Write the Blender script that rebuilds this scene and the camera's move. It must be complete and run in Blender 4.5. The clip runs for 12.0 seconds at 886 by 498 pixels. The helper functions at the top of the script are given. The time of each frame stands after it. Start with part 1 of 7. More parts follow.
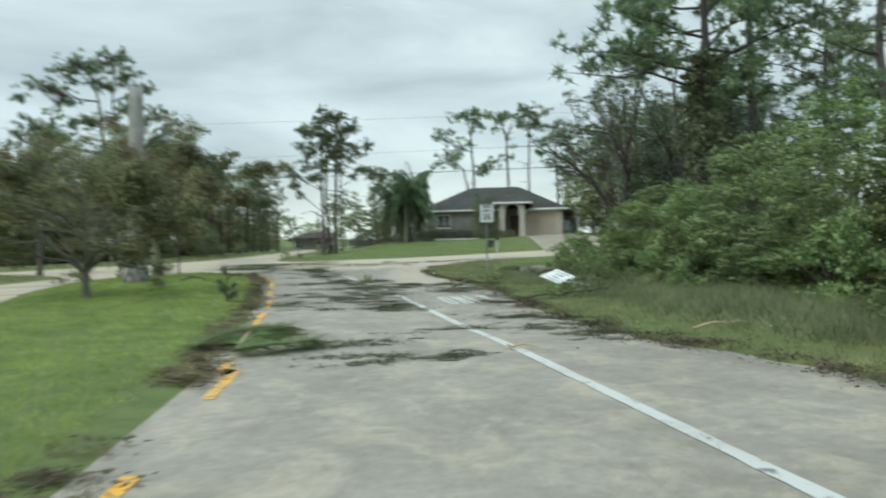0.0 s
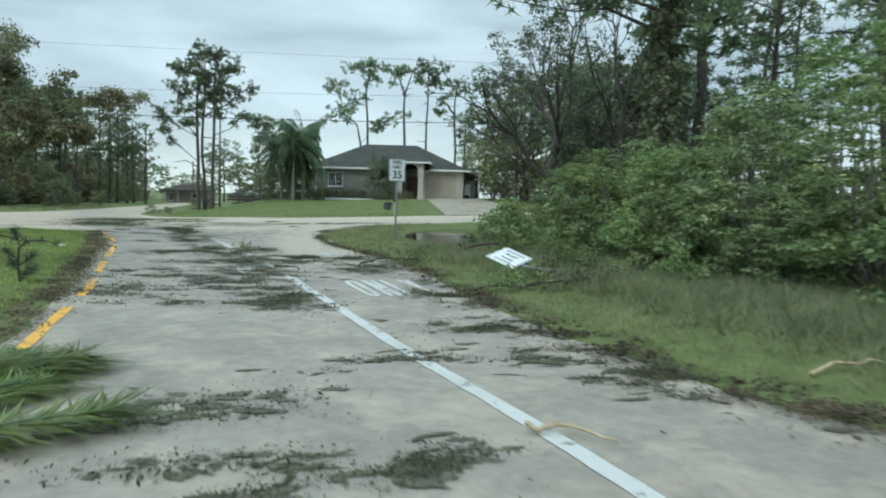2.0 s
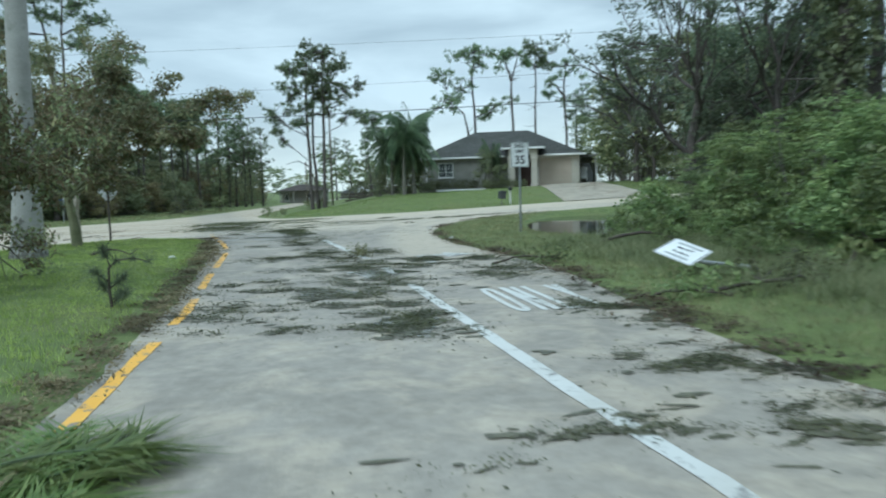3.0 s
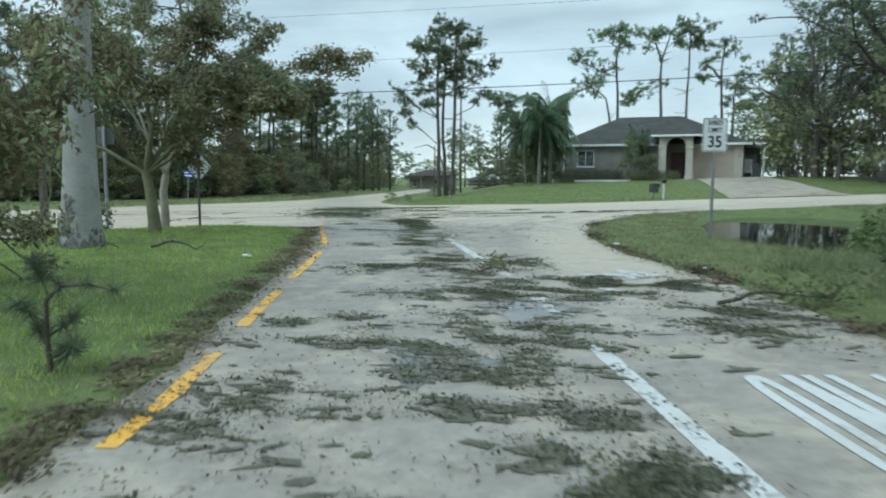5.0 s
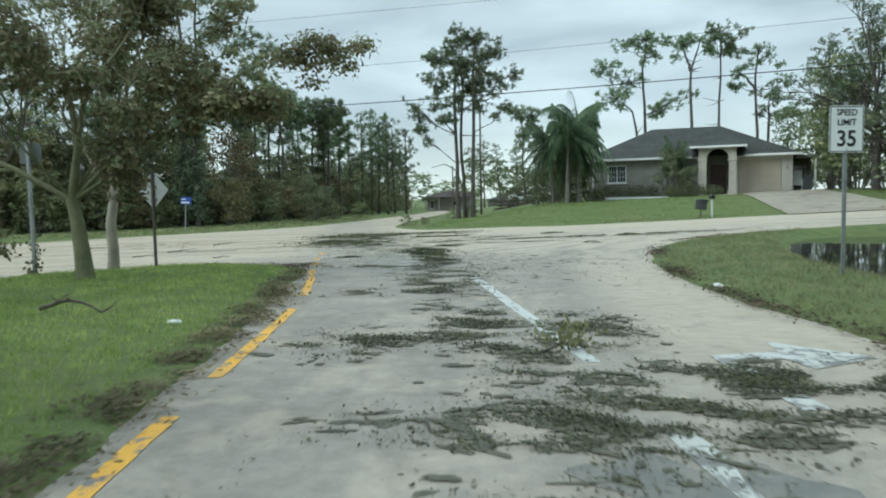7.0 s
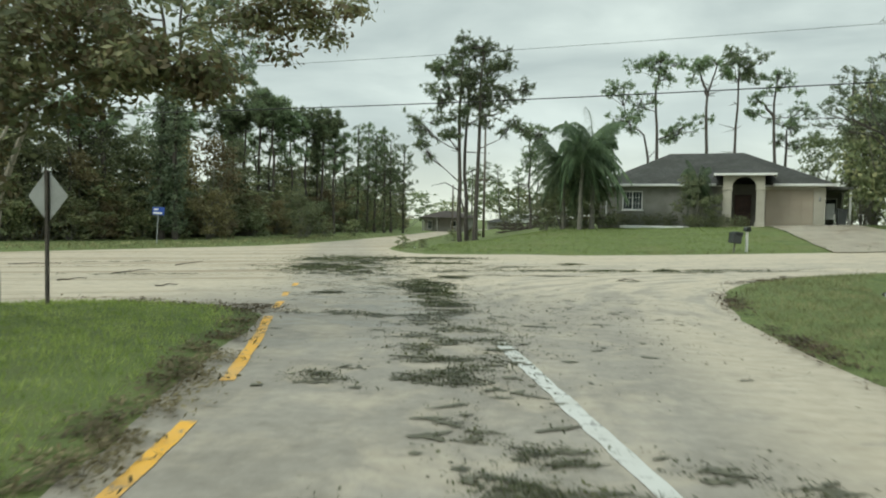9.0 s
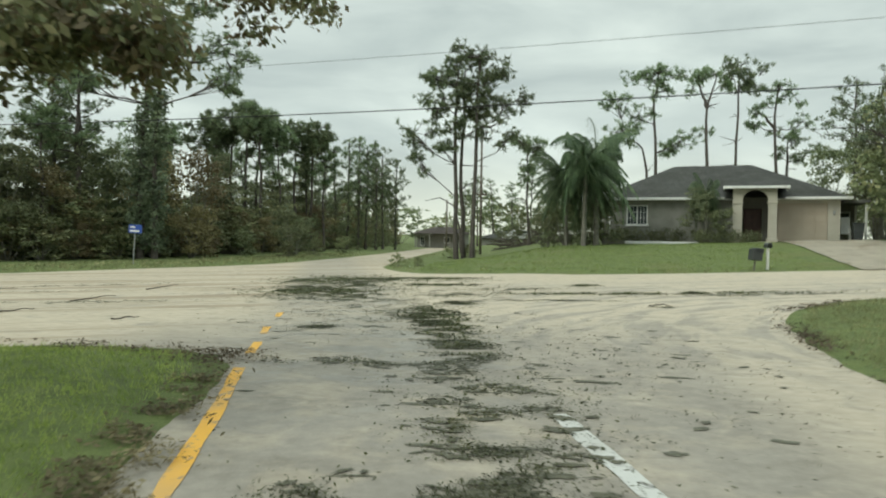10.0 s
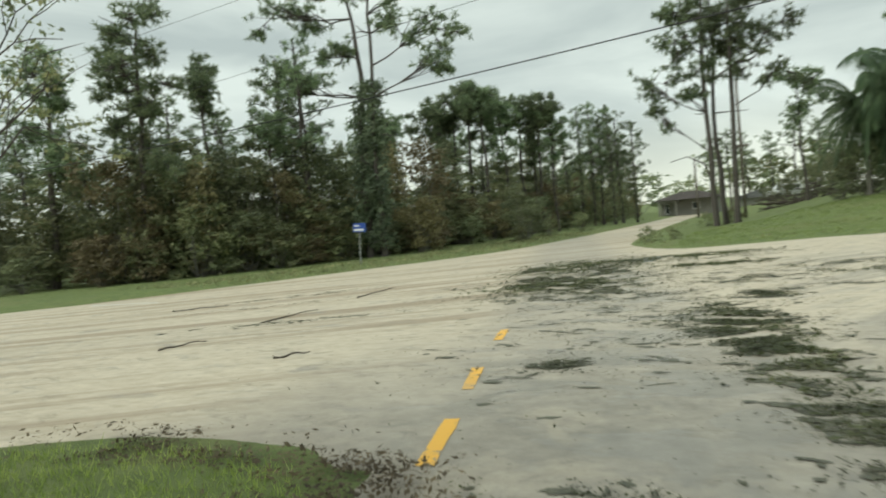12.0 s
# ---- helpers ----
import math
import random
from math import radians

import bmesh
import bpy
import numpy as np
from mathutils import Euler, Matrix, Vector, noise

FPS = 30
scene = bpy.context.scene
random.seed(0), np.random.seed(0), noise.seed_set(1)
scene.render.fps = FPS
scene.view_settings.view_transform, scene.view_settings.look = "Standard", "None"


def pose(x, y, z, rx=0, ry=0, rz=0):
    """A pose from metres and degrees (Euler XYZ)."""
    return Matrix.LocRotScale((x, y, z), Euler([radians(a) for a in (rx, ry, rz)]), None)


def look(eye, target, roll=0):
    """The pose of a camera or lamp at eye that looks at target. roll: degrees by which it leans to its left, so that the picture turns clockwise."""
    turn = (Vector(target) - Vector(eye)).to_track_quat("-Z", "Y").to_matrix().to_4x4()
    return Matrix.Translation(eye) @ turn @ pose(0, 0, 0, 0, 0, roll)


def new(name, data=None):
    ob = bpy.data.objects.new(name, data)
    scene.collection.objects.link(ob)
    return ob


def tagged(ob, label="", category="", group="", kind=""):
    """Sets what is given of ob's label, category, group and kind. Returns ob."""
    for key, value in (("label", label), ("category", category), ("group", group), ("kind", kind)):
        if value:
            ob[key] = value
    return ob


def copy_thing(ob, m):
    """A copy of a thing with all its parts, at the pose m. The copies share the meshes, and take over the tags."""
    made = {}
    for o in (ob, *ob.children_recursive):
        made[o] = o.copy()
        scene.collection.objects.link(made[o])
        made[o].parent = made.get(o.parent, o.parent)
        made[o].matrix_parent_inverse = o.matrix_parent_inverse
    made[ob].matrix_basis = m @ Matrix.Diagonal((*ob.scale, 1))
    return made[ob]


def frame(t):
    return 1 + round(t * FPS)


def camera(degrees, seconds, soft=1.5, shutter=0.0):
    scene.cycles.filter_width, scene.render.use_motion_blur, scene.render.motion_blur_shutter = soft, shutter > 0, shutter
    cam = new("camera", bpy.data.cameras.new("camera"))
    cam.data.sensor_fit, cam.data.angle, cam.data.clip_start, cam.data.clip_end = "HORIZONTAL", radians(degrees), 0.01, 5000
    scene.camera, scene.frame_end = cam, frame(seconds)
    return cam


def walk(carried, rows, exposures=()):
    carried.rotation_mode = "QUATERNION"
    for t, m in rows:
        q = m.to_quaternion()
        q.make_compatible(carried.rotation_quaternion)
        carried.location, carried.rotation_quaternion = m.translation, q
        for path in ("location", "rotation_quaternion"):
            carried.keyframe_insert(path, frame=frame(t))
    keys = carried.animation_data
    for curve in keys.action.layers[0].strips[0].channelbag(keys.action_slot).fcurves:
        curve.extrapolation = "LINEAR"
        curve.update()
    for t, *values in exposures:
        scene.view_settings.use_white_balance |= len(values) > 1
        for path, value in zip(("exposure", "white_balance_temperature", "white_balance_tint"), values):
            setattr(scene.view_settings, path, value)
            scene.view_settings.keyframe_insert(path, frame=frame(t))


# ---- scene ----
cam = camera(64.6, 12.0, soft=1.9, shutter=0.5)

PATH = [
    (0, (1.108, -14.713, 1.531), (1.3, -12.723, 1.494), -1.0),
    (0.5, (1.127, -13.302, 1.542), (1.584, -11.358, 1.437), -0.2),
    (1, (1.143, -12.093, 1.558), (1.677, -10.171, 1.41), 0.6),
    (1.5, (1.124, -10.881, 1.55), (1.664, -8.961, 1.4), 1.6),
    (2, (1.108, -9.706, 1.537), (1.621, -7.778, 1.392), 1.7),
    (2.5, (1.082, -8.544, 1.525), (1.456, -6.585, 1.372), -0.1),
    (3, (1.045, -7.357, 1.531), (1.25, -5.376, 1.354), -1.7),
    (5, (0.785, -2.429, 1.473), (0.636, -0.445, 1.268), 0.2),
    (5.5, (0.675, -1.333, 1.49), (0.45, 0.645, 1.299), -0.8),
    (6, (0.559, -0.227, 1.472), (0.326, 1.751, 1.291), -0.8),
    (6.5, (0.456, 0.872, 1.46), (0.236, 2.854, 1.301), -0.9),
    (7, (0.32, 1.942, 1.438), (0.117, 3.926, 1.294), -1.1),
    (9, (-0.366, 6.182, 1.507), (-0.555, 8.171, 1.419), 1.1),
    (9.5, (-0.636, 7.433, 1.659), (-0.824, 9.424, 1.649), 2.2),
    (10, (-0.981, 8.571, 1.557), (-1.143, 10.564, 1.514), 0.8),
    (10.5, (-1.311, 9.918, 1.539), (-1.482, 11.909, 1.453), -1.7),
    (11, (-1.642, 11.154, 1.55), (-1.994, 13.121, 1.471), -3.8),
    (11.5, (-1.971, 12.409, 1.496), (-2.574, 14.315, 1.44), -4.8),
    (12, (-2.209, 13.522, 1.503), (-3.017, 15.35, 1.426), -5.2),
]
walk(cam, [(t, look(eye, target, roll)) for t, eye, target, roll in PATH],
     [(0.0, 0.0, 5900, -3), (0.5, 0.02, 6200, -3), (1.0, 0.0, 5450, -4), (2.0, -0.02, 5500, -4), (3.0, -0.02, 5250, -4), (5.0, -0.02, 5350, -4), (7.0, -0.02, 5600, -4), (8.8, -0.06, 6400, -4), (12.0, -0.02, 6600, -3)])

from mathutils.geometry import delaunay_2d_cdt

# ---- light ----
SUN_ELEV, SUN_ROT = radians(40), radians(128)
world = bpy.data.worlds.new("overcast_world")
scene.world = world
world.use_nodes = True
wn, wl = world.node_tree.nodes, world.node_tree.links
wn.clear()
w_out = wn.new("ShaderNodeOutputWorld")
w_bg = wn.new("ShaderNodeBackground")
w_sky = wn.new("ShaderNodeTexSky")
w_sky.sky_type, w_sky.sun_disc = "NISHITA", False
w_sky.sun_elevation, w_sky.sun_rotation = SUN_ELEV, SUN_ROT
w_tc = wn.new("ShaderNodeTexCoord")
w_map = wn.new("ShaderNodeMapping")
w_map.inputs["Scale"].default_value = (1.0, 1.0, 3.2)
w_map.inputs["Location"].default_value = (0.3, 1.7, 0.4)
w_n1 = wn.new("ShaderNodeTexNoise")
w_n1.inputs["Scale"].default_value, w_n1.inputs["Detail"].default_value = 3.1, 7.0
w_n1.inputs["Roughness"].default_value, w_n1.inputs["Distortion"].default_value = 0.5, 0.35
w_ramp = wn.new("ShaderNodeValToRGB")
w_ramp.color_ramp.elements[0].position, w_ramp.color_ramp.elements[0].color = 0.34, (0.56, 0.605, 0.63, 1)
w_ramp.color_ramp.elements[1].position, w_ramp.color_ramp.elements[1].color = 0.62, (0.86, 0.90, 0.905, 1)
w_sep = wn.new("ShaderNodeSeparateXYZ")
w_grad = wn.new("ShaderNodeMapRange")
w_grad.inputs["From Min"].default_value, w_grad.inputs["From Max"].default_value = 0.35, 1.0
w_grad.inputs["To Min"].default_value, w_grad.inputs["To Max"].default_value = 1.0, 2.1
w_low = wn.new("ShaderNodeMapRange")
w_low.inputs["From Min"].default_value, w_low.inputs["From Max"].default_value = 0.0, 0.13
w_low.inputs["To Min"].default_value, w_low.inputs["To Max"].default_value = 0.75, 0.0
w_warm = wn.new("ShaderNodeMix")
w_warm.data_type = "RGBA"
w_warm.inputs[7].default_value = (1.02, 1.0, 0.88, 1)
w_mul = wn.new("ShaderNodeVectorMath")
w_mul.operation = "SCALE"
w_skys = wn.new("ShaderNodeVectorMath")
w_skys.operation = "SCALE"
w_skys.inputs["Scale"].default_value = 0.06
w_mix = wn.new("ShaderNodeMix")
w_mix.data_type = "RGBA"
w_mix.inputs[0].default_value = 0.93
wl.new(w_tc.outputs["Generated"], w_map.inputs["Vector"])
wl.new(w_map.outputs["Vector"], w_n1.inputs["Vector"])
wl.new(w_n1.outputs["Fac"], w_ramp.inputs["Fac"])
wl.new(w_tc.outputs["Generated"], w_sep.inputs["Vector"])
wl.new(w_sep.outputs["Z"], w_grad.inputs["Value"])
wl.new(w_sep.outputs["Z"], w_low.inputs["Value"])
wl.new(w_low.outputs["Result"], w_warm.inputs[0])
wl.new(w_ramp.outputs["Color"], w_warm.inputs[6])
wl.new(w_warm.outputs[2], w_mul.inputs[0])
wl.new(w_grad.outputs["Result"], w_mul.inputs["Scale"])
wl.new(w_sky.outputs["Color"], w_skys.inputs[0])
wl.new(w_skys.outputs["Vector"], w_mix.inputs[6])
wl.new(w_mul.outputs["Vector"], w_mix.inputs[7])
wl.new(w_mix.outputs[2], w_bg.inputs["Color"])
wl.new(w_bg.outputs["Background"], w_out.inputs["Surface"])
w_bg.inputs["Strength"].default_value = 1.0

sun_data = bpy.data.lights.new("sun", "SUN")
sun_data.energy, sun_data.angle, sun_data.color = 1.5, radians(30), (1.0, 0.96, 0.9)
sun = new("sun", sun_data)
sun.rotation_euler = (radians(90) - SUN_ELEV, 0, radians(-52))


# ---- materials ----
def ramp(nt, fac, stops):
    r = nt.nodes.new("ShaderNodeValToRGB")
    while len(r.color_ramp.elements) < len(stops):
        r.color_ramp.elements.new(0.5)
    for e, (p, c) in zip(r.color_ramp.elements, stops):
        e.position, e.color = p, (*c, 1)
    nt.links.new(fac, r.inputs["Fac"])
    return r.outputs["Color"]


def noise_fac(nt, vec, scale, detail=4.0, rough=0.55, distort=0.0):
    n = nt.nodes.new("ShaderNodeTexNoise")
    n.inputs["Scale"].default_value, n.inputs["Detail"].default_value = scale, detail
    n.inputs["Roughness"].default_value, n.inputs["Distortion"].default_value = rough, distort
    nt.links.new(vec, n.inputs["Vector"])
    return n.outputs["Fac"]


def mixc(nt, fac, a, b, mode="MIX"):
    m = nt.nodes.new("ShaderNodeMix")
    m.data_type, m.blend_type = "RGBA", mode
    for sock, v in ((m.inputs[0], fac), (m.inputs[6], a), (m.inputs[7], b)):
        if isinstance(v, (int, float)):
            sock.default_value = v
        elif isinstance(v, tuple):
            sock.default_value = (*v, 1)
        else:
            nt.links.new(v, sock)
    return m.outputs[2]


def mathn(nt, op, a, b=0.5):
    m = nt.nodes.new("ShaderNodeMath")
    m.operation = op
    for sock, v in ((m.inputs[0], a), (m.inputs[1], b)):
        if isinstance(v, (int, float)):
            sock.default_value = v
        else:
            nt.links.new(v, sock)
    return m.outputs[0]


def span(nt, value, a, b, c=0.0, d=1.0):
    m = nt.nodes.new("ShaderNodeMapRange")
    m.interpolation_type = "SMOOTHSTEP"
    for k, v in (("From Min", a), ("From Max", b), ("To Min", c), ("To Max", d)):
        m.inputs[k].default_value = v
    nt.links.new(value, m.inputs["Value"])
    return m.outputs["Result"]


def base_mat(name):
    m = bpy.data.materials.new(name)
    m.use_nodes = True
    nt = m.node_tree
    bsdf = nt.nodes["Principled BSDF"]
    tc = nt.nodes.new("ShaderNodeTexCoord")
    return m, nt, bsdf, tc.outputs["Object"]


def bump(nt, bsdf, height, strength, dist=0.02):
    b = nt.nodes.new("ShaderNodeBump")
    b.inputs["Strength"].default_value, b.inputs["Distance"].default_value = strength, dist
    nt.links.new(height, b.inputs["Height"])
    nt.links.new(b.outputs["Normal"], bsdf.inputs["Normal"])


def surface(name, dark, light, scale=6.0, fine=60.0, rough=0.8, relief=0.25, metal=0.0, stain=None, stain_scale=1.2):
    """A two-scale surface: broad patches, fine grain, and, where given, stains."""
    m, nt, bsdf, vec = base_mat(name)
    big = noise_fac(nt, vec, scale, 5)
    small = noise_fac(nt, vec, fine, 3)
    both = mathn(nt, "ADD", mathn(nt, "MULTIPLY", big, 0.6), mathn(nt, "MULTIPLY", small, 0.4))
    col = ramp(nt, both, [(0.35, dark), (0.65, light)])
    if stain:
        s = noise_fac(nt, vec, stain_scale, 6, 0.65, 0.4)
        col = mixc(nt, span(nt, s, 0.5, 0.68, 0.0, 0.8), col, stain)
    nt.links.new(col, bsdf.inputs["Base Color"])
    bsdf.inputs["Roughness"].default_value, bsdf.inputs["Metallic"].default_value = rough, metal
    bump(nt, bsdf, both, relief)
    return m


def leafy(name, dark, mid, light, rough=0.55, mottle=0.55):
    """Foliage: each leaf a tone of its own, each plant a shade of its own, some light let through."""
    m, nt, bsdf, vec = base_mat(name)
    geo = nt.nodes.new("ShaderNodeNewGeometry")
    info = nt.nodes.new("ShaderNodeObjectInfo")
    patch = noise_fac(nt, vec, 1.7, 4, 0.6)
    tone = mathn(nt, "ADD", mathn(nt, "MULTIPLY", geo.outputs["Random Per Island"], 0.5), mathn(nt, "MULTIPLY", span(nt, patch, 0.3, 0.7), 0.5))
    col = ramp(nt, tone, [(0.1, dark), (0.5, mid), (0.95, light)])
    broad = noise_fac(nt, vec, 0.55, 3)
    col = mixc(nt, span(nt, broad, 0.44, 0.62, 0.0, mottle), col, dark)
    hsv = nt.nodes.new("ShaderNodeHueSaturation")
    nt.links.new(col, hsv.inputs["Color"])
    nt.links.new(span(nt, info.outputs["Random"], 0.0, 1.0, 0.75, 1.35), hsv.inputs["Value"])
    nt.links.new(span(nt, info.outputs["Random"], 0.0, 1.0, 0.485, 0.515), hsv.inputs["Hue"])
    nt.links.new(hsv.outputs["Color"], bsdf.inputs["Base Color"])
    bsdf.inputs["Roughness"].default_value = rough
    tr = nt.nodes.new("ShaderNodeBsdfTranslucent")
    nt.links.new(hsv.outputs["Color"], tr.inputs["Color"])
    mx = nt.nodes.new("ShaderNodeMixShader")
    mx.inputs[0].default_value = 0.4
    nt.links.new(bsdf.outputs[0], mx.inputs[1])
    nt.links.new(tr.outputs[0], mx.inputs[2])
    nt.links.new(mx.outputs[0], nt.nodes["Material Output"].inputs["Surface"])
    return m


def road_mat():
    """Old grey asphalt with wet lanes, pale silt washed over the crossing, and fine aggregate."""
    m, nt, bsdf, vec = base_mat("wet_silted_asphalt")
    sep = nt.nodes.new("ShaderNodeSeparateXYZ")
    nt.links.new(vec, sep.inputs[0])
    x, y = sep.outputs["X"], sep.outputs["Y"]
    stretch = nt.nodes.new("ShaderNodeMapping")
    stretch.inputs["Scale"].default_value = (0.75, 1.2, 1.0)
    nt.links.new(vec, stretch.inputs["Vector"])
    sv = stretch.outputs["Vector"]
    grain = noise_fac(nt, vec, 90, 2)
    grit = noise_fac(nt, vec, 5.5, 8, 0.75)
    blotch = noise_fac(nt, vec, 0.7, 6, 0.6)
    streak = noise_fac(nt, sv, 1.6, 6, 0.62, 0.6)
    asphalt = ramp(nt, mathn(nt, "ADD", mathn(nt, "MULTIPLY", blotch, 0.75), mathn(nt, "MULTIPLY", grain, 0.25)),
                   [(0.34, (0.23, 0.207, 0.175)), (0.66, (0.33, 0.30, 0.258))])
    # silt on the crossing, thin and streaky
    zone = mathn(nt, "MAXIMUM", mathn(nt, "MULTIPLY", span(nt, y, 14.0, 25.0), span(nt, y, 75.0, 50.0)), span(nt, x, -4.5, -8.0))
    # the through lane is swept darker than the silted sides
    off = mathn(nt, "ABSOLUTE", mathn(nt, "ADD", mathn(nt, "ADD", x, 2.0), mathn(nt, "MULTIPLY", mathn(nt, "SUBTRACT", y, 15.0), 0.26)))
    zone = mathn(nt, "MULTIPLY", zone, span(nt, off, 0.8, 2.6, 0.5, 1.0))
    lane = mathn(nt, "MULTIPLY", span(nt, x, 0.9, 2.2), span(nt, y, 4.0, 10.0))
    zone = mathn(nt, "MAXIMUM", zone, mathn(nt, "MULTIPLY", lane, 0.75))
    silt = mathn(nt, "MULTIPLY", zone, span(nt, streak, 0.26, 0.46))
    film = mathn(nt, "MULTIPLY", span(nt, noise_fac(nt, vec, 1.3, 7, 0.68, 0.5), 0.44, 0.66), 0.5)
    silt = mathn(nt, "MAXIMUM", silt, film)
    # curved tyre tracks swept through the sand towards the side road
    ctr = nt.nodes.new("ShaderNodeVectorMath")
    ctr.operation = "SUBTRACT"
    ctr.inputs[1].default_value = (9.0, 19.0, 0)
    nt.links.new(vec, ctr.inputs[0])
    csep = nt.nodes.new("ShaderNodeSeparateXYZ")
    nt.links.new(ctr.outputs["Vector"], csep.inputs[0])
    rad = mathn(nt, "SQRT", mathn(nt, "ADD", mathn(nt, "MULTIPLY", csep.outputs["X"], csep.outputs["X"]), mathn(nt, "MULTIPLY", csep.outputs["Y"], csep.outputs["Y"])))
    ang = mathn(nt, "ARCTAN2", csep.outputs["X"], csep.outputs["Y"])
    polar = nt.nodes.new("ShaderNodeCombineXYZ")
    nt.links.new(mathn(nt, "MULTIPLY", rad, 0.9), polar.inputs["X"])
    nt.links.new(mathn(nt, "MULTIPLY", ang, 1.6), polar.inputs["Y"])
    arcs = noise_fac(nt, polar.outputs["Vector"], 2.2, 4, 0.6, 0.5)
    here = mathn(nt, "MULTIPLY", mathn(nt, "MULTIPLY", span(nt, x, -2.5, 0.0), span(nt, y, 15.0, 19.0)), span(nt, y, 37.0, 32.0))
    silt = mathn(nt, "MULTIPLY", silt, mathn(nt, "SUBTRACT", 1.0, mathn(nt, "MULTIPLY", here, span(nt, arcs, 0.46, 0.6, 0.0, 0.75))))
    sand = ramp(nt, noise_fac(nt, sv, 5.0, 6, 0.65), [(0.3, (0.40, 0.335, 0.245)), (0.7, (0.55, 0.48, 0.375))])
    # long tyre and wash streaks in the sand, along the cross road
    turned = nt.nodes.new("ShaderNodeMapping")
    turned.inputs["Rotation"].default_value = (0, 0, radians(-33))
    nt.links.new(vec, turned.inputs["Vector"])
    drawn = nt.nodes.new("ShaderNodeMapping")
    drawn.inputs["Scale"].default_value = (0.07, 1.5, 1.0)
    nt.links.new(turned.outputs["Vector"], drawn.inputs["Vector"])
    ruts = noise_fac(nt, drawn.outputs["Vector"], 0.9, 7, 0.66, 0.2)
    sand = mixc(nt, mathn(nt, "MULTIPLY", span(nt, ruts, 0.46, 0.62, 0.0, 0.8), span(nt, x, -4.0, -8.0)), sand, (0.27, 0.205, 0.135))
    col = mixc(nt, silt, asphalt, sand)
    # dark organic streaks left by running water
    wash = noise_fac(nt, sv, 2.6, 7, 0.7, 0.9)
    far = span(nt, y, 8.0, 24.0)
    col = mixc(nt, mathn(nt, "MULTIPLY", span(nt, wash, 0.54, 0.68), span(nt, y, 4.0, 22.0, 0.2, 0.42)), col, (0.12, 0.108, 0.08))
    # standing water lies on the crossing where the lane dips
    dip = mathn(nt, "MULTIPLY", mathn(nt, "MULTIPLY", far, span(nt, y, 42.0, 34.0)), span(nt, off, 3.0, 1.2))
    wet = mathn(nt, "MULTIPLY", span(nt, noise_fac(nt, sv, 0.9, 6, 0.6, 0.4), 0.44, 0.56), mathn(nt, "SUBTRACT", 1.0, mathn(nt, "MULTIPLY", silt, 0.8)))
    wet = mathn(nt, "MULTIPLY", wet, mathn(nt, "ADD", 0.12, mathn(nt, "MULTIPLY", dip, 0.88)))
    col = mixc(nt, mathn(nt, "MULTIPLY", wet, 0.35), col, (0.10, 0.092, 0.08))
    # grit, tar spots and washed-in soil at hand size
    col = mixc(nt, span(nt, silt, 0.1, 0.8, 0.42, 0.12), col, ramp(nt, grit, [(0.34, (0.5, 0.49, 0.47)), (0.66, (1.3, 1.28, 1.25))]), "MULTIPLY")
    nt.links.new(col, bsdf.inputs["Base Color"])
    nt.links.new(span(nt, wet, 0.1, 0.9, 0.68, 0.2), bsdf.inputs["Roughness"])
    bump(nt, bsdf, mathn(nt, "ADD", grain, mathn(nt, "MULTIPLY", grit, 0.3)), 0.25, 0.006)
    return m


def ground_mat():
    """Turf with dry straw, bare sandy soil and leaf mould."""
    m, nt, bsdf, vec = base_mat("turf_and_soil")
    big = noise_fac(nt, vec, 0.35, 5)
    mid = noise_fac(nt, vec, 2.5, 5, 0.65)
    fine = noise_fac(nt, vec, 45, 3, 0.7)
    turf = ramp(nt, mathn(nt, "ADD", mathn(nt, "MULTIPLY", mid, 0.5), mathn(nt, "MULTIPLY", fine, 0.5)),
                [(0.36, (0.07, 0.095, 0.028)), (0.52, (0.125, 0.16, 0.045)), (0.68, (0.19, 0.22, 0.07))])
    turf = mixc(nt, span(nt, big, 0.5, 0.68, 0.0, 0.5), turf, (0.15, 0.15, 0.055))
    nt.links.new(turf, bsdf.inputs["Base Color"])
    bsdf.inputs["Roughness"].default_value = 0.9
    bump(nt, bsdf, mathn(nt, "ADD", mid, fine), 0.6, 0.06)
    return m


def water_mat():
    m, nt, bsdf, vec = base_mat("dark_ditch_water")
    bsdf.inputs["Base Color"].default_value = (0.018, 0.02, 0.016, 1)
    bsdf.inputs["Roughness"].default_value = 0.04
    bump(nt, bsdf, noise_fac(nt, vec, 1.4, 3), 0.012, 0.02)
    return m


def puddle_mat():
    m, nt, bsdf, vec = base_mat("shallow_rain_water")
    n = noise_fac(nt, vec, 1.8, 5, 0.6)
    nt.links.new(ramp(nt, n, [(0.4, (0.10, 0.095, 0.08)), (0.62, (0.19, 0.17, 0.135))]), bsdf.inputs["Base Color"])
    bsdf.inputs["Roughness"].default_value = 0.06
    bump(nt, bsdf, noise_fac(nt, vec, 9.0, 3), 0.05, 0.01)
    return m


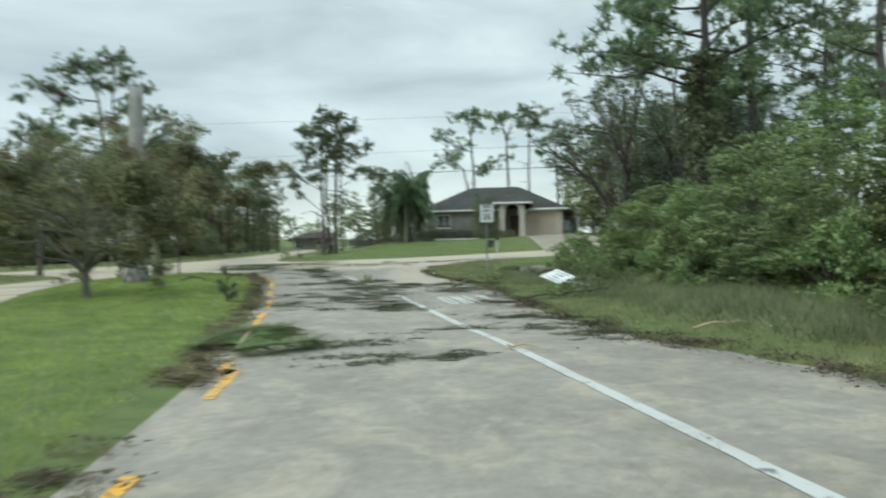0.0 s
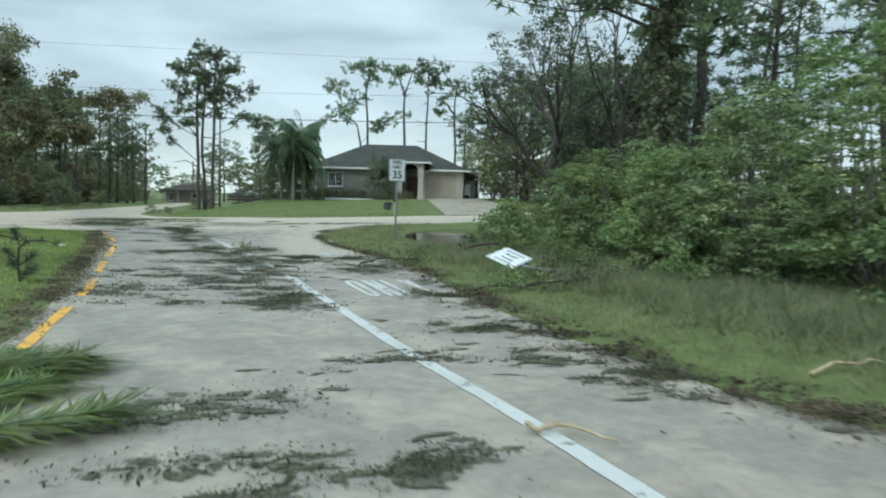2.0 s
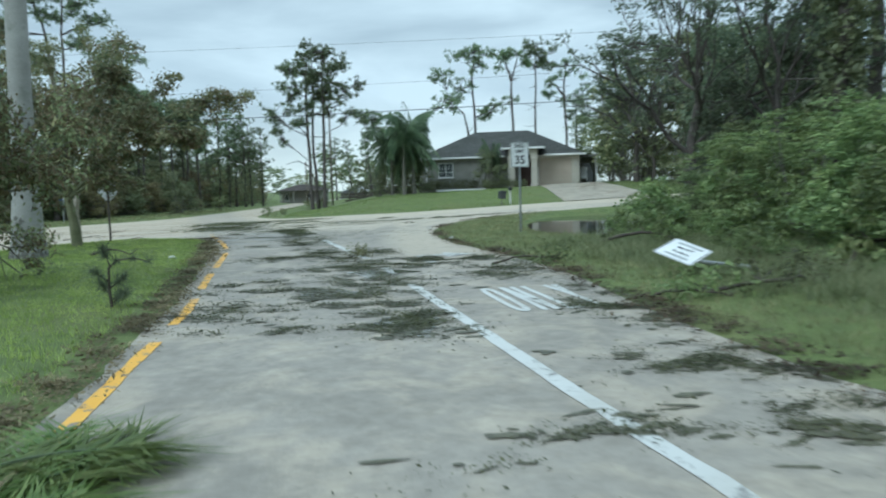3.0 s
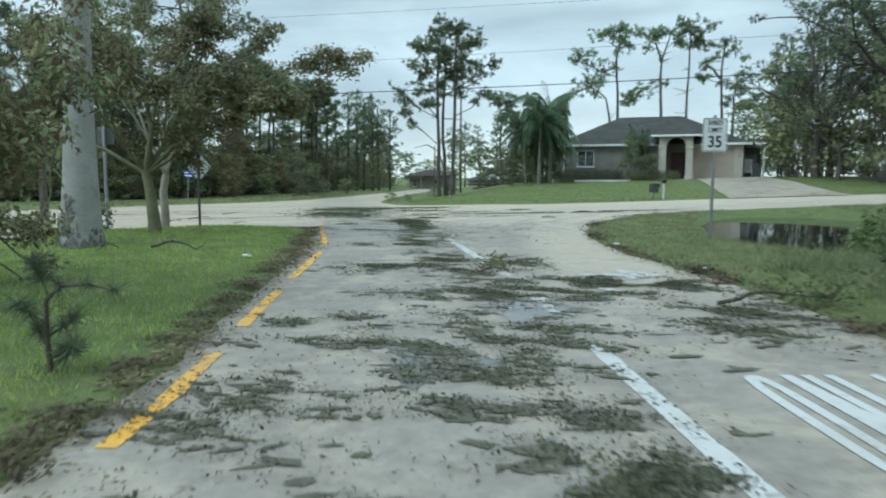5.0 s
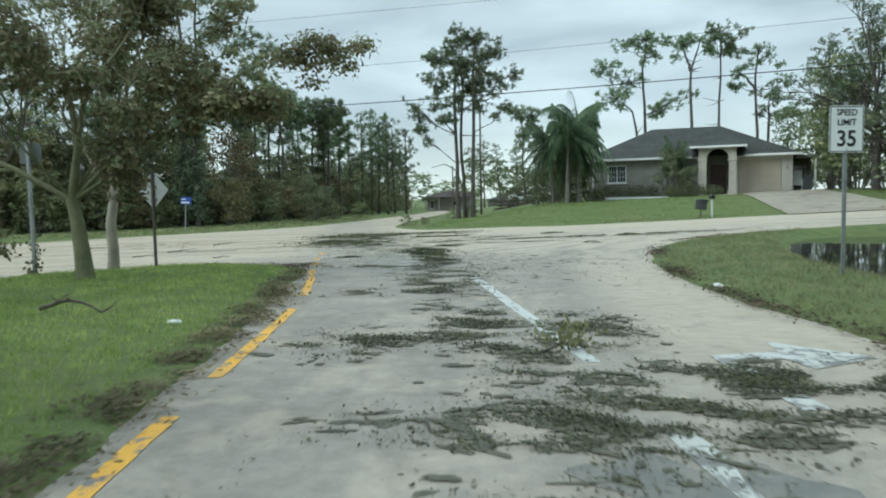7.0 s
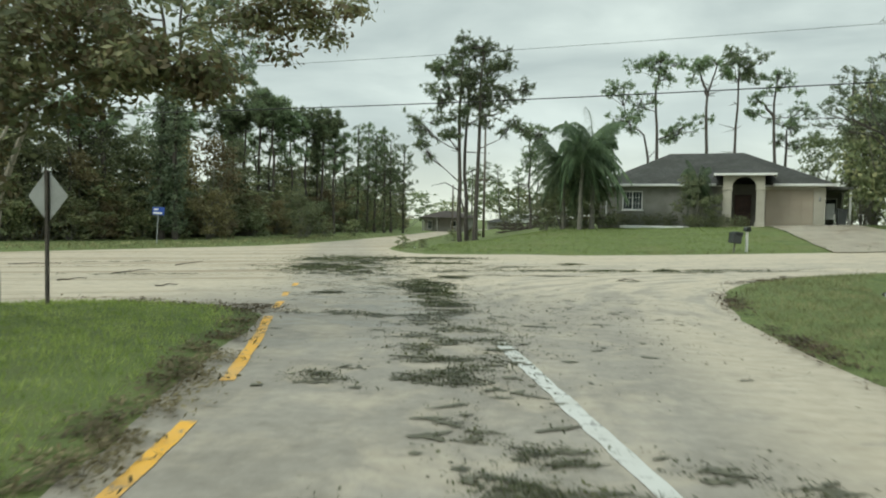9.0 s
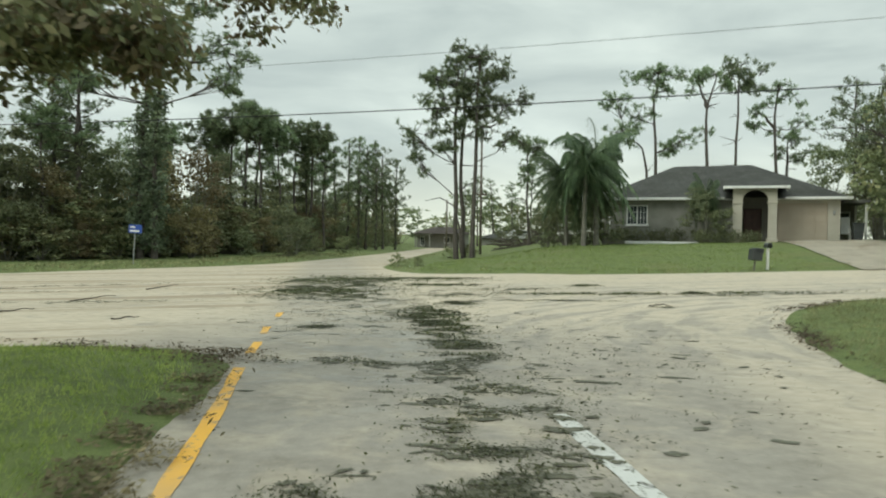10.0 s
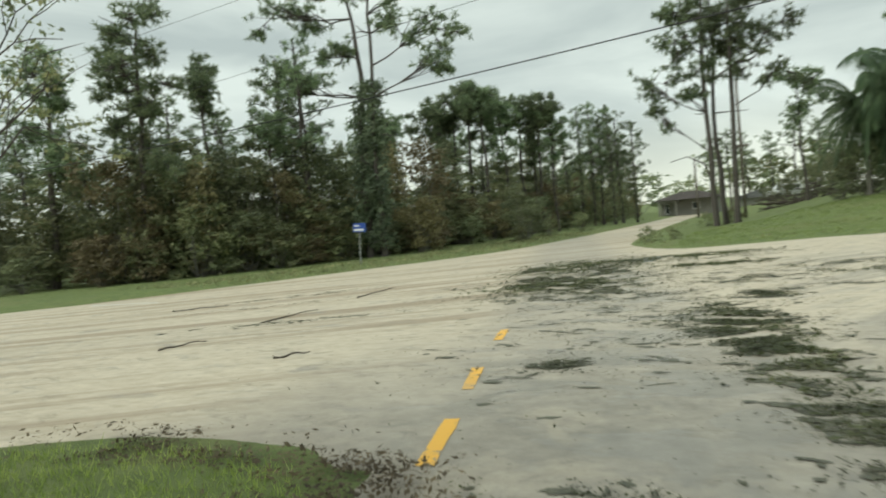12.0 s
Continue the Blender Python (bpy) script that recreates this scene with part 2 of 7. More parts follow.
def shingle_mat():
    m, nt, bsdf, vec = base_mat("grey_asphalt_shingle")
    br = nt.nodes.new("ShaderNodeTexBrick")
    mp = nt.nodes.new("ShaderNodeMapping")
    nt.links.new(vec, mp.inputs["Vector"])
    nt.links.new(mp.outputs["Vector"], br.inputs["Vector"])
    br.inputs["Scale"].default_value = 3.2
    br.inputs["Color1"].default_value, br.inputs["Color2"].default_value = (0.10, 0.102, 0.094, 1), (0.17, 0.17, 0.157, 1)
    br.inputs["Mortar"].default_value = (0.05, 0.05, 0.05, 1)
    br.inputs["Mortar Size"].default_value = 0.012
    col = mixc(nt, span(nt, noise_fac(nt, vec, 0.8, 5), 0.42, 0.65, 0.0, 0.5), br.outputs["Color"], (0.07, 0.075, 0.06))
    nt.links.new(col, bsdf.inputs["Base Color"])
    bsdf.inputs["Roughness"].default_value = 0.85
    bump(nt, bsdf, mathn(nt, "ADD", br.outputs["Fac"], noise_fac(nt, vec, 80, 2)), 0.3)
    return m


def glass_mat():
    m, nt, bsdf, vec = base_mat("window_glass")
    bsdf.inputs["Base Color"].default_value = (0.05, 0.06, 0.065, 1)
    bsdf.inputs["Roughness"].default_value = 0.05
    bsdf.inputs["IOR"].default_value = 1.5
    return m


def paint_mat(name, col, wear=0.5, rough=0.6):
    """Road paint worn through to the asphalt and dusted with dirt."""
    m, nt, bsdf, vec = base_mat(name)
    w = noise_fac(nt, vec, 5.5, 7, 0.7, 0.3)
    d = noise_fac(nt, vec, 0.9, 5, 0.6)
    c = mixc(nt, span(nt, d, 0.45, 0.7, 0.0, 0.35), col, (0.30, 0.27, 0.22))
    c = mixc(nt, span(nt, w, wear, wear + 0.1), c, (0.19, 0.18, 0.17))
    nt.links.new(c, bsdf.inputs["Base Color"])
    bsdf.inputs["Roughness"].default_value = rough
    return m


M_road, M_ground, M_water, M_shingle, M_glass, M_puddle = road_mat(), ground_mat(), water_mat(), shingle_mat(), glass_mat(), puddle_mat()
M_white_line = paint_mat("worn_white_road_paint", (0.54, 0.54, 0.515), 0.55)
M_white_worn = paint_mat("half_buried_white_road_paint", (0.50, 0.50, 0.47), 0.47)
M_yellow_line = paint_mat("worn_yellow_road_paint", (0.74, 0.40, 0.05), 0.53)
M_bark_pine = surface("pine_bark", (0.05, 0.043, 0.038), (0.125, 0.108, 0.094), 5, 40, 0.95, 0.6)
M_bark_grey = surface("grey_bark", (0.10, 0.095, 0.08), (0.24, 0.225, 0.19), 4, 40, 0.9, 0.5, stain=(0.11, 0.13, 0.07))
M_bark_green = surface("mossy_green_bark", (0.11, 0.12, 0.06), (0.22, 0.22, 0.13), 3, 40, 0.9, 0.4, stain=(0.10, 0.09, 0.06))
M_bark_pale = surface("pale_tan_bark", (0.27, 0.24, 0.19), (0.45, 0.41, 0.34), 3, 40, 0.9, 0.4)
M_palm_trunk = surface("pale_grey_palm_trunk", (0.22, 0.217, 0.20), (0.36, 0.355, 0.335), 1.6, 40, 0.85, 0.4, stain=(0.19, 0.195, 0.17), stain_scale=2.2)
M_palm_scar = surface("dark_peeling_palm_base", (0.06, 0.058, 0.052), (0.24, 0.23, 0.21), 3.0, 30, 0.9, 0.5)
M_pine = leafy("pine_needles", (0.088, 0.118, 0.068), (0.183, 0.237, 0.127), (0.316, 0.365, 0.200), 0.7, 0.3)
M_oak = leafy("broad_leaves", (0.099, 0.119, 0.060), (0.205, 0.230, 0.109), (0.383, 0.357, 0.184), 0.65, 0.4)
M_shrub = leafy("thicket_leaves", (0.083, 0.117, 0.048), (0.185, 0.240, 0.087), (0.398, 0.440, 0.182), 0.5, 0.3)
M_dusty = leafy("dusty_thicket_leaves", (0.086, 0.114, 0.053), (0.179, 0.220, 0.093), (0.357, 0.378, 0.179), 0.6, 0.3)
M_russet = leafy("storm_browned_leaves", (0.111, 0.096, 0.049), (0.208, 0.179, 0.088), (0.325, 0.273, 0.137), 0.65, 0.4)
# darkened copy of the leaf tones: shade is put into the colour
M_leaf_shaded = leafy("shaded_leaf_copy", (0.066, 0.084, 0.054), (0.128, 0.160, 0.094), (0.232, 0.269, 0.159), 0.65, 0.3)
M_vine = leafy("dark_vine_leaves", (0.088, 0.106, 0.059), (0.184, 0.209, 0.108), (0.317, 0.327, 0.176), 0.65, 0.4)
M_palm = leafy("palm_fronds", (0.061, 0.088, 0.051), (0.127, 0.176, 0.094), (0.231, 0.281, 0.154), 0.5, 0.3)
M_palm_torn = leafy("torn_palm_leaflets", (0.08, 0.12, 0.03), (0.15, 0.21, 0.055), (0.30, 0.34, 0.12), 0.45)
M_grass = leafy("lawn_grass", (0.09, 0.12, 0.03), (0.17, 0.205, 0.05), (0.29, 0.315, 0.10), 0.65, 0.3)
M_island = leafy("lush_island_grass", (0.158, 0.209, 0.053), (0.297, 0.361, 0.095), (0.493, 0.531, 0.177), 0.65, 0.25)
M_verge = leafy("verge_grass", (0.114, 0.122, 0.055), (0.216, 0.214, 0.101), (0.387, 0.349, 0.201), 0.6)
M_weeds = leafy("tall_green_weeds", (0.130, 0.158, 0.075), (0.236, 0.273, 0.135), (0.390, 0.404, 0.224), 0.65, 0.3)
M_straw = leafy("dead_straw_and_mould", (0.06, 0.048, 0.03), (0.14, 0.112, 0.066), (0.28, 0.225, 0.135), 0.8)
M_litter = leafy("torn_leaf_litter", (0.045, 0.052, 0.022), (0.10, 0.118, 0.048), (0.20, 0.21, 0.095), 0.65)
M_mud = surface("wet_leaf_mould", (0.045, 0.045, 0.026), (0.13, 0.122, 0.075), 9, 60, 0.5, 0.8)
M_twig = surface("wet_broken_wood", (0.03, 0.024, 0.019), (0.10, 0.08, 0.06), 8, 60, 0.8, 0.4)
M_twig_pale = surface("stripped_pale_wood", (0.30, 0.23, 0.14), (0.50, 0.40, 0.26), 8, 60, 0.8, 0.3)
M_steel = surface("galvanised_steel", (0.30, 0.31, 0.32), (0.44, 0.45, 0.46), 5, 50, 0.5, 0.08, 0.6)
M_sign_back = surface("dull_aluminium_sign_back", (0.34, 0.35, 0.35), (0.46, 0.47, 0.47), 4, 50, 0.5, 0.05, 0.4)
M_sign_dim = surface("weathered_dark_sign_back", (0.10, 0.11, 0.11), (0.17, 0.18, 0.18), 4, 50, 0.6, 0.05, 0.2)
M_sign_white = surface("white_sign_sheeting", (0.74, 0.75, 0.75), (0.82, 0.82, 0.82), 3, 60, 0.4, 0.03)
M_sign_black = surface("black_sign_paint", (0.015, 0.015, 0.016), (0.025, 0.025, 0.026), 3, 60, 0.5, 0.03)
M_sign_blue = surface("blue_sign_sheeting", (0.03, 0.08, 0.36), (0.045, 0.11, 0.45), 3, 60, 0.4, 0.03)
M_stucco = surface("grey_beige_stucco", (0.22, 0.215, 0.19), (0.28, 0.275, 0.25), 1.5, 70, 0.9, 0.3, stain=(0.2, 0.195, 0.17))
M_stucco_lt = surface("cream_stucco", (0.36, 0.335, 0.28), (0.45, 0.42, 0.36), 1.5, 70, 0.9, 0.3)
M_trim = surface("white_trim_paint", (0.66, 0.66, 0.64), (0.78, 0.78, 0.76), 2, 60, 0.6, 0.05)
M_garage = surface("tan_garage_door_paint", (0.34, 0.285, 0.225), (0.39, 0.335, 0.27), 1.2, 60, 0.6, 0.06)
M_door = surface("dark_red_brown_door", (0.05, 0.022, 0.018), (0.09, 0.04, 0.03), 3, 40, 0.5, 0.1)
M_dark = surface("dark_shadowed_interior", (0.02, 0.02, 0.02), (0.04, 0.038, 0.036), 3, 40, 0.8, 0.1)
M_concrete = surface("sandy_concrete", (0.50, 0.45, 0.37), (0.66, 0.60, 0.50), 1.1, 60, 0.85, 0.15, stain=(0.40, 0.325, 0.23), stain_scale=0.6)
M_plastic_dk = surface("dark_bin_plastic", (0.03, 0.035, 0.035), (0.05, 0.055, 0.055), 3, 50, 0.55, 0.05)
M_redroof = surface("brown_grey_tile_roof", (0.09, 0.075, 0.068), (0.15, 0.125, 0.115), 2, 30, 0.85, 0.3)
M_car_paint = surface("white_car_paint", (0.62, 0.62, 0.62), (0.70, 0.70, 0.70), 3, 60, 0.3, 0.02)
M_rubber = surface("black_tyre_rubber", (0.015, 0.015, 0.015), (0.03, 0.03, 0.03), 5, 60, 0.85, 0.2)
M_cable = surface("black_cable", (0.015, 0.015, 0.016), (0.03, 0.03, 0.03), 5, 60, 0.7, 0.05)
M_wood_pole = surface("weathered_pole_wood", (0.09, 0.075, 0.06), (0.19, 0.16, 0.13), 4, 40, 0.9, 0.4)


# ---- mesh helpers ----
def mesh_ob(name, verts, faces, mat, parent=None, label="", smooth=False):
    me = bpy.data.meshes.new(name)
    me.from_pydata([tuple(v) for v in verts], [], [tuple(f) for f in faces])
    for mm in (mat if isinstance(mat, (list, tuple)) else [mat]):
        me.materials.append(mm)
    if smooth:
        me.polygons.foreach_set("use_smooth", [True] * len(me.polygons))
    me.update()
    ob = new(name, me)
    if parent:
        ob.parent = parent
    if label:
        ob["label"] = label
    return ob


def part(name, bm, mat, parent=None, label="", smooth=False):
    me = bpy.data.meshes.new(name)
    bmesh.ops.recalc_face_normals(bm, faces=bm.faces[:])
    bm.to_mesh(me)
    bm.free()
    me.materials.append(mat)
    if smooth:
        me.polygons.foreach_set("use_smooth", [True] * len(me.polygons))
    ob = new(name, me)
    if parent:
        ob.parent = parent
    if label:
        ob["label"] = label
    return ob


def thing(name, label, category, m=None, group="", kind=""):
    ob = new(name)
    ob.empty_display_size = 0.2
    if m is not None:
        ob.matrix_basis = m
    return tagged(ob, label, category, group, kind)


def box_bm(boxes, bevel=0.0):
    """Boxes (x0, x1, y0, y1, z0, z1) joined into one bmesh, edges softened by bevel."""
    bm = bmesh.new()
    for x0, x1, y0, y1, z0, z1 in boxes:
        res = bmesh.ops.create_cube(bm, size=1.0, matrix=Matrix.Translation(((x0 + x1) / 2, (y0 + y1) / 2, (z0 + z1) / 2)) @ Matrix.Diagonal((x1 - x0, y1 - y0, z1 - z0, 1)))
        if bevel:
            es = list({e for v in res["verts"] for e in v.link_edges})
            bmesh.ops.bevel(bm, geom=es, offset=bevel, segments=1, affect="EDGES")
    return bm


def tube(path, radii, sides=7, cap=True):
    """Vertices and faces of a tapering tube along a path of points."""
    pts = [Vector(p) for p in path]
    verts, faces = [], []
    prev = None
    for i, p in enumerate(pts):
        d = (pts[min(i + 1, len(pts) - 1)] - pts[max(i - 1, 0)]).normalized()
        side = d.cross(Vector((0, 1, 0.13)) if prev is None else prev.cross(d)).normalized() if prev is None else (prev - d * prev.dot(d)).normalized()
        prev = side
        up = d.cross(side)
        for k in range(sides):
            a = 2 * math.pi * k / sides
            verts.append(p + (side * math.cos(a) + up * math.sin(a)) * radii[i])
    for i in range(len(pts) - 1):
        for k in range(sides):
            a, b = i * sides + k, i * sides + (k + 1) % sides
            faces.append((a, b, b + sides, a + sides))
    if cap:
        faces.append(tuple(range(sides))[::-1])
        faces.append(tuple(range((len(pts) - 1) * sides, len(pts) * sides)))
    return verts, faces


class Buf:
    """Collects vertices and faces of one mesh."""

    def __init__(self):
        self.v, self.f = [], []

    def add(self, verts, faces):
        n = len(self.v)
        self.v.extend(verts)
        self.f.extend([tuple(i + n for i in f) for f in faces])

    def tube(self, path, radii, sides=6, cap=False):
        self.add(*tube(path, radii, sides, cap))


def blades(rng, centres, length, width, per, flat=0.0, up=0.0):
    """Thin triangles that spring from each centre in all directions: needles and grass."""
    n = len(centres) * per
    c = np.repeat(np.asarray(centres, float), per, 0)
    d = rng.normal(size=(n, 3))
    d[:, 2] = d[:, 2] * (1 - flat) + up
    d /= np.linalg.norm(d, axis=1)[:, None]
    s = np.cross(d, rng.normal(size=(n, 3)))
    s /= np.linalg.norm(s, axis=1)[:, None]
    ln = length * rng.uniform(0.6, 1.25, (n, 1))
    w = width * rng.uniform(0.7, 1.3, (n, 1))
    base = c + d * ln * 0.08
    v = np.stack([base - s * w, base + s * w, c + d * ln], 1).reshape(-1, 3)
    return v, np.arange(3 * n).reshape(-1, 3)


def leaves(rng, centres, per, spread, size, aspect=0.5, droop=0.2, flat=1.0):
    """Pointed leaf quads, scattered round each centre."""
    n = len(centres) * per
    c = np.repeat(np.asarray(centres, float), per, 0) + np.clip(rng.normal(size=(n, 3)), -1.6, 1.6) * np.array([spread, spread, spread * flat])
    d = rng.normal(size=(n, 3))
    d[:, 2] -= droop
    d /= np.linalg.norm(d, axis=1)[:, None]
    s = np.cross(d, rng.normal(size=(n, 3)) + np.array([0, 0, 0.9]))
    s /= np.linalg.norm(s, axis=1)[:, None]
    ln = size * rng.uniform(0.6, 1.35, (n, 1))
    w = ln * aspect * 0.5
    v = np.stack([c - d * ln * 0.5, c + s * w, c + d * ln * 0.5, c - s * w], 1).reshape(-1, 3)
    return v, np.arange(4 * n).reshape(-1, 4)


def sprays(rng, centres, per, radius, size, aspect=0.5, droop=0.2, flat=0.7):
    """Leaf clumps: pointed leaves on the shell of a flattened ball, their upper faces turned outwards."""
    m = len(centres)
    n = m * per
    c = np.repeat(np.asarray(centres, float), per, 0)
    w = rng.normal(size=(n, 3))
    w /= np.linalg.norm(w, axis=1)[:, None]
    w[:, 2] = np.where(w[:, 2] < -0.3, -w[:, 2], w[:, 2])
    r = radius * np.repeat(rng.uniform(0.6, 1.35, m), per)[:, None] * rng.uniform(0.4, 1.12, (n, 1))
    c = c + w * r * np.array([1, 1, flat])
    nrm = w * 0.9 + rng.normal(size=(n, 3)) * 0.5 + np.array([0, 0, 0.25])
    nrm /= np.linalg.norm(nrm, axis=1)[:, None]
    d = np.cross(nrm, rng.normal(size=(n, 3))) + w * 0.5
    d[:, 2] -= droop
    d -= nrm * np.sum(d * nrm, 1)[:, None]
    d /= np.linalg.norm(d, axis=1)[:, None]
    s = np.cross(nrm, d)
    ln = size * rng.uniform(0.6, 1.35, (n, 1))
    wd = ln * aspect * 0.5
    v = np.stack([c - d * ln * 0.5, c + s * wd, c + d * ln * 0.5, c - s * wd], 1).reshape(-1, 3)
    return v, np.arange(4 * n).reshape(-1, 4)


def soup(name, parts, mat, parent=None, label=""):
    """One mesh from several arrays of loose leaf faces."""
    vs, fs, n = [], [], 0
    for v, f in parts:
        vs.append(v)
        fs.extend((f + n).tolist())
        n += len(v)
    me = bpy.data.meshes.new(name)
    me.from_pydata(np.concatenate(vs).tolist(), [], fs)
    me.materials.append(mat)
    me.update()
    ob = new(name, me)
    if parent:
        ob.parent = parent
    if label:
        ob["label"] = label
    return ob


# ---- the lie of the land ----
def sm(t):
    t = np.clip(t, 0, 1)
    return t * t * (3 - 2 * t)


def land(x, y):
    """Height of the road level and the rising front lawn."""
    x, y = np.asarray(x, float), np.asarray(y, float)
    z = sm((y - 14) / 16) * (-0.35 + 0.9 * sm((x + 8) / 36))
    z = z + 1.0 * sm((y - 39.5) / 12) * sm((x + 5) / 9)
    return z


def ditch(x, y):
    """Depth of the flooded roadside ditch."""
    a = radians(75)
    dx, dy = x - 10.85, y - 20.3
    u, v = dx * math.cos(a) + dy * math.sin(a), -dx * math.sin(a) + dy * math.cos(a)
    return 0.6 * sm(1.5 - np.hypot(u / 7.4, v / 3.0))


def glide(points, step=0.8):
    """A smooth closed line through corner points."""
    p = np.array(points, float)
    out = []
    n = len(p)
    for i in range(n):
        a, b, c, d = p[i - 1], p[i], p[(i + 1) % n], p[(i + 2) % n]
        k = max(1, min(12, int(np.linalg.norm(c - b) / step)))
        for j in range(k):
            t = j / k
            out.append(0.5 * (2 * b + (c - a) * t + (2 * a - 5 * b + 4 * c - d) * t * t + (3 * b - a - 3 * c + d) * t ** 3))
    return np.array(out)


EDGE = glide([(6.6, -45), (6.4, -14), (6.0, -7.5), (5.1, -5.4), (4.6, -2.7), (4.35, 0), (4.4, 4), (4.1, 7.5), (3.5, 10.5), (3.15, 13.5),
              (3.3, 17), (4.0, 20.5), (5.2, 24), (7.6, 26.8), (11, 28.2), (16, 28.9), (30, 29.6), (90, 31), (90, 42), (30, 41), (14.2, 39.8), (5, 39.8),
              (-0.4, 41.0), (-4.6, 41.6), (-6.6, 44.5), (-7.6, 49), (-7.9, 60), (-7.7, 80), (-7.2, 95), (-4, 130), (-9, 131), (-10.9, 92), (-12, 71),
              (-13.2, 57), (-14.8, 48), (-18.6, 41.4), (-22.3, 35.5), (-26, 31), (-34, 25), (-60, 8), (-62, -2), (-36, 13), (-26, 19), (-18.6, 23.0),
              (-14.6, 20), (-12.6, 17.8), (-12.4, 15.6), (-12.8, 12), (-12.6, 4), (-12, -10), (-12, -45), (-9, -45), (-8.7, -10), (-8.3, 2), (-9.6, 8),
              (-10.2, 12), (-9.9, 15), (-8.7, 16.8), (-7.0, 17.7), (-5.2, 17.6), (-4.1, 16.4), (-3.5, 13.2), (-2.7, 9), (-2.1, 5), (-1.7, 2),
              (-1.35, -1.5), (-1.05, -6.3), (-0.9, -10), (-0.8, -45)])


def road_gap(x, y):
    """Signed distance to the edge of the paving: below zero on it."""
    x, y = np.atleast_1d(np.asarray(x, float)), np.atleast_1d(np.asarray(y, float))
    best, inside = np.full(x.shape, 1e9), np.zeros(x.shape, bool)
    for a, b in zip(EDGE, np.roll(EDGE, -1, 0)):
        d = b - a
        t = np.clip(((x - a[0]) * d[0] + (y - a[1]) * d[1]) / (d @ d + 1e-12), 0, 1)
        best = np.minimum(best, (x - a[0] - d[0] * t) ** 2 + (y - a[1] - d[1] * t) ** 2)
        cross = (a[1] > y) != (b[1] > y)
        if d[1] != 0:
            inside ^= cross & (x < a[0] + d[0] * (y - a[1]) / d[1])
    return np.where(inside, -1, 1) * np.sqrt(best)


def turf_z(x, y, gap):
    """Height of the grass ground, a hand above the paving and sunk below it under the road."""
    z = land(x, y) - ditch(x, y) * sm((gap - 0.3) / 1.6)
    rough = 0.03 * np.sin(x * 1.7 + y * 0.6) * np.sin(y * 1.3 - x * 0.4)
    return z + np.where(gap > 0, 0.015 + (0.09 - 0.05 * sm((x - 3) / 2) * sm((y - 2) / 4)) * sm(gap / 1.5) + rough * sm(gap / 2), -0.05 * sm(-gap / 0.5))


def axis(fine_a, fine_b, fine, a, b, mid, far):
    c = list(np.arange(fine_a, fine_b, fine))
    lo, hi = list(np.arange(a, fine_a, mid)), list(np.arange(fine_b, b + 0.1, mid))
    return np.array([a - d for d in far[::-1]] + lo + c + hi + [hi[-1] + d for d in far])


def make_ground():
    far = [12, 35, 80, 180, 400, 900]
    xs, ys = axis(-15, 15, 0.4, -65, 70, 1.2, far), axis(-16, 32, 0.4, -40, 118, 1.2, far)
    gx, gy = np.meshgrid(xs, ys)
    fx, fy = gx.ravel(), gy.ravel()
    gap = road_gap(fx, fy)
    z = turf_z(fx, fy, gap)
    n = len(xs)
    i, j = np.meshgrid(np.arange(n - 1), np.arange(len(ys) - 1))
    a = (j * n + i).ravel()
    faces = np.stack([a, a + 1, a + n + 1, a + n], 1)
    ob = mesh_ob("ground", np.stack([fx, fy, z], 1).tolist(), faces.tolist(), M_ground, smooth=True)
    tagged(ob, "uneven green turf with dry straw and sandy soil patches", "ground", kind="structure")


def make_road():
    bm = bmesh.new()
    n = len(EDGE)
    co, _, tris, _, _, _ = delaunay_2d_cdt([Vector(p) for p in EDGE], [(i, (i + 1) % n) for i in range(n)], [], 1, 1e-4)
    vs = [bm.verts.new((p.x, p.y, 0)) for p in co]
    for t in tris:
        bm.faces.new([vs[i] for i in t])
    for k in range(-60, 91, 2):
        bmesh.ops.bisect_plane(bm, geom=bm.verts[:] + bm.edges[:] + bm.faces[:], plane_co=(k + 0.03, 0, 0), plane_no=(1, 0, 0))
    for k in range(-44, 131, 2):
        bmesh.ops.bisect_plane(bm, geom=bm.verts[:] + bm.edges[:] + bm.faces[:], plane_co=(0, k + 0.03, 0), plane_no=(0, 1, 0))
    for v in bm.verts:
        v.co.z = float(land(v.co.x, v.co.y))
    ob = part("road", bm, M_road, smooth=True)
    tagged(ob, "wet grey asphalt junction washed over with pale silt", "road", kind="structure")
    return ob


def ribbon(name, line, width, mat, label, lift=0.006, parent=None, jag=0.0, seed=1):
    """A painted line that follows the road."""
    rng = np.random.default_rng(seed)
    p = np.array(line, float)
    fine = []
    for a, b in zip(p[:-1], p[1:]):
        k = max(2, int(np.linalg.norm(b - a) / 0.25))
        fine += [a + (b - a) * j / k for j in range(k)]
    fine = np.array(fine + [p[-1]])
    t = np.gradient(fine, axis=0)
    t /= np.linalg.norm(t, axis=1)[:, None]
    nrm = np.stack([-t[:, 1], t[:, 0]], 1)
    w = width / 2 + rng.normal(size=(len(fine), 2)) * jag
    l, r = fine + nrm * w[:, :1], fine - nrm * w[:, 1:]
    v = [(x, y, float(land(x, y)) + lift) for x, y in np.concatenate([l, r])]
    n = len(fine)
    ob = mesh_ob(name, v, [(i + 1, i, n + i, n + i + 1) for i in range(n - 1)], mat, parent)
    if not parent:
        tagged(ob, label, "road marking", kind="structure")
    return ob


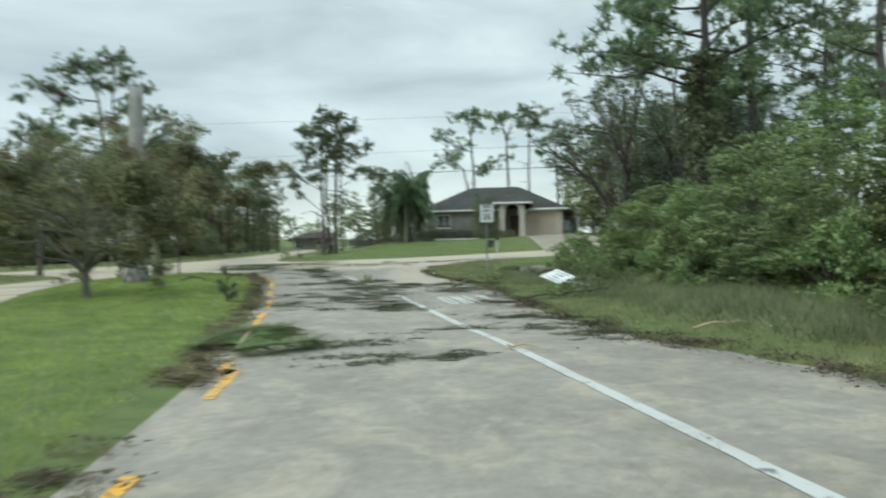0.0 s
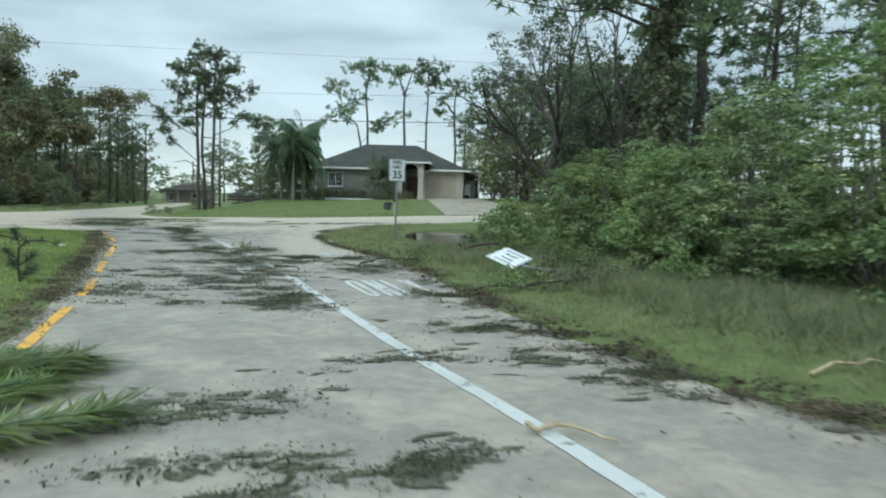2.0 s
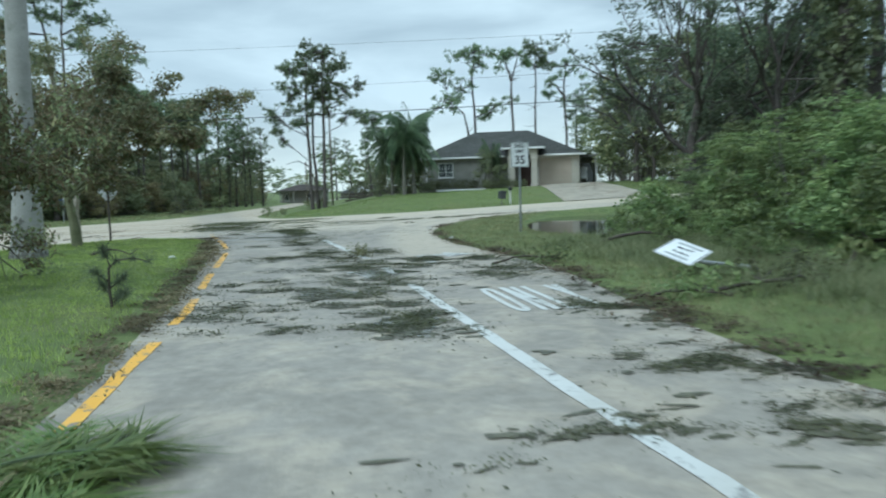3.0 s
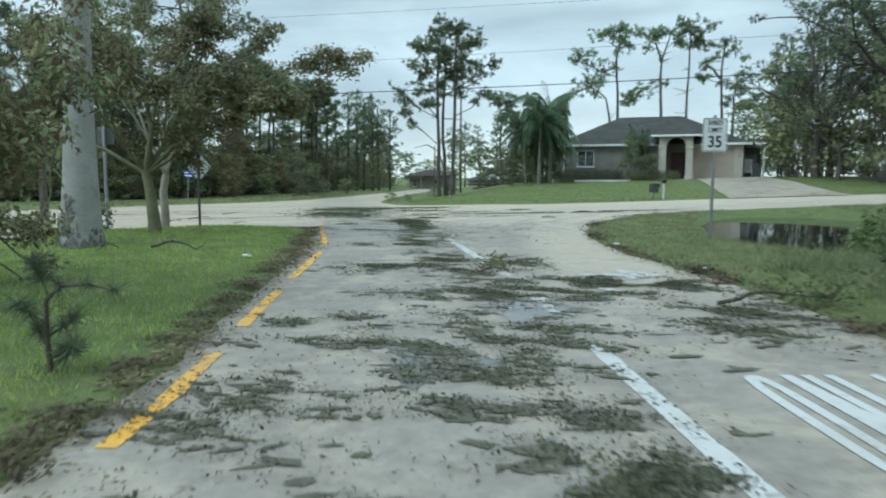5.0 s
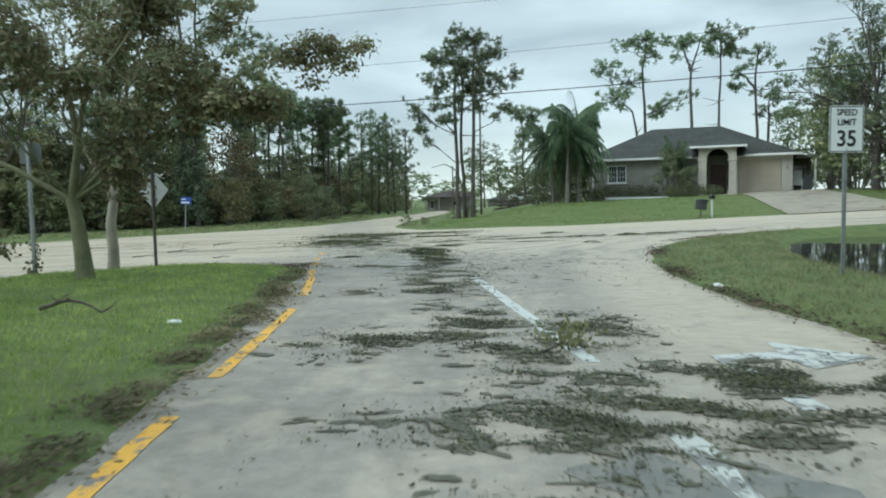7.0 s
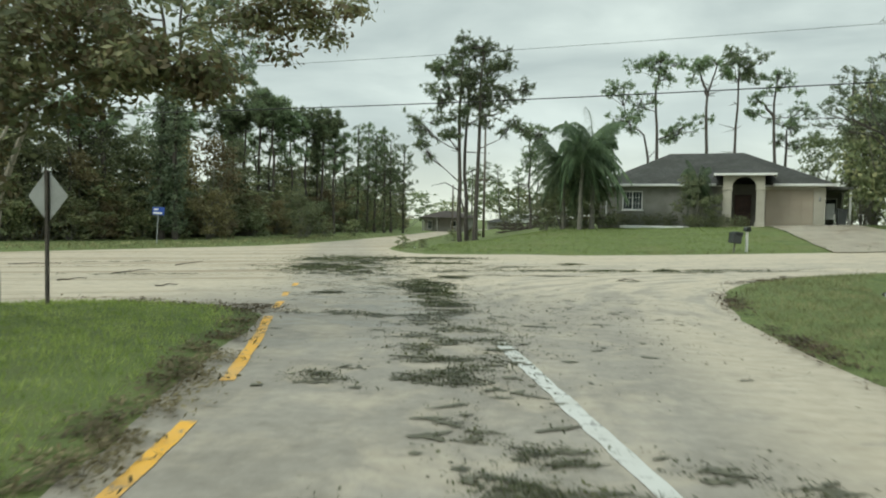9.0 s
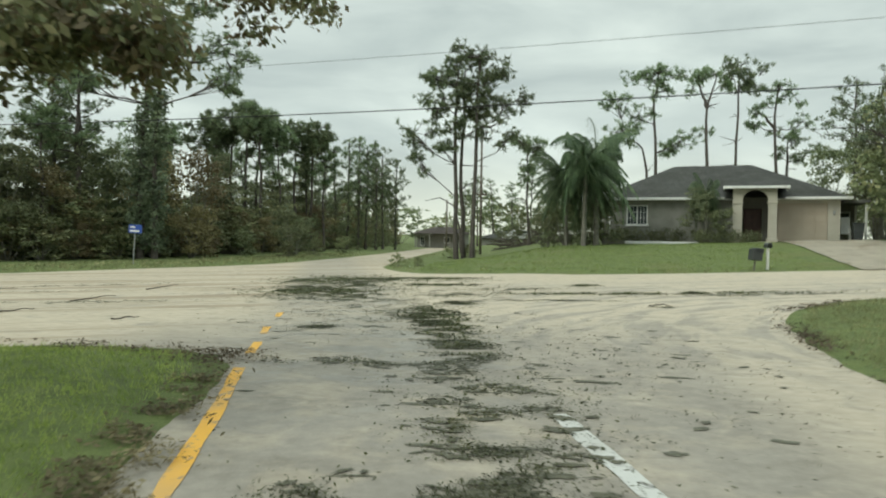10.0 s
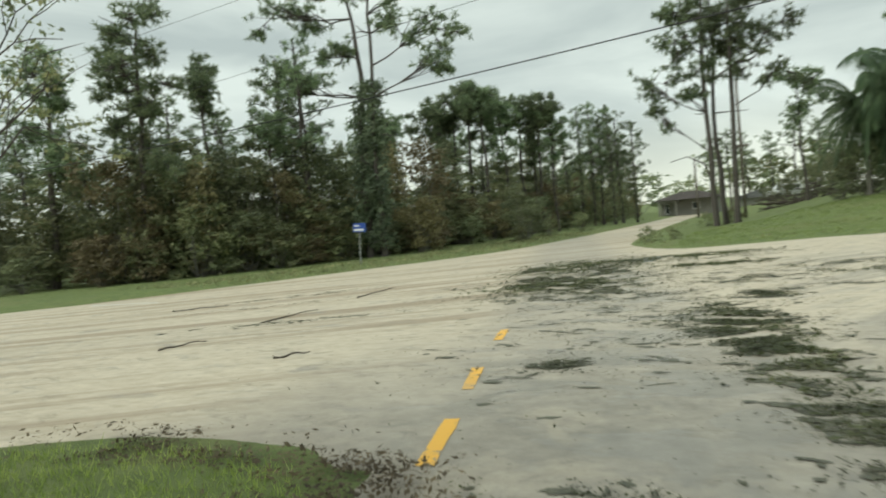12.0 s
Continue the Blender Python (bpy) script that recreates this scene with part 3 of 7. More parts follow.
def curve_line(ctrl, step=0.5):
    p = np.array(ctrl, float)
    p = np.concatenate([[2 * p[0] - p[1]], p, [2 * p[-1] - p[-2]]])
    out = []
    for i in range(1, len(p) - 2):
        a, b, c, d = p[i - 1:i + 3]
        k = max(1, int(np.linalg.norm(c - b) / step))
        for j in range(k):
            t = j / k
            out.append(0.5 * (2 * b + (c - a) * t + (2 * a - 5 * b + 4 * c - d) * t * t + (3 * b - a - 3 * c + d) * t ** 3))
    return np.array(out + [p[-2]])


make_ground()
make_road()
YEL = curve_line([(-0.45, -45), (-0.5, -10), (-0.7, -6.3), (-1.1, -1.5), (-1.4, 2.1), (-1.95, 5.9), (-2.65, 11.0), (-3.35, 14.2), (-3.95, 16.4), (-4.6, 19.0), (-5.05, 20.6), (-5.75, 23.6)])


def along(line, a, b):
    """The stretch of a line between two heights y."""
    return [tuple(p) for p in line if a <= p[1] <= b]


for k, (a, b) in enumerate(((-45, -9), (-8.6, -5.6), (-5.0, 0.4), (0.8, 3.4), (4.0, 6.6), (6.9, 11.6), (12.0, 16.6), (17.4, 18.8), (19.4, 20.7), (22.4, 23.7))):
    ribbon("yellow_line", along(YEL, a, b), 0.13, M_yellow_line, "worn yellow edge line crusted with dirt", jag=0.006, seed=k)
ribbon("white_line", [(4.6, -40), (3.9, -13), (3.0, -5.6), (2.5, -2.5), (1.65, 3.75)], 0.15, M_white_line, "long white lane line with chipped edges", jag=0.006, seed=21)
ribbon("white_line", [(0.98, 8.0), (-0.45, 14.7)], 0.16, M_white_line, "short white lane line running to the junction", jag=0.008, seed=22)
ribbon("white_line", [(1.5, 4.9), (1.28, 6.3)], 0.16, M_white_worn, "scrap of white lane line showing between debris", jag=0.02, seed=23)
ribbon("stop_line", [(-23.9, 31.2), (-20.8, 31.3)], 0.22, M_white_line, "faint white line across the far lane", jag=0.01, seed=24)


def text_mesh(name, text, size, mat, parent, m, depth=0.002, label="", bold=0.018):
    cu = bpy.data.curves.new(name, "FONT")
    cu.body, cu.size, cu.align_x, cu.align_y, cu.extrude = text, size, "CENTER", "CENTER", depth
    cu.offset = size * bold
    tmp = bpy.data.objects.new(name, cu)
    scene.collection.objects.link(tmp)
    bpy.context.view_layer.update()
    me = bpy.data.meshes.new_from_object(tmp.evaluated_get(bpy.context.evaluated_depsgraph_get()))
    bpy.data.objects.remove(tmp)
    me.materials.clear()
    me.materials.append(mat)
    ob = new(name, me)
    ob.parent = parent
    ob.matrix_basis = m
    if label:
        ob["label"] = label
    return ob


word = thing("road_lettering", "stretched white lettering painted on the turn lane", "road marking", pose(3.29, 1.9, 0.004, 0, 0, 5.5), kind="structure")


def stretched(strokes):
    """A road letter from flat strokes, each a ring or strip of quads."""
    bm = bmesh.new()
    for quad in strokes:
        bm.faces.new([bm.verts.new((x, y, 0.003)) for x, y in quad])
    return bm


def strip(points, w):
    """Quads of a painted stroke along points, w wide across the lane and deeper along it."""
    out = []
    for (x0, y0), (x1, y1) in zip(points[:-1], points[1:]):
        d = Vector((x1 - x0, (y1 - y0) * 0.3)).normalized()
        n = Vector((-d.y, d.x * 2.4)) * w / 2
        out.append([(x0 + n.x, y0 + n.y), (x0 - n.x, y0 - n.y), (x1 - n.x, y1 - n.y), (x1 + n.x, y1 + n.y)])
    return out


LW, LH, LS = 0.24, 2.0, 0.082
ring = []
for k in range(24):
    a, b2 = 2 * math.pi * k / 24, 2 * math.pi * (k + 1) / 24
    sq = [(math.copysign(abs(math.cos(q)) ** 0.6, math.cos(q)) * (LW / 2 - e), math.copysign(abs(math.sin(q)) ** 0.6, math.sin(q)) * (LH / 2 - e * 2.2)) for q, e in ((a, 0), (b2, 0), (b2, LS), (a, LS))]
    ring.append(sq)
h, w2 = LH / 2, LW / 2 - LS / 2
LETTERS = [ring, strip([(-w2, -h), (-w2, h)], LS) + strip([(w2, -h), (w2, h)], LS) + [[(-w2 - 0.04, h), (-w2 + 0.05, h), (w2 + 0.04, -h), (w2 - 0.05, -h)]],
           strip([(-w2, -h), (-w2, h)], LS) + [[(-w2, -h), (LW / 2, -h), (LW / 2, -h + 0.2), (-w2, -h + 0.2)]],
           strip([(0, -h), (0, 0.05)], LS) + strip([(0, 0.0), (-w2, h)], LS) + strip([(0, 0.0), (w2, h)], LS)]
for k, strokes in enumerate(LETTERS):
    bm = stretched(strokes)
    for q, f in enumerate(bm.faces):
        for v in f.verts:
            v.co.z += 0.0004 * (q % 3 if k else 0)
    lt = part("letter", bm, M_white_line, word)
    lt.location = (-0.5 + 0.335 * k, 0, 0)
arrow = thing("turn_arrow", "white turn arrow half buried under leaf debris", "road marking", pose(2.4, 8.0, 0.004, 0, 0, 6), kind="structure")
bm = bmesh.new()
bm.faces.new([bm.verts.new((x, y, 0.003)) for x, y in ((-0.35, -1.3), (-0.15, -1.3), (-0.15, 0.0), (0.25, 0.12), (0.3, -0.25), (1.05, 0.1), (0.4, 0.85), (0.32, 0.42), (-0.35, 0.3))])
part("arrow_shape", bm, M_white_worn, arrow)


# ---- trees ----
def sway(rng, a, b, n, amount):
    """A slightly crooked path between two points."""
    a, b = np.array(a, float), np.array(b, float)
    pts = [a + (b - a) * i / n for i in range(n + 1)]
    for i in range(1, n + 1):
        pts[i] = pts[i] + rng.normal(size=3) * amount * (1 if i < n else 0.4)
    return pts


def ground_at(x, y):
    return float(turf_z(np.array([x]), np.array([y]), road_gap(x, y))[0])


def pine_tree(seed, height, bare, reach, limbs, tufts, label, needles=16, tuft_len=0.32, lean=0.0, vine=0.0, round_top=True, clump=1.15):
    """A tall pine: bare trunk, a few dead stubs, upswept limbs that end in needle tufts."""
    rng = np.random.default_rng(seed)
    root = thing("pine_tree", label, "tree", group="pines")
    wood, tips = Buf(), []
    r0 = 0.013 * height + 0.03
    top = np.array([lean * height + rng.normal() * 0.2, rng.normal() * 0.3, height])
    trunk = sway(rng, (0, 0, -0.4), top, 9, 0.06)
    wood.tube(trunk, [r0 * (1.25 if i == 0 else 1 - 0.085 * i) for i in range(10)], 8)
    tr = np.array(trunk)

    def on_trunk(z):
        return np.array([np.interp(z, tr[:, 2], tr[:, k]) for k in range(3)])

    for i in range(limbs):
        f = (i + rng.uniform(0, 1)) / limbs
        z = height * (bare + (1 - bare) * f * 0.97)
        prof = (0.55 + 0.45 * math.sin(math.pi * min(1, f * 0.9 + 0.18))) if round_top else (1.05 - 0.75 * f)
        ln = reach * prof * rng.uniform(0.55, 1.15)
        a = i * 2.4 + rng.uniform(-0.6, 0.6)
        rise = rng.uniform(-0.05, 0.35) + 0.5 * f
        s = on_trunk(z)
        e = s + np.array([math.cos(a) * ln, math.sin(a) * ln, rise * ln])
        mid = (s + e) / 2 + np.array([0, 0, rng.uniform(-0.12, 0.12) * ln])
        path = [s, (s + mid) / 2 + rng.normal(size=3) * 0.05, mid, (mid + e) / 2 + rng.normal(size=3) * 0.07, e]
        rb = r0 * 0.3 * (1 - 0.55 * f)
        wood.tube(path, [rb, rb * 0.85, rb * 0.65, rb * 0.42, rb * 0.2], 5)
        k = max(2, int(tufts / limbs * prof * rng.uniform(0.6, 1.3)))
        for j in range(max(2, round(k / 2.1))):
            t = 1.0 if j == 0 else rng.uniform(0.4, 1.0)
            p = s + (e - s) * t + np.array([0, 0, 4 * t * (1 - t) * (mid[2] - (s[2] + e[2]) / 2)])
            q = p + rng.normal(size=3) * np.array([0.3, 0.3, 0.16]) * (0.25 + 0.75 * t) * reach * 0.55 + np.array([0, 0, 0.15])
            wood.tube([p, (p + q) / 2 + rng.normal(size=3) * 0.03, q], [0.026, 0.018, 0.008], 3)
            for _ in range(5):
                o = rng.normal(size=3) * np.array([0.17, 0.17, 0.11]) * clump
                tips.append(q + o)
    for i in range(5):
        z = height * bare * rng.uniform(0.45, 1.0)
        a, s = rng.uniform(0, 6.3), on_trunk(z)
        ln = rng.uniform(0.4, 1.5)
        wood.tube([s, s + np.array([math.cos(a) * ln, math.sin(a) * ln, rng.uniform(-0.1, 0.35) * ln])], [0.035, 0.012], 4)
    mesh_ob("trunk", wood.v, wood.f, M_bark_pine, root, smooth=True)
    clumps = [blades(rng, tips, tuft_len, 0.03, int(needles * 0.85), up=0.25)]
    soup("crown", clumps, M_pine, root)
    if vine:
        c = []
        for _ in range(int(vine * 70)):
            z = rng.uniform(0.3, height * bare * 1.25)
            a, r = rng.uniform(0, 6.3), rng.uniform(0.1, 0.75) * (1 - 0.4 * z / height)
            c.append(on_trunk(z) + np.array([math.cos(a) * r, math.sin(a) * r, 0]))
        soup("vine_cover", [sprays(rng, c, 16, 0.3, 0.18, 0.6, 0.6, 1.1)], M_vine, root, "dark hanging vines climbing the trunk")
    return root


def lobed_pine(seed, label, stems, lobes, dense=5.0, needles=26, length=0.38, width=0.035, base_r=0.2, dead=4, vine=0.0, creeper=M_vine):
    """A storm-thinned pine drawn by its stems (x, z) and its foliage lobes (x, z, half width, half height)."""
    rng = np.random.default_rng(seed)
    root = thing("pine_tree", label, "tree", group="pines")
    wood, tips, lines = Buf(), [], []
    for k, st in enumerate(stems):
        y = 0.0 if k == 0 else rng.uniform(-0.8, 0.8)
        line = [np.array([x, y * min(1, i), z]) for i, (x, z) in enumerate(st)]
        path = []
        for a, b in zip(line[:-1], line[1:]):
            path += [a + (b - a) * j / 4 + (rng.normal(size=3) * 0.05 if j else 0) for j in range(4)]
        path.append(line[-1])
        r = base_r * (1.0 if k == 0 else 0.8)
        wood.tube(path, [r * (1.2 if i == 0 else 1 - 0.8 * i / len(path)) for i in range(len(path))], 8)
        lines.append(np.array(path))
    pts = np.concatenate(lines)
    more = []
    for k, (x, z, rx, rz) in enumerate(lobes):
        for _ in range(2):
            more.append((k, x + rng.uniform(-1.5, 1.5) * rx, z + rng.uniform(-2.0, 1.2) * rz - 0.1, rx * rng.uniform(0.35, 0.65), rz * rng.uniform(0.4, 0.8)))
    hubs = []
    for up, x, z, rx, rz in [(-1, *b) for b in lobes] + more:
        c = np.array([x, rng.uniform(-0.7, 0.7) * rx, z])
        score = np.linalg.norm((pts - c) * np.array([1, 1, 0.8]), axis=1) + 3.0 * np.maximum(0, pts[:, 2] - (z - 0.25 * abs(x - pts[:, 0])))
        s = pts[np.argmin(score)] if up < 0 else hubs[up]
        hubs.append(c)
        mid = (s + c) / 2 + np.array([0, 0, -0.08 * abs(x - s[0])]) + rng.normal(size=3) * 0.12
        limb = [s, (s + mid) / 2 + rng.normal(size=3) * 0.06, mid, (mid + c) / 2 + rng.normal(size=3) * 0.1, c]
        rb = base_r * (0.26 if up < 0 else 0.13)
        wood.tube(limb, [rb, rb * 0.85, rb * 0.65, rb * 0.45, rb * 0.22], 5)
        for _ in range(max(6, int(dense * (rx + 0.5) * (rz + 0.5) * 2.6))):
            w = rng.normal(size=3)
            w /= np.linalg.norm(w)
            q = c + w * np.array([rx, rx * 0.9, rz]) * rng.uniform(0.3, 1.4)
            a = limb[rng.integers(2, 5)]
            wood.tube([a, (a + q) / 2 + rng.normal(size=3) * 0.08 - np.array([0, 0, 0.06]), q], [0.035, 0.024, 0.01], 3)
            for _ in range(2):
                tips.append(q + rng.normal(size=3) * np.array([0.16, 0.16, 0.1]))
    for _ in range(dead):
        s = pts[rng.integers(len(pts) // 3, len(pts))]
        a, ln = rng.uniform(0, 6.3), rng.uniform(0.6, 2.2)
        e = s + np.array([math.cos(a), math.sin(a), rng.uniform(-0.2, 0.5)]) * ln
        wood.tube([s, (s + e) / 2 + rng.normal(size=3) * 0.08, e], [0.045, 0.03, 0.012], 4)
    mesh_ob("trunk", wood.v, wood.f, M_bark_pine, root, smooth=True)
    soup("crown", [blades(rng, tips, length, width, needles, up=0.15)], M_pine, root)
    if vine:
        c = []
        for _ in range(int(vine * 60)):
            p = lines[rng.integers(len(lines))]
            z = rng.uniform(0.3, 0.58 * p[-1][2])
            a, r = rng.uniform(0, 6.3), rng.uniform(0.1, 0.75)
            c.append([np.interp(z, p[:, 2], p[:, 0]) + math.cos(a) * r, np.interp(z, p[:, 2], p[:, 1]) + math.sin(a) * r, z])
        soup("vine_cover", [sprays(rng, c, 24, 0.42, 0.2, 0.6, 0.6, 1.2)], creeper, root, "dark hanging vines climbing the trunk")
    return root


def grow(rng, wood, tips, start, way, length, radius, depth, spread, rise, kids=3):
    """A limb that forks again and again; its ends are kept for leaves."""
    way = way / np.linalg.norm(way)
    mid = start + way * length * 0.5 + rng.normal(size=3) * length * 0.05
    end = start + way * length + rng.normal(size=3) * length * 0.06
    wood.tube([start, mid, end], [radius, radius * 0.8, radius * 0.6], 6 if depth > 1 else 4)
    if depth <= 0:
        tips.append(end)
        tips.append(mid)
        return
    for k in range(kids):
        d = way + rng.normal(size=3) * spread + np.array([0, 0, rise])
        grow(rng, wood, tips, end if k < kids - 1 else mid, d, length * rng.uniform(0.62, 0.85), radius * 0.58, depth - 1, spread, rise, kids)


def broad_tree(seed, name, label, bark, leaf, stem, limbs, depth, spread, rise, per, cluster, size, aspect=0.5, droop=0.25, kids=3, extra=None, keep=0.65, boughs=()):
    """A broad-leaved tree from its stem path, its first limbs (way, length, radius) and a rule for forking."""
    rng = np.random.default_rng(seed)
    root = thing(name, label, "tree")
    wood, tips = Buf(), []
    path, radii = stem
    wood.tube(path, radii, 10)
    end = np.array(path[-1], float)
    for way, ln, r, t in limbs:
        s = np.array(path[0], float) * (1 - t) + end * t if t < 1 else end
        grow(rng, wood, tips, s, np.array(way, float), ln, r, depth, spread, rise, kids)
    tips = np.array(tips)
    tips = tips[rng.uniform(size=len(tips)) < keep]
    for line, r, hang in boughs:
        line = [np.array(p, float) for p in line]
        wood.tube(line, [r * (1 - 0.75 * i / (len(line) - 1)) for i in range(len(line))], 6)
        more = []
        for _ in range(hang):
            t = (len(line) - 1) * (1 - 0.33 * rng.uniform() ** 1.3)
            k = min(int(t), len(line) - 2)
            p = line[k] + (line[k + 1] - line[k]) * (t - k)
            e = p + rng.normal(size=3) * np.array([0.3, 0.3, 0.18]) - np.array([0, 0, 0.12])
            wood.tube([p, (p + e) / 2 + rng.normal(size=3) * 0.04, e], [0.012, 0.009, 0.004], 4)
            more.append(e)
        tips = np.concatenate([tips, np.array(more)])
    mesh_ob("trunk", wood.v, wood.f, bark, root, smooth=True)
    soup("crown", [sprays(rng, tips, per, cluster * 1.5, size, aspect, droop, 0.8)], leaf, root)
    if extra:
        n = int(len(tips) * extra[0])
        soup("browned_leaves", [sprays(rng, tips[rng.permutation(len(tips))[:n]], per, cluster * 1.6, size, aspect, droop, 0.8)], extra[1], root, "wilted brown leaves")
    return root


def shrub(seed, label, leaf, radius, height, lobes, per, size, name="shrub", category="bush", bark=M_bark_grey, shoots=None, stems=True, rmin=0.5, clump=0.2, flat=0.7):
    """A bush: many stems and an uneven leafy shell of lobes, with gaps."""
    rng = np.random.default_rng(seed)
    root = thing(name, label, category)
    wood, cs = Buf(), []
    bulge = rng.uniform(0.72, 1.12, 7)
    for _ in range(max(5, lobes // 9)):
        a, h = rng.uniform(0, 6.283), rng.uniform(0.02, 1.0) ** 0.85
        b = np.interp(a, np.linspace(0, 6.283, 8), np.append(bulge, bulge[0]))
        r = math.sqrt(max(0.02, 1 - (h * 0.93) ** 2.2)) * rng.uniform(rmin, 1.05) * b
        c = np.array([math.cos(a) * r * radius, math.sin(a) * r * radius, (h * (0.8 + 0.25 * b) + rng.normal() * 0.05) * height])
        if h > 0.6:
            c[2] *= rng.uniform(0.9, 1.2)
        lobe = radius * rng.uniform(0.15, 0.36)
        for _ in range(9):
            w = rng.normal(size=3)
            w /= np.linalg.norm(w)
            w[2] = w[2] * 0.8 + 0.15
            cs.append(c + w * lobe * rng.uniform(0.6, 1.1))
        if rng.uniform() < 0.7:
            s = np.array([c[0] * 0.12, c[1] * 0.12, -0.1])
            wood.tube([s, (s + c) / 2 + rng.normal(size=3) * 0.1 + np.array([0, 0, 0.15]), c], [min(0.035, 0.011 * height), min(0.022, 0.007 * height), min(0.008, 0.003 * height)], 4)
    cs = np.array(cs)
    if stems:
        mesh_ob("branchwork", wood.v, wood.f, bark, root)
    soup("foliage", [sprays(rng, cs, per, clump * 1.6, size, 0.55, 0.3, flat)], leaf, root)
    if shoots:
        top = cs[np.argsort(-cs[:, 2])][: len(cs) // 3] * np.array([1.05, 1.05, 1.03])
        soup("new_growth", [sprays(rng, top, per // 3, clump * 1.7, size * 0.9, 0.5, 0.0)], shoots, root, "fresh light green shoots")
    return root


def put(ob, x, y, turn=0.0, size=1.0, tall=None, used=set(), sink=0.05, tilt=0.0):
    """Place a thing, or a copy of it once it stands somewhere."""
    z = ground_at(x, y) - sink
    m = pose(x, y, z, tilt, 0, turn) @ Matrix.Diagonal((size, size, tall if tall else size, 1))
    if ob.name in used:
        return copy_thing(ob, m @ Matrix.Diagonal((1 / ob.scale.x, 1 / ob.scale.y, 1 / ob.scale.z, 1)))
    used.add(ob.name)
    ob.matrix_basis = m
    return ob


rng = np.random.default_rng(5)
PINE_TALL = [pine_tree(11, 15, 0.5, 3.3, 22, 300, "tall slender pine with a rounded needle crown", lean=0.01),
             pine_tree(12, 15, 0.6, 3.0, 18, 250, "tall slender pine with a rounded needle crown", lean=-0.02),
             pine_tree(13, 14, 0.4, 2.5, 24, 260, "slim pine with foliage down half its trunk", round_top=False)]
PINE_UMBRELLA = [lobed_pine(14, "bare-trunked pine with a flat umbrella crown", [[(0, -0.4), (0.15, 7.5), (-0.1, 12.6)]], [(-1.9, 12.3, 1.1, 0.5), (-0.6, 13.2, 1.2, 0.6), (0.9, 13.0, 1.2, 0.6), (2.1, 12.2, 1.0, 0.5), (0.2, 12.1, 1.3, 0.6), (-1.1, 11.3, 0.9, 0.4), (1.4, 10.9, 0.8, 0.4)], 2.9, 16, 0.4, 0.04, 0.17),
                 lobed_pine(15, "bare-trunked pine with a ragged narrow crown", [[(0, -0.4), (-0.2, 6.5), (0.2, 12.0)]], [(-0.9, 11.5, 0.9, 0.5), (0.5, 12.3, 1.0, 0.6), (1.3, 11.2, 0.8, 0.5), (-0.4, 10.4, 0.9, 0.5), (0.9, 9.6, 0.7, 0.4), (-1.2, 8.9, 0.6, 0.4), (0.6, 8.0, 0.6, 0.4)], 2.9, 16, 0.4, 0.04, 0.15)]
PINE_VINED = [pine_tree(16, 14, 0.45, 2.3, 18, 190, "pine wrapped in dark climbing vines", vine=1.6),
              pine_tree(17, 13, 0.4, 2.0, 18, 170, "pine wrapped in dark climbing vines", vine=1.3)]
PINE_THIN = [pine_tree(18, 20, 0.7, 3.0, 19, 430, "thin wind-stripped pine with a sparse crown", needles=16, tuft_len=0.33)]



def grown(ob, x, y):
    """Stand a tree whose parts are drawn in heights over the road level."""
    ob.location = (x, y, 0)
    return ob


# the stand of pines at the lawn corner
for x, y, st, lb in ((-4.0, 57.2, [[(0, -0.5), (-0.2, 8.8), (0.0, 12.9)]], [(-0.5, 13.4, 1.1, 0.6), (-1.5, 12.5, 1.2, 0.5), (-1.0, 10.8, 1.1, 0.8), (-0.1, 9.1, 1.0, 0.4), (-3.0, 8.4, 1.0, 0.7), (-1.3, 7.6, 0.8, 0.4), (-2.8, 6.8, 0.5, 0.5)]),
                     (-3.5, 57.9, [[(0, -0.5), (-0.3, 6.4), (-0.1, 13.0)]], [(0.7, 13.8, 1.1, 0.6), (0.2, 12.0, 1.4, 0.7), (-0.6, 11.0, 0.9, 0.6), (0.4, 10.0, 1.0, 0.5)]),
                     (-2.9, 56.9, [[(0, -0.5), (0.2, 8.8), (0.4, 13.6)]], [(0.2, 13.8, 1.0, 0.6), (1.7, 12.7, 1.1, 0.8), (0.6, 11.6, 1.0, 0.6), (0.4, 10.5, 1.3, 0.7), (2.1, 10.2, 1.1, 0.9), (0.8, 8.9, 1.2, 0.5), (2.7, 8.4, 0.7, 0.4)])):
    t = grown(lobed_pine(int(-x * 10), "tall lawn pine with an airy rounded crown", st, lb, 4.2, 16, 0.34, 0.03, 0.17), x, y)
    tagged(t, group="pines on the lawn corner")
grown(lobed_pine(25, "slim sparse pine beyond the lawn pines", [[(0, 0.2), (-0.3, 8.5)]], [(-0.5, 9.2, 1.2, 0.6), (0.6, 8.6, 0.7, 0.9), (-0.3, 7.1, 0.8, 0.7)], 4.0, 16, 0.36, 0.035, 0.12), 1.4, 66.5)
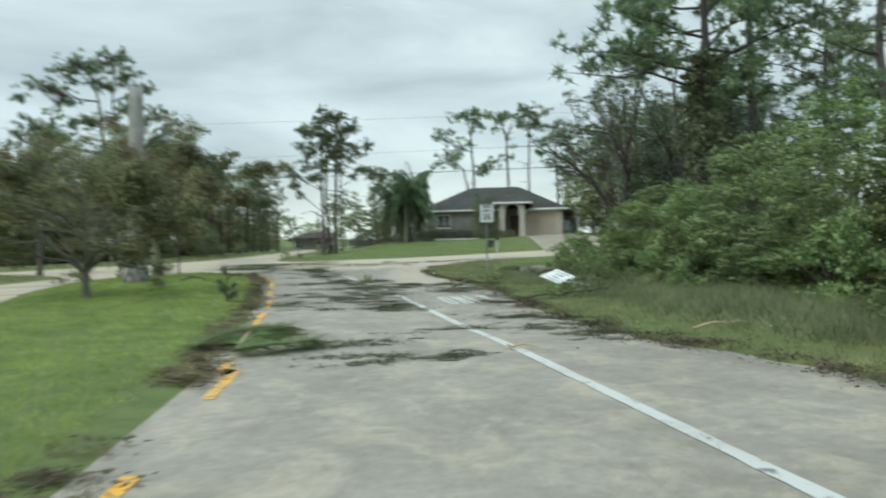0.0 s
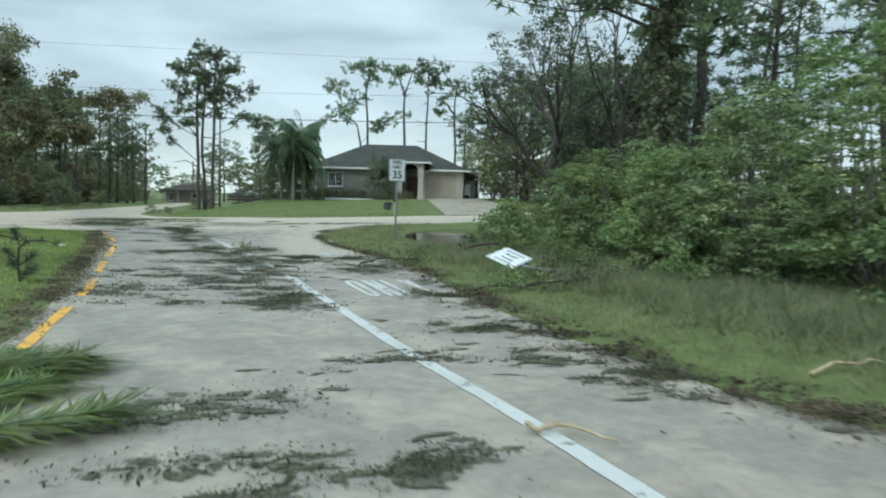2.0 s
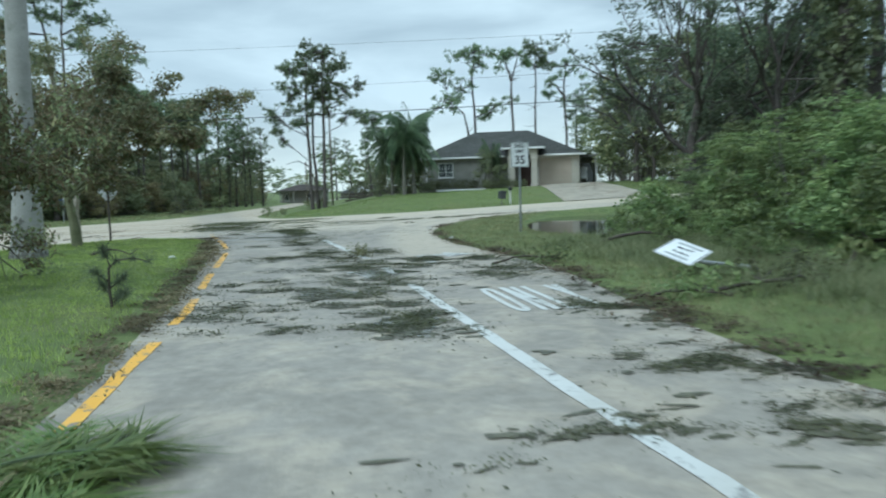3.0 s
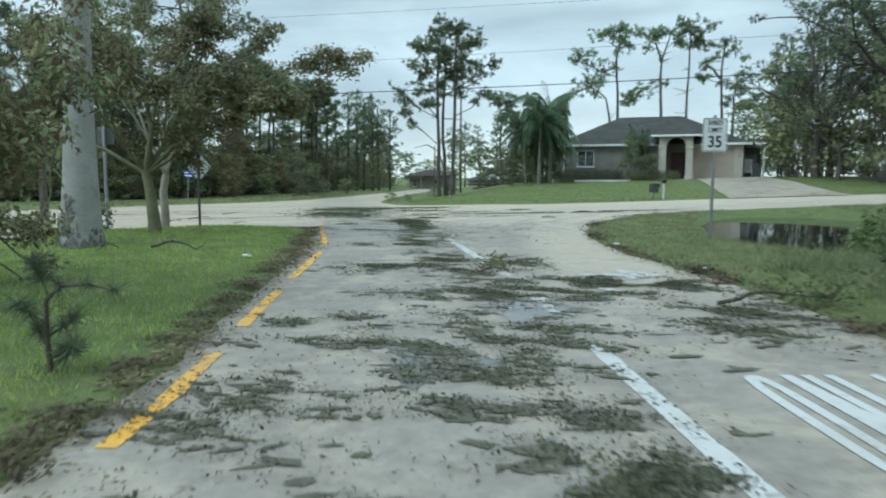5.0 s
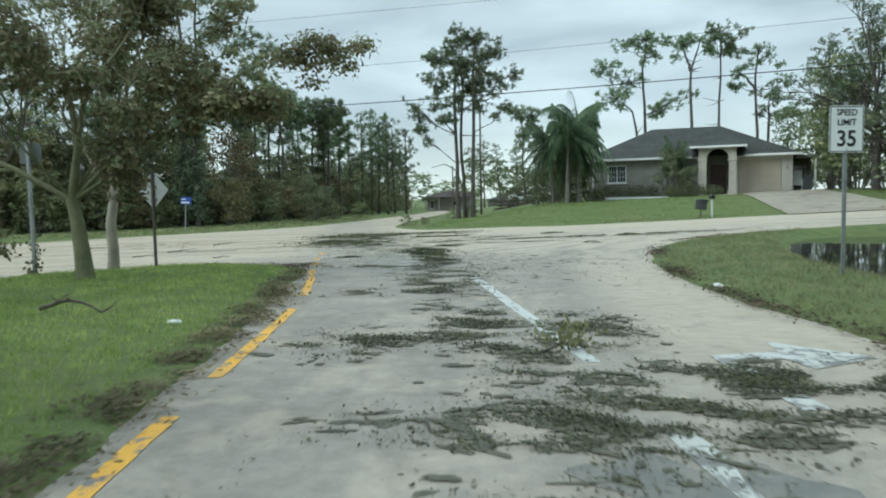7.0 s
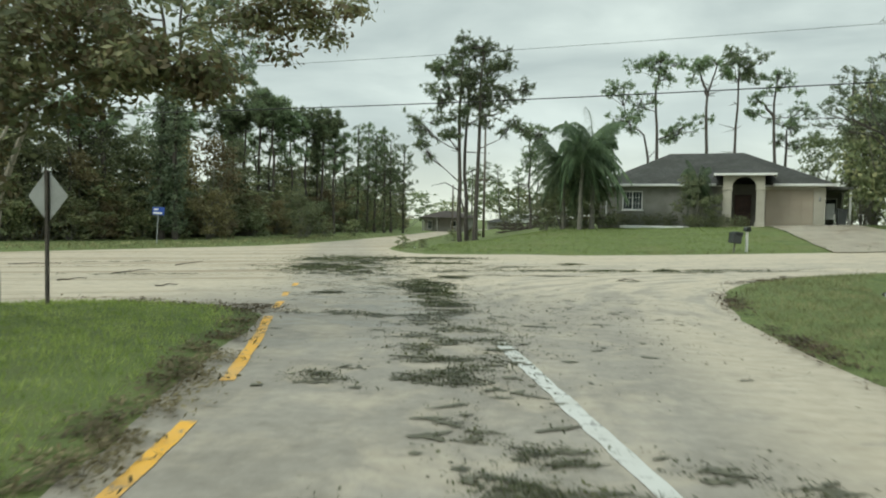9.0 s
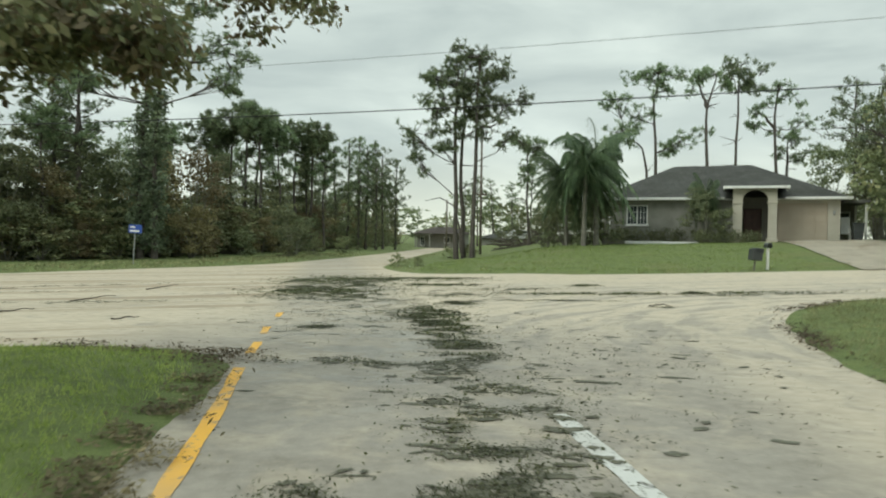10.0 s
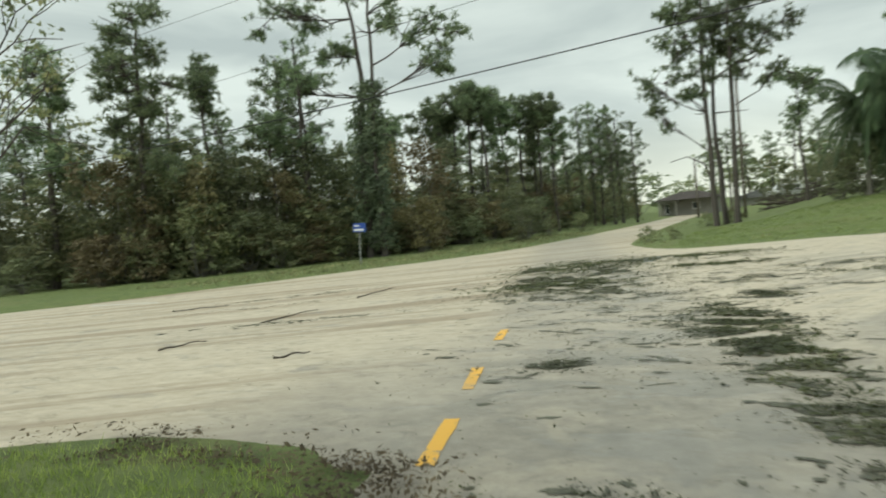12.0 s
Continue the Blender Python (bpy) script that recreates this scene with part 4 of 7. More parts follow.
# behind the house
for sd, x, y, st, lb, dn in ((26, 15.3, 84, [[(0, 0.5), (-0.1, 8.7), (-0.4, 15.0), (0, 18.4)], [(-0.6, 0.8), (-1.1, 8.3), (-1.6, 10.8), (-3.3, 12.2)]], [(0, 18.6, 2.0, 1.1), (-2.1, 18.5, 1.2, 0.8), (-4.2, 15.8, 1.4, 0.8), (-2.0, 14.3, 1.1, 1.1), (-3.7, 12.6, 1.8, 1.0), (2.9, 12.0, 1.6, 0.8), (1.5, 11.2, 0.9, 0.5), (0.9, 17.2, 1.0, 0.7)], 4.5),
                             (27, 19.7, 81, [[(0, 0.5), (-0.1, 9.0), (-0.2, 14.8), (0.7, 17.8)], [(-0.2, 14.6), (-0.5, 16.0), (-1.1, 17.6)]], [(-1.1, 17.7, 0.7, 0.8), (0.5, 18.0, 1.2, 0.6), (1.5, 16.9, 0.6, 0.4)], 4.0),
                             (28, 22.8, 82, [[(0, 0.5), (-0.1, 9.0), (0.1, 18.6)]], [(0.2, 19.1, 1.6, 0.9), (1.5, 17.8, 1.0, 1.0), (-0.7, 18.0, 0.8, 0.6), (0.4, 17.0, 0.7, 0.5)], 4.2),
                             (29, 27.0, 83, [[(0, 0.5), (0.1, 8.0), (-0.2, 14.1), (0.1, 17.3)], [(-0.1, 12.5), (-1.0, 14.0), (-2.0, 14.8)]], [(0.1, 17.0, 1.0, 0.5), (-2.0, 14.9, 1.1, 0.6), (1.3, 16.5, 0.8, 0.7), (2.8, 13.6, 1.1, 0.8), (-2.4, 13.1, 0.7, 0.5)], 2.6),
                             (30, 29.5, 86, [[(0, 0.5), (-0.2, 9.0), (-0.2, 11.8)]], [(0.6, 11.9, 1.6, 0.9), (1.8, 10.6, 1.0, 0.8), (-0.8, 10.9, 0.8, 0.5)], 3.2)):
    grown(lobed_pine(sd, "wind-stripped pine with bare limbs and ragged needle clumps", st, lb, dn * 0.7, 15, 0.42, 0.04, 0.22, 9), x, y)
for x, y, s, a in ((33.5, 80, 1.12, 0), (36.5, 82, 1.0, 80), (41, 78, 1.15, 150)):
    put(PINE_VINED[0], x, y, a, s)
# the tall double pine over the left-hand wood
BIG_PINE = lobed_pine(21, "very tall double pine with long bare limbs", [[(0, -0.6), (0.1, 5.1), (0.5, 10.7), (0.2, 14.0), (-0.7, 17.2)], [(1.0, -0.6), (1.2, 5.0), (1.6, 12.8), (1.8, 17.0)]],
                      [(-4.6, 15.4, 1.3, 0.7), (-2.8, 14.8, 0.9, 0.5), (-0.9, 12.2, 1.1, 0.6), (3.1, 13.2, 0.9, 0.6), (5.0, 13.0, 1.1, 0.8), (5.3, 10.6, 0.9, 0.6), (-3.7, 10.9, 1.3, 0.5), (-5.6, 11.1, 1.0, 0.7), (-1.3, 17.2, 1.4, 0.8), (1.0, 18.0, 1.5, 0.8), (2.8, 16.4, 1.2, 0.7), (-3.2, 17.0, 1.0, 0.6), (4.0, 15.2, 0.9, 0.6)],
                      4.6, 17, 0.36, 0.032, 0.23, 12, 7.0, M_leaf_shaded)
grown(BIG_PINE, -23.3, 50.4)
# two tall pines at the front of the wood
for sd, x, y, st, lb in ((43, -32.4, 42, [[(0, -0.6), (0.4, 7), (0.9, 13.2)]], [(1.0, 13.9, 1.2, 0.6), (-0.1, 13.1, 0.9, 0.5), (1.8, 12.4, 1.0, 0.6), (-1.8, 12.3, 1.0, 0.4), (0.4, 11.3, 1.5, 0.7), (2.2, 9.9, 0.9, 0.5), (-1.4, 10.5, 1.0, 0.5), (0.3, 9.2, 1.3, 0.6), (-1.6, 8.3, 0.9, 0.5), (0.6, 7.0, 1.1, 0.7), (1.7, 6.0, 0.8, 0.5)]),
                         (44, -37.2, 40, [[(0, -0.6), (0.7, 7), (1.3, 12.4)]], [(1.4, 12.3, 1.0, 0.5), (-0.1, 11.5, 1.1, 0.5), (1.8, 10.6, 0.9, 0.7), (0.3, 9.7, 1.2, 0.7), (0.9, 7.7, 1.0, 0.7), (-0.8, 8.4, 0.8, 0.5), (1.9, 6.6, 0.8, 0.5)])):
    grown(lobed_pine(sd, "tall pine with needle clumps down half its trunk", st, lb, 3.6, 18, 0.38, 0.033, 0.2, 6, 1.5), x, y)

# the wood along the far road: pines from front to back
WOOD = [(-62, 24), (-46, 33), (-33, 39.5), (-27, 45), (-23.5, 51), (-20.5, 62), (-18.6, 75), (-17, 95), (-16, 120)]
for i in range(60):
    t = rng.uniform(0, len(WOOD) - 1.001)
    k, f = int(t), t - int(t)
    x = WOOD[k][0] * (1 - f) + WOOD[k + 1][0] * f
    y = WOOD[k][1] * (1 - f) + WOOD[k + 1][1] * f
    d = rng.uniform(0.8, 20)
    x, y = x - d * 0.8, y + d * 0.62
    if -24.5 < x < -18 and 46 < y < 54:
        continue
    pick = PINE_VINED if rng.uniform() < 0.38 else (PINE_TALL if rng.uniform() < 0.6 else PINE_UMBRELLA)
    s = rng.uniform(0.62, 0.98) * (0.85 if y > 56 else 1.0)
    put(pick[rng.integers(len(pick))], x, y, rng.uniform(0, 360), s, s * rng.uniform(0.92, 1.08), tilt=rng.uniform(-2, 2))
# a domed clump of bare-trunked pines, a ragged group beside it, and a close vine-hung one beyond
for x, y, top, k in ((-26.6, 70, 12.2, 1), (-25.5, 71, 12.9, 0), (-24.1, 70.5, 13.4, 0), (-23.2, 71.5, 12.9, 1), (-22.3, 69.5, 12.8, 0), (-27.6, 70.5, 11.4, 0), (-21.0, 70.5, 11.4, 1), (-20.5, 74, 12.3, 0), (-19.1, 74.5, 12.2, 0), (-17.9, 75, 11.2, 1), (-28.6, 64, 10.5, 1), (-19.7, 75, 10.4, 1)):
    put(PINE_UMBRELLA[k], x, y, x * 77, top / 13.4 * 1.05, top / (13.7 if k == 0 else 12.8))
for x, y, top in ((-17.6, 84, 12.0), (-16.7, 85, 12.4), (-15.7, 84.5, 12.3), (-14.7, 85.5, 11.8), (-13.7, 84, 11.3), (-12.5, 85, 10.0), (-16.2, 83, 9.5), (-14.2, 82.5, 9.0)):
    put(PINE_VINED[int(top * 10) % 2], x, y, x * 91, top / 15, top / 14)

BUSH_DK = [shrub(31, "tangled dark undergrowth at the edge of the wood", M_oak, 2.0, 2.6, 180, 17, 0.16, clump=0.22), shrub(32, "tangled dark vine-covered undergrowth at the edge of the wood", M_vine, 1.7, 3.2, 180, 17, 0.16, clump=0.22)]
BUSH_BR = shrub(33, "wind-burnt brownish undergrowth at the edge of the wood", M_russet, 1.9, 2.6, 170, 20, 0.14, clump=0.24)
UNDER = [shrub(35, "tall tangled understorey hung with vines", M_vine, 2.2, 6.2, 220, 13, 0.25, name="understorey_tree", category="tree", rmin=0.35, clump=0.34),
         shrub(36, "tall tangled understorey with dull leaves", M_oak, 2.4, 5.6, 220, 13, 0.25, name="understorey_tree", category="tree", rmin=0.35, clump=0.32),
         shrub(37, "tall wind-burnt understorey with brown leaves", M_russet, 2.2, 5.0, 240, 12, 0.22, name="understorey_tree", category="tree", rmin=0.35, clump=0.34)]
for b in BUSH_DK + [BUSH_BR] + UNDER:
    tagged(b, group="undergrowth")
for i in range(84):
    t = (i + rng.uniform(0, 1)) / 84 * (len(WOOD) - 1.001)
    k, f = int(t), t - int(t)
    x = WOOD[k][0] * (1 - f) + WOOD[k + 1][0] * f
    y = WOOD[k][1] * (1 - f) + WOOD[k + 1][1] * f
    row = i % 3
    d = row * 2.6 + rng.uniform(-0.2, 1.2)
    x, y = x - d * 0.8, y + d * 0.62
    ob = BUSH_BR if rng.uniform() < 0.28 else BUSH_DK[rng.integers(2)]
    if row:
        ob = UNDER[[0, 0, 1, 1, 2][rng.integers(5)]]
    s = rng.uniform(0.75, 1.15)
    put(ob, x, y, rng.uniform(0, 360), s, s * rng.uniform(0.65, 1.2) * (1.0 if y < 46 else 0.85))
for i in range(34):
    t = 2.2 + (i + rng.uniform(0, 1)) / 34 * 5.3
    k, f = int(t), t - int(t)
    x = WOOD[k][0] * (1 - f) + WOOD[k + 1][0] * f - rng.uniform(0.5, 3.0)
    y = WOOD[k][1] * (1 - f) + WOOD[k + 1][1] * f + rng.uniform(0, 2)
    s = rng.uniform(0.75, 1.1)
    put(UNDER[[0, 0, 1, 1, 1, 2][rng.integers(6)]], x, y, rng.uniform(0, 360), s, s * rng.uniform(0.75, 1.15) * (1.0 if y < 46 else 0.72))
for i in range(14):
    t = rng.uniform(0, 2.6)
    k, f = int(t), t - int(t)
    d = rng.uniform(7, 16)
    x = WOOD[k][0] * (1 - f) + WOOD[k + 1][0] * f - d * 0.75
    y = WOOD[k][1] * (1 - f) + WOOD[k + 1][1] * f + d * 0.65
    s = rng.uniform(0.9, 1.3)
    put(UNDER[rng.integers(2)], x, y, rng.uniform(0, 360), s)
# vine-hung trees that fill the wood behind its edge
HUNG = shrub(39, "tall dim tree smothered in hanging vines", M_vine, 1.9, 8.0, 300, 13, 0.26, name="vine_hung_tree", category="tree", rmin=0.4, clump=0.34)
tagged(HUNG, group="undergrowth")
for i in range(14):
    t = 2.4 + (i + rng.uniform(0, 1)) / 14 * 4.3
    k, f = int(t), t - int(t)
    d = rng.uniform(3, 9)
    x = WOOD[k][0] * (1 - f) + WOOD[k + 1][0] * f - d * 0.85
    y = WOOD[k][1] * (1 - f) + WOOD[k + 1][1] * f + d * 0.5
    s = rng.uniform(0.8, 1.15)
    put(HUNG, x, y, rng.uniform(0, 360), s, s * rng.uniform(0.7, 1.15) * (1.0 if y < 52 else 0.8))
# browned scrub along the front of the wood
for x, y, k, sz in ((-30.2, 44.0, 1, 1.0), (-28.6, 46.0, 0, 1.05), (-31.8, 41.4, 0, 0.9), (-27.4, 48.2, 1, 0.9), (-33.6, 41.2, 1, 1.1), (-24.2, 54.0, 1, 1.1), (-21.2, 53.0, 0, 1.0), (-22.6, 56.5, 1, 1.2)):
    put(UNDER[2] if k else BUSH_BR, x, y, x * 63, sz, sz * 1.1)
round_bush = shrub(34, "dense rounded dark evergreen bush", M_vine, 1.7, 3.4, 260, 24, 0.13, rmin=0.85)
put(round_bush, -16.5, 60.0, 0, 0.95)
for x, y, s in ((-15.6, 63, 0.55), (-16.2, 57.5, 0.45), (-14.8, 70, 0.6), (-6.6, 47.2, 0.3), (-5.4, 46.6, 0.22), (-3.2, 58.0, 0.4), (-4.6, 58.4, 0.35)):
    put(BUSH_DK[0], x, y, x * 50, s, s * 0.75)

# right-hand trees: pines and dark vine-hung growth beyond the thicket
near_pine = pine_tree(22, 15, 0.4, 3.9, 40, 1000, "large bushy pine above the thicket", needles=20, tuft_len=0.32, clump=1.3, vine=4.0)
put(near_pine, 12.4, 8.6, 30, 1.0)
for x, y, s, a, ob in ((20.5, 13.5, 0.8, 40, PINE_TALL[0]), (24.5, 17.5, 0.8, 100, PINE_TALL[2]), (16.5, 4.5, 0.9, 220, PINE_TALL[2]), (22, 3, 1.0, 10, PINE_TALL[1]), (28, 10, 1.05, 77, PINE_TALL[0]),
                       (17, 13.5, 0.92, 300, PINE_THIN[0]), (26, 22, 0.95, 30, PINE_TALL[2]), (31, 18, 1.0, 120, PINE_VINED[0]), (14.5, -3, 0.85, 90, PINE_TALL[2]), (20, -6, 1.0, 30, PINE_TALL[0]), (27, -3, 1.0, 200, PINE_TALL[1])):
    put(ob, x, y, a, s)
# ditch-side trees wear the darkened leaf copy, their shade painted in
OAK = broad_tree(41, "oak_tree", "ragged tree with shade-darkened leaf colour beside the flooded ditch", M_bark_pine, M_leaf_shaded,
                 ([(0, 0, -0.3), (0.1, 0, 1.5), (0.0, 0.1, 3.2), (0.2, 0, 4.6)], [0.26, 0.2, 0.17, 0.13]),
                 [((-0.9, 0.2, 0.9), 2.3, 0.1, 0.6), ((0.8, -0.4, 0.9), 2.2, 0.1, 0.7), ((-0.3, -0.9, 1.0), 2.2, 0.09, 0.8), ((0.1, 0.8, 1.1), 2.3, 0.09, 0.9), ((0.1, 0, 1), 2.4, 0.1, 1), ((-0.6, -0.3, 1.2), 2.2, 0.08, 1)],
                 3, 0.4, 0.16, 34, 0.22, 0.14, 0.45, keep=0.62)
for x, y, s, a in ((12.6, 16.8, 0.98, 0), (14.6, 14.6, 0.9, 120), (25.5, 52, 1.1, 60), (29, 49, 1.15, 160), (27, 57, 1.2, 250), (33, 53, 1.2, 20), (24, 47.5, 0.7, 330), (20, 23.5, 0.8, 200), (38, 47, 1.2, 80), (40, 56, 1.2, 130), (24, 26, 0.9, 10), (23.4, 49.5, 1.15, 200), (17.2, 24.4, 0.8, 90)):
    tagged(put(OAK, x, y, a, s), group="dark evergreens")
CURTAIN = shrub(38, "tall dark tree smothered in hanging vines", M_leaf_shaded, 1.8, 6.6, 300, 16, 0.17, name="vine_hung_tree", category="tree", rmin=0.4, clump=0.3)
for x, y, s, a in ((14.9, 18.2, 1.0, 0), (16.6, 16.0, 1.1, 90), (17.8, 19.0, 1.15, 200), (13.4, 15.6, 0.7, 45), (20.5, 20.5, 1.15, 140)):
    tagged(put(CURTAIN, x, y, a, s), group="dark evergreens")
for x, y, s in ((24.5, 50.5, 1.0), (27.5, 47.5, 1.2), (31, 46, 1.2), (36, 46, 1.2), (42, 46, 1.3), (17, 20, 1.0), (19.5, 17, 1.2), (15.8, 16.8, 1.0), (22, 21.5, 1.2), (26, 24.5, 1.2), (29.5, 44, 1.1), (33, 42.5, 1.2)):
    put(BUSH_DK[1], x, y, x * 40, s)
for x, y, s in ((24.0, 57.5, 1.0), (26.5, 61, 1.2), (22.8, 62, 1.0), (31, 58, 1.3), (23.2, 51.5, 1.5), (26.5, 46.5, 1.7), (30.5, 50, 1.9), (35, 47.5, 1.8), (18.5, 21.5, 1.1), (21.5, 25.0, 1.2), (27, 11, 0.7), (30, 4, 0.7), (26, -9, 0.7)):
    put(UNDER[int(x) % 2], x, y, x * 40, s)

# the thicket along the right-hand verge
THICKET = [shrub(51, "dense leafy thicket shrub with glossy leaves", M_shrub, 2.0, 4.0, 440, 38, 0.105, shoots=M_shrub, clump=0.17, rmin=0.6, flat=0.5),
           shrub(52, "dense leafy thicket shrub with glossy leaves", M_shrub, 2.0, 4.0, 440, 38, 0.1, clump=0.17, rmin=0.6, flat=0.5),
           shrub(53, "dull dusty thicket shrub torn by wind", M_dusty, 2.0, 4.0, 440, 38, 0.105, clump=0.18, rmin=0.55, flat=0.5)]
for b in THICKET:
    tagged(b, group="thicket")
for x, y, r, h, k in ((12.8, -9.5, 2.4, 3.7, 0), (12.2, -6.2, 2.3, 3.8, 2), (12.3, -2.8, 2.2, 3.7, 0), (11.3, -0.4, 1.9, 3.4, 1), (10.6, 2.2, 1.8, 3.5, 2), (10.4, 4.6, 1.7, 3.1, 0), (10.5, 7.2, 1.7, 2.9, 1),
                      (10.8, 9.6, 1.6, 2.7, 0), (11.3, 12.0, 1.6, 2.6, 1), (13.2, 13.6, 1.7, 3.0, 2), (14.6, -5, 2.4, 4.0, 1), (14.3, -1, 2.4, 3.9, 0), (13.3, 2.6, 2.3, 4.3, 1), (13.2, 5.6, 2.2, 4.0, 2), (13.4, 10.4, 2.2, 3.4, 0),
                      (14.6, -9.5, 2.5, 4.2, 2), (9.7, 3.4, 1.0, 1.6, 0), (9.6, 8.3, 1.0, 1.5, 1), (11.3, -3.4, 1.2, 2.0, 1), (10.0, 10.8, 1.0, 1.5, 2), (16.4, 2, 2.2, 4.3, 2), (16.2, 8.0, 2.1, 3.8, 1), (9.9, 0.6, 1.0, 1.6, 2)):
    put(THICKET[k], x, y, x * 91 + y * 37, r / 2, h / 4 * rng.uniform(0.85, 1.12) * (0.87 if y > -5.5 else 0.97))

low_growth = shrub(54, "low leafy weeds and brambles at the foot of the thicket", M_shrub, 0.9, 0.95, 110, 14, 0.09, name="bramble", clump=0.12, stems=False)
tagged(low_growth, group="thicket")
for k in range(24):
    y = -10 + k * 1.02 + rng.uniform(-0.3, 0.3)
    x = np.interp(y, [-10, -4, 0, 3, 8, 12, 14], [10.8, 10.4, 9.6, 8.9, 8.8, 9.4, 10.4]) + rng.normal() * 0.35
    put(low_growth, x, y, k * 67, rng.uniform(0.7, 1.25), rng.uniform(0.6, 1.3))

for k in range(22):
    y = rng.uniform(-9, 12)
    x = np.interp(y, [-10, -4, 0, 3, 8, 12], [9.6, 9.2, 8.4, 7.7, 7.7, 8.2]) + rng.normal() * 0.5
    s = rng.uniform(0.3, 0.6)
    put(low_growth, x, y, k * 97, s, s * rng.uniform(0.8, 1.3))

# the grassy island: cut palm trunk, forked shade trees, near tree
palm_stump = thing("snapped_palm", "upright pale grey palm trunk snapped off at the top", "tree", pose(-7.16, 10.45, ground_at(-7.16, 10.45) - 0.1))
b = Buf()
prof = [(0, 0.45), (0.25, 0.41), (0.8, 0.35), (1.6, 0.305), (2.6, 0.27), (4, 0.248), (5.5, 0.238), (6.4, 0.232), (6.85, 0.225)]
b.tube([(0.02 * z, 0.01 * z, z) for z, _ in prof], [r for _, r in prof], 18, True)
mesh_ob("trunk", b.v, b.f, M_palm_trunk, palm_stump, smooth=True)
prng = np.random.default_rng(77)
for k in range(170):
    z, a = (abs(prng.normal()) * 0.2 + 0.01 if k < 105 else (prng.uniform(0.2, 1.1) if k < 150 else prng.uniform(2.95, 3.6))), (prng.uniform(-2.9, 0.3) if k < 105 or k >= 150 else prng.normal(-1.75, 0.28))
    r = np.interp(z, [p[0] for p in prof], [p[1] for p in prof]) + 0.004
    w, h = prng.uniform(0.012, 0.05), prng.uniform(0.03, 0.11) * (1 if k < 150 else 1.6)
    vs = [(0.02 * (z + dz) + math.cos(a + da / r) * r, math.sin(a + da / r) * r, z + dz) for da, dz in ((-w, 0), (-w * 0.3, -h * 0.4), (w, -h * 0.2), (w * 0.8, h * 0.6), (0, h), (-w * 0.7, h * 0.5))]
    mesh_ob("bark_scab", vs, [(0, 1, 2, 3, 4, 5)], M_palm_scar, palm_stump, "dark peeling patch")

tree_a = broad_tree(61, "shade_tree", "forked shade tree with a mossy green trunk and coarse leaves", M_bark_green, M_oak,
                    ([(0, 0, -0.2), (-0.05, 0, 0.5), (-0.13, 0.02, 1.1), (-0.2, 0, 1.55)], [0.18, 0.145, 0.12, 0.11]),
                    [((-1.0, -0.1, 0.55), 2.0, 0.065, 0.97), ((0.05, 0.05, 1.0), 2.1, 0.09, 1), ((0.85, 0.1, 0.6), 1.3, 0.05, 0.97), ((0.3, 0.7, 0.9), 1.6, 0.045, 1), ((-0.3, -0.7, 0.9), 1.4, 0.04, 1), ((0.5, 0.2, 1.0), 1.6, 0.045, 1)],
                    3, 0.42, 0.04, 56, 0.25, 0.12, 0.5, extra=(0.6, M_russet), keep=0.85, boughs=[([(-0.2, 0, 1.5), (1.1, 0.9, 3.1), (2.6, 2.3, 4.3), (4.25, 3.7, 4.9)], 0.06, 28), ([(-0.2, 0, 1.5), (1.2, 0.3, 2.9), (2.4, 0.6, 3.4), (3.3, 0.9, 3.2)], 0.045, 26)])
put(tree_a, -7.3, 13.7, 0, 0.96)
tree_b = broad_tree(62, "shade_tree", "smaller pale-trunked tree with ragged foliage", M_bark_pale, M_oak,
                    ([(0, 0, -0.2), (0.03, 0, 0.5), (0.0, 0.02, 1.1), (0.08, 0, 1.6)], [0.15, 0.12, 0.11, 0.10]),
                    [((-0.4, 0.1, 1.2), 2.0, 0.05, 1), ((0.45, -0.1, 1.3), 2.2, 0.05, 1), ((0.05, 0.4, 1.3), 2.0, 0.045, 1)],
                    3, 0.24, 0.22, 56, 0.2, 0.1, 0.5)
put(tree_b, -8.3, 16.2, 40, 0.95)
tree_d = broad_tree(64, "shade_tree", "ragged leafy tree behind the snapped palm", M_bark_pine, M_oak,
                    ([(0, 0, -0.2), (0.03, 0, 0.8), (0.0, 0.02, 1.7), (0.08, 0, 2.5)], [0.17, 0.14, 0.12, 0.10]),
                    [((-0.7, 0.1, 1.0), 1.9, 0.06, 1), ((0.8, -0.1, 0.9), 2.0, 0.06, 1), ((0.05, 0.6, 1.0), 1.8, 0.05, 1), ((0.2, -0.5, 1.1), 1.8, 0.05, 1)],
                    3, 0.42, 0.12, 28, 0.22, 0.12, 0.5, keep=0.38)
put(tree_d, -15.4, 21.6, 0, 1.0)
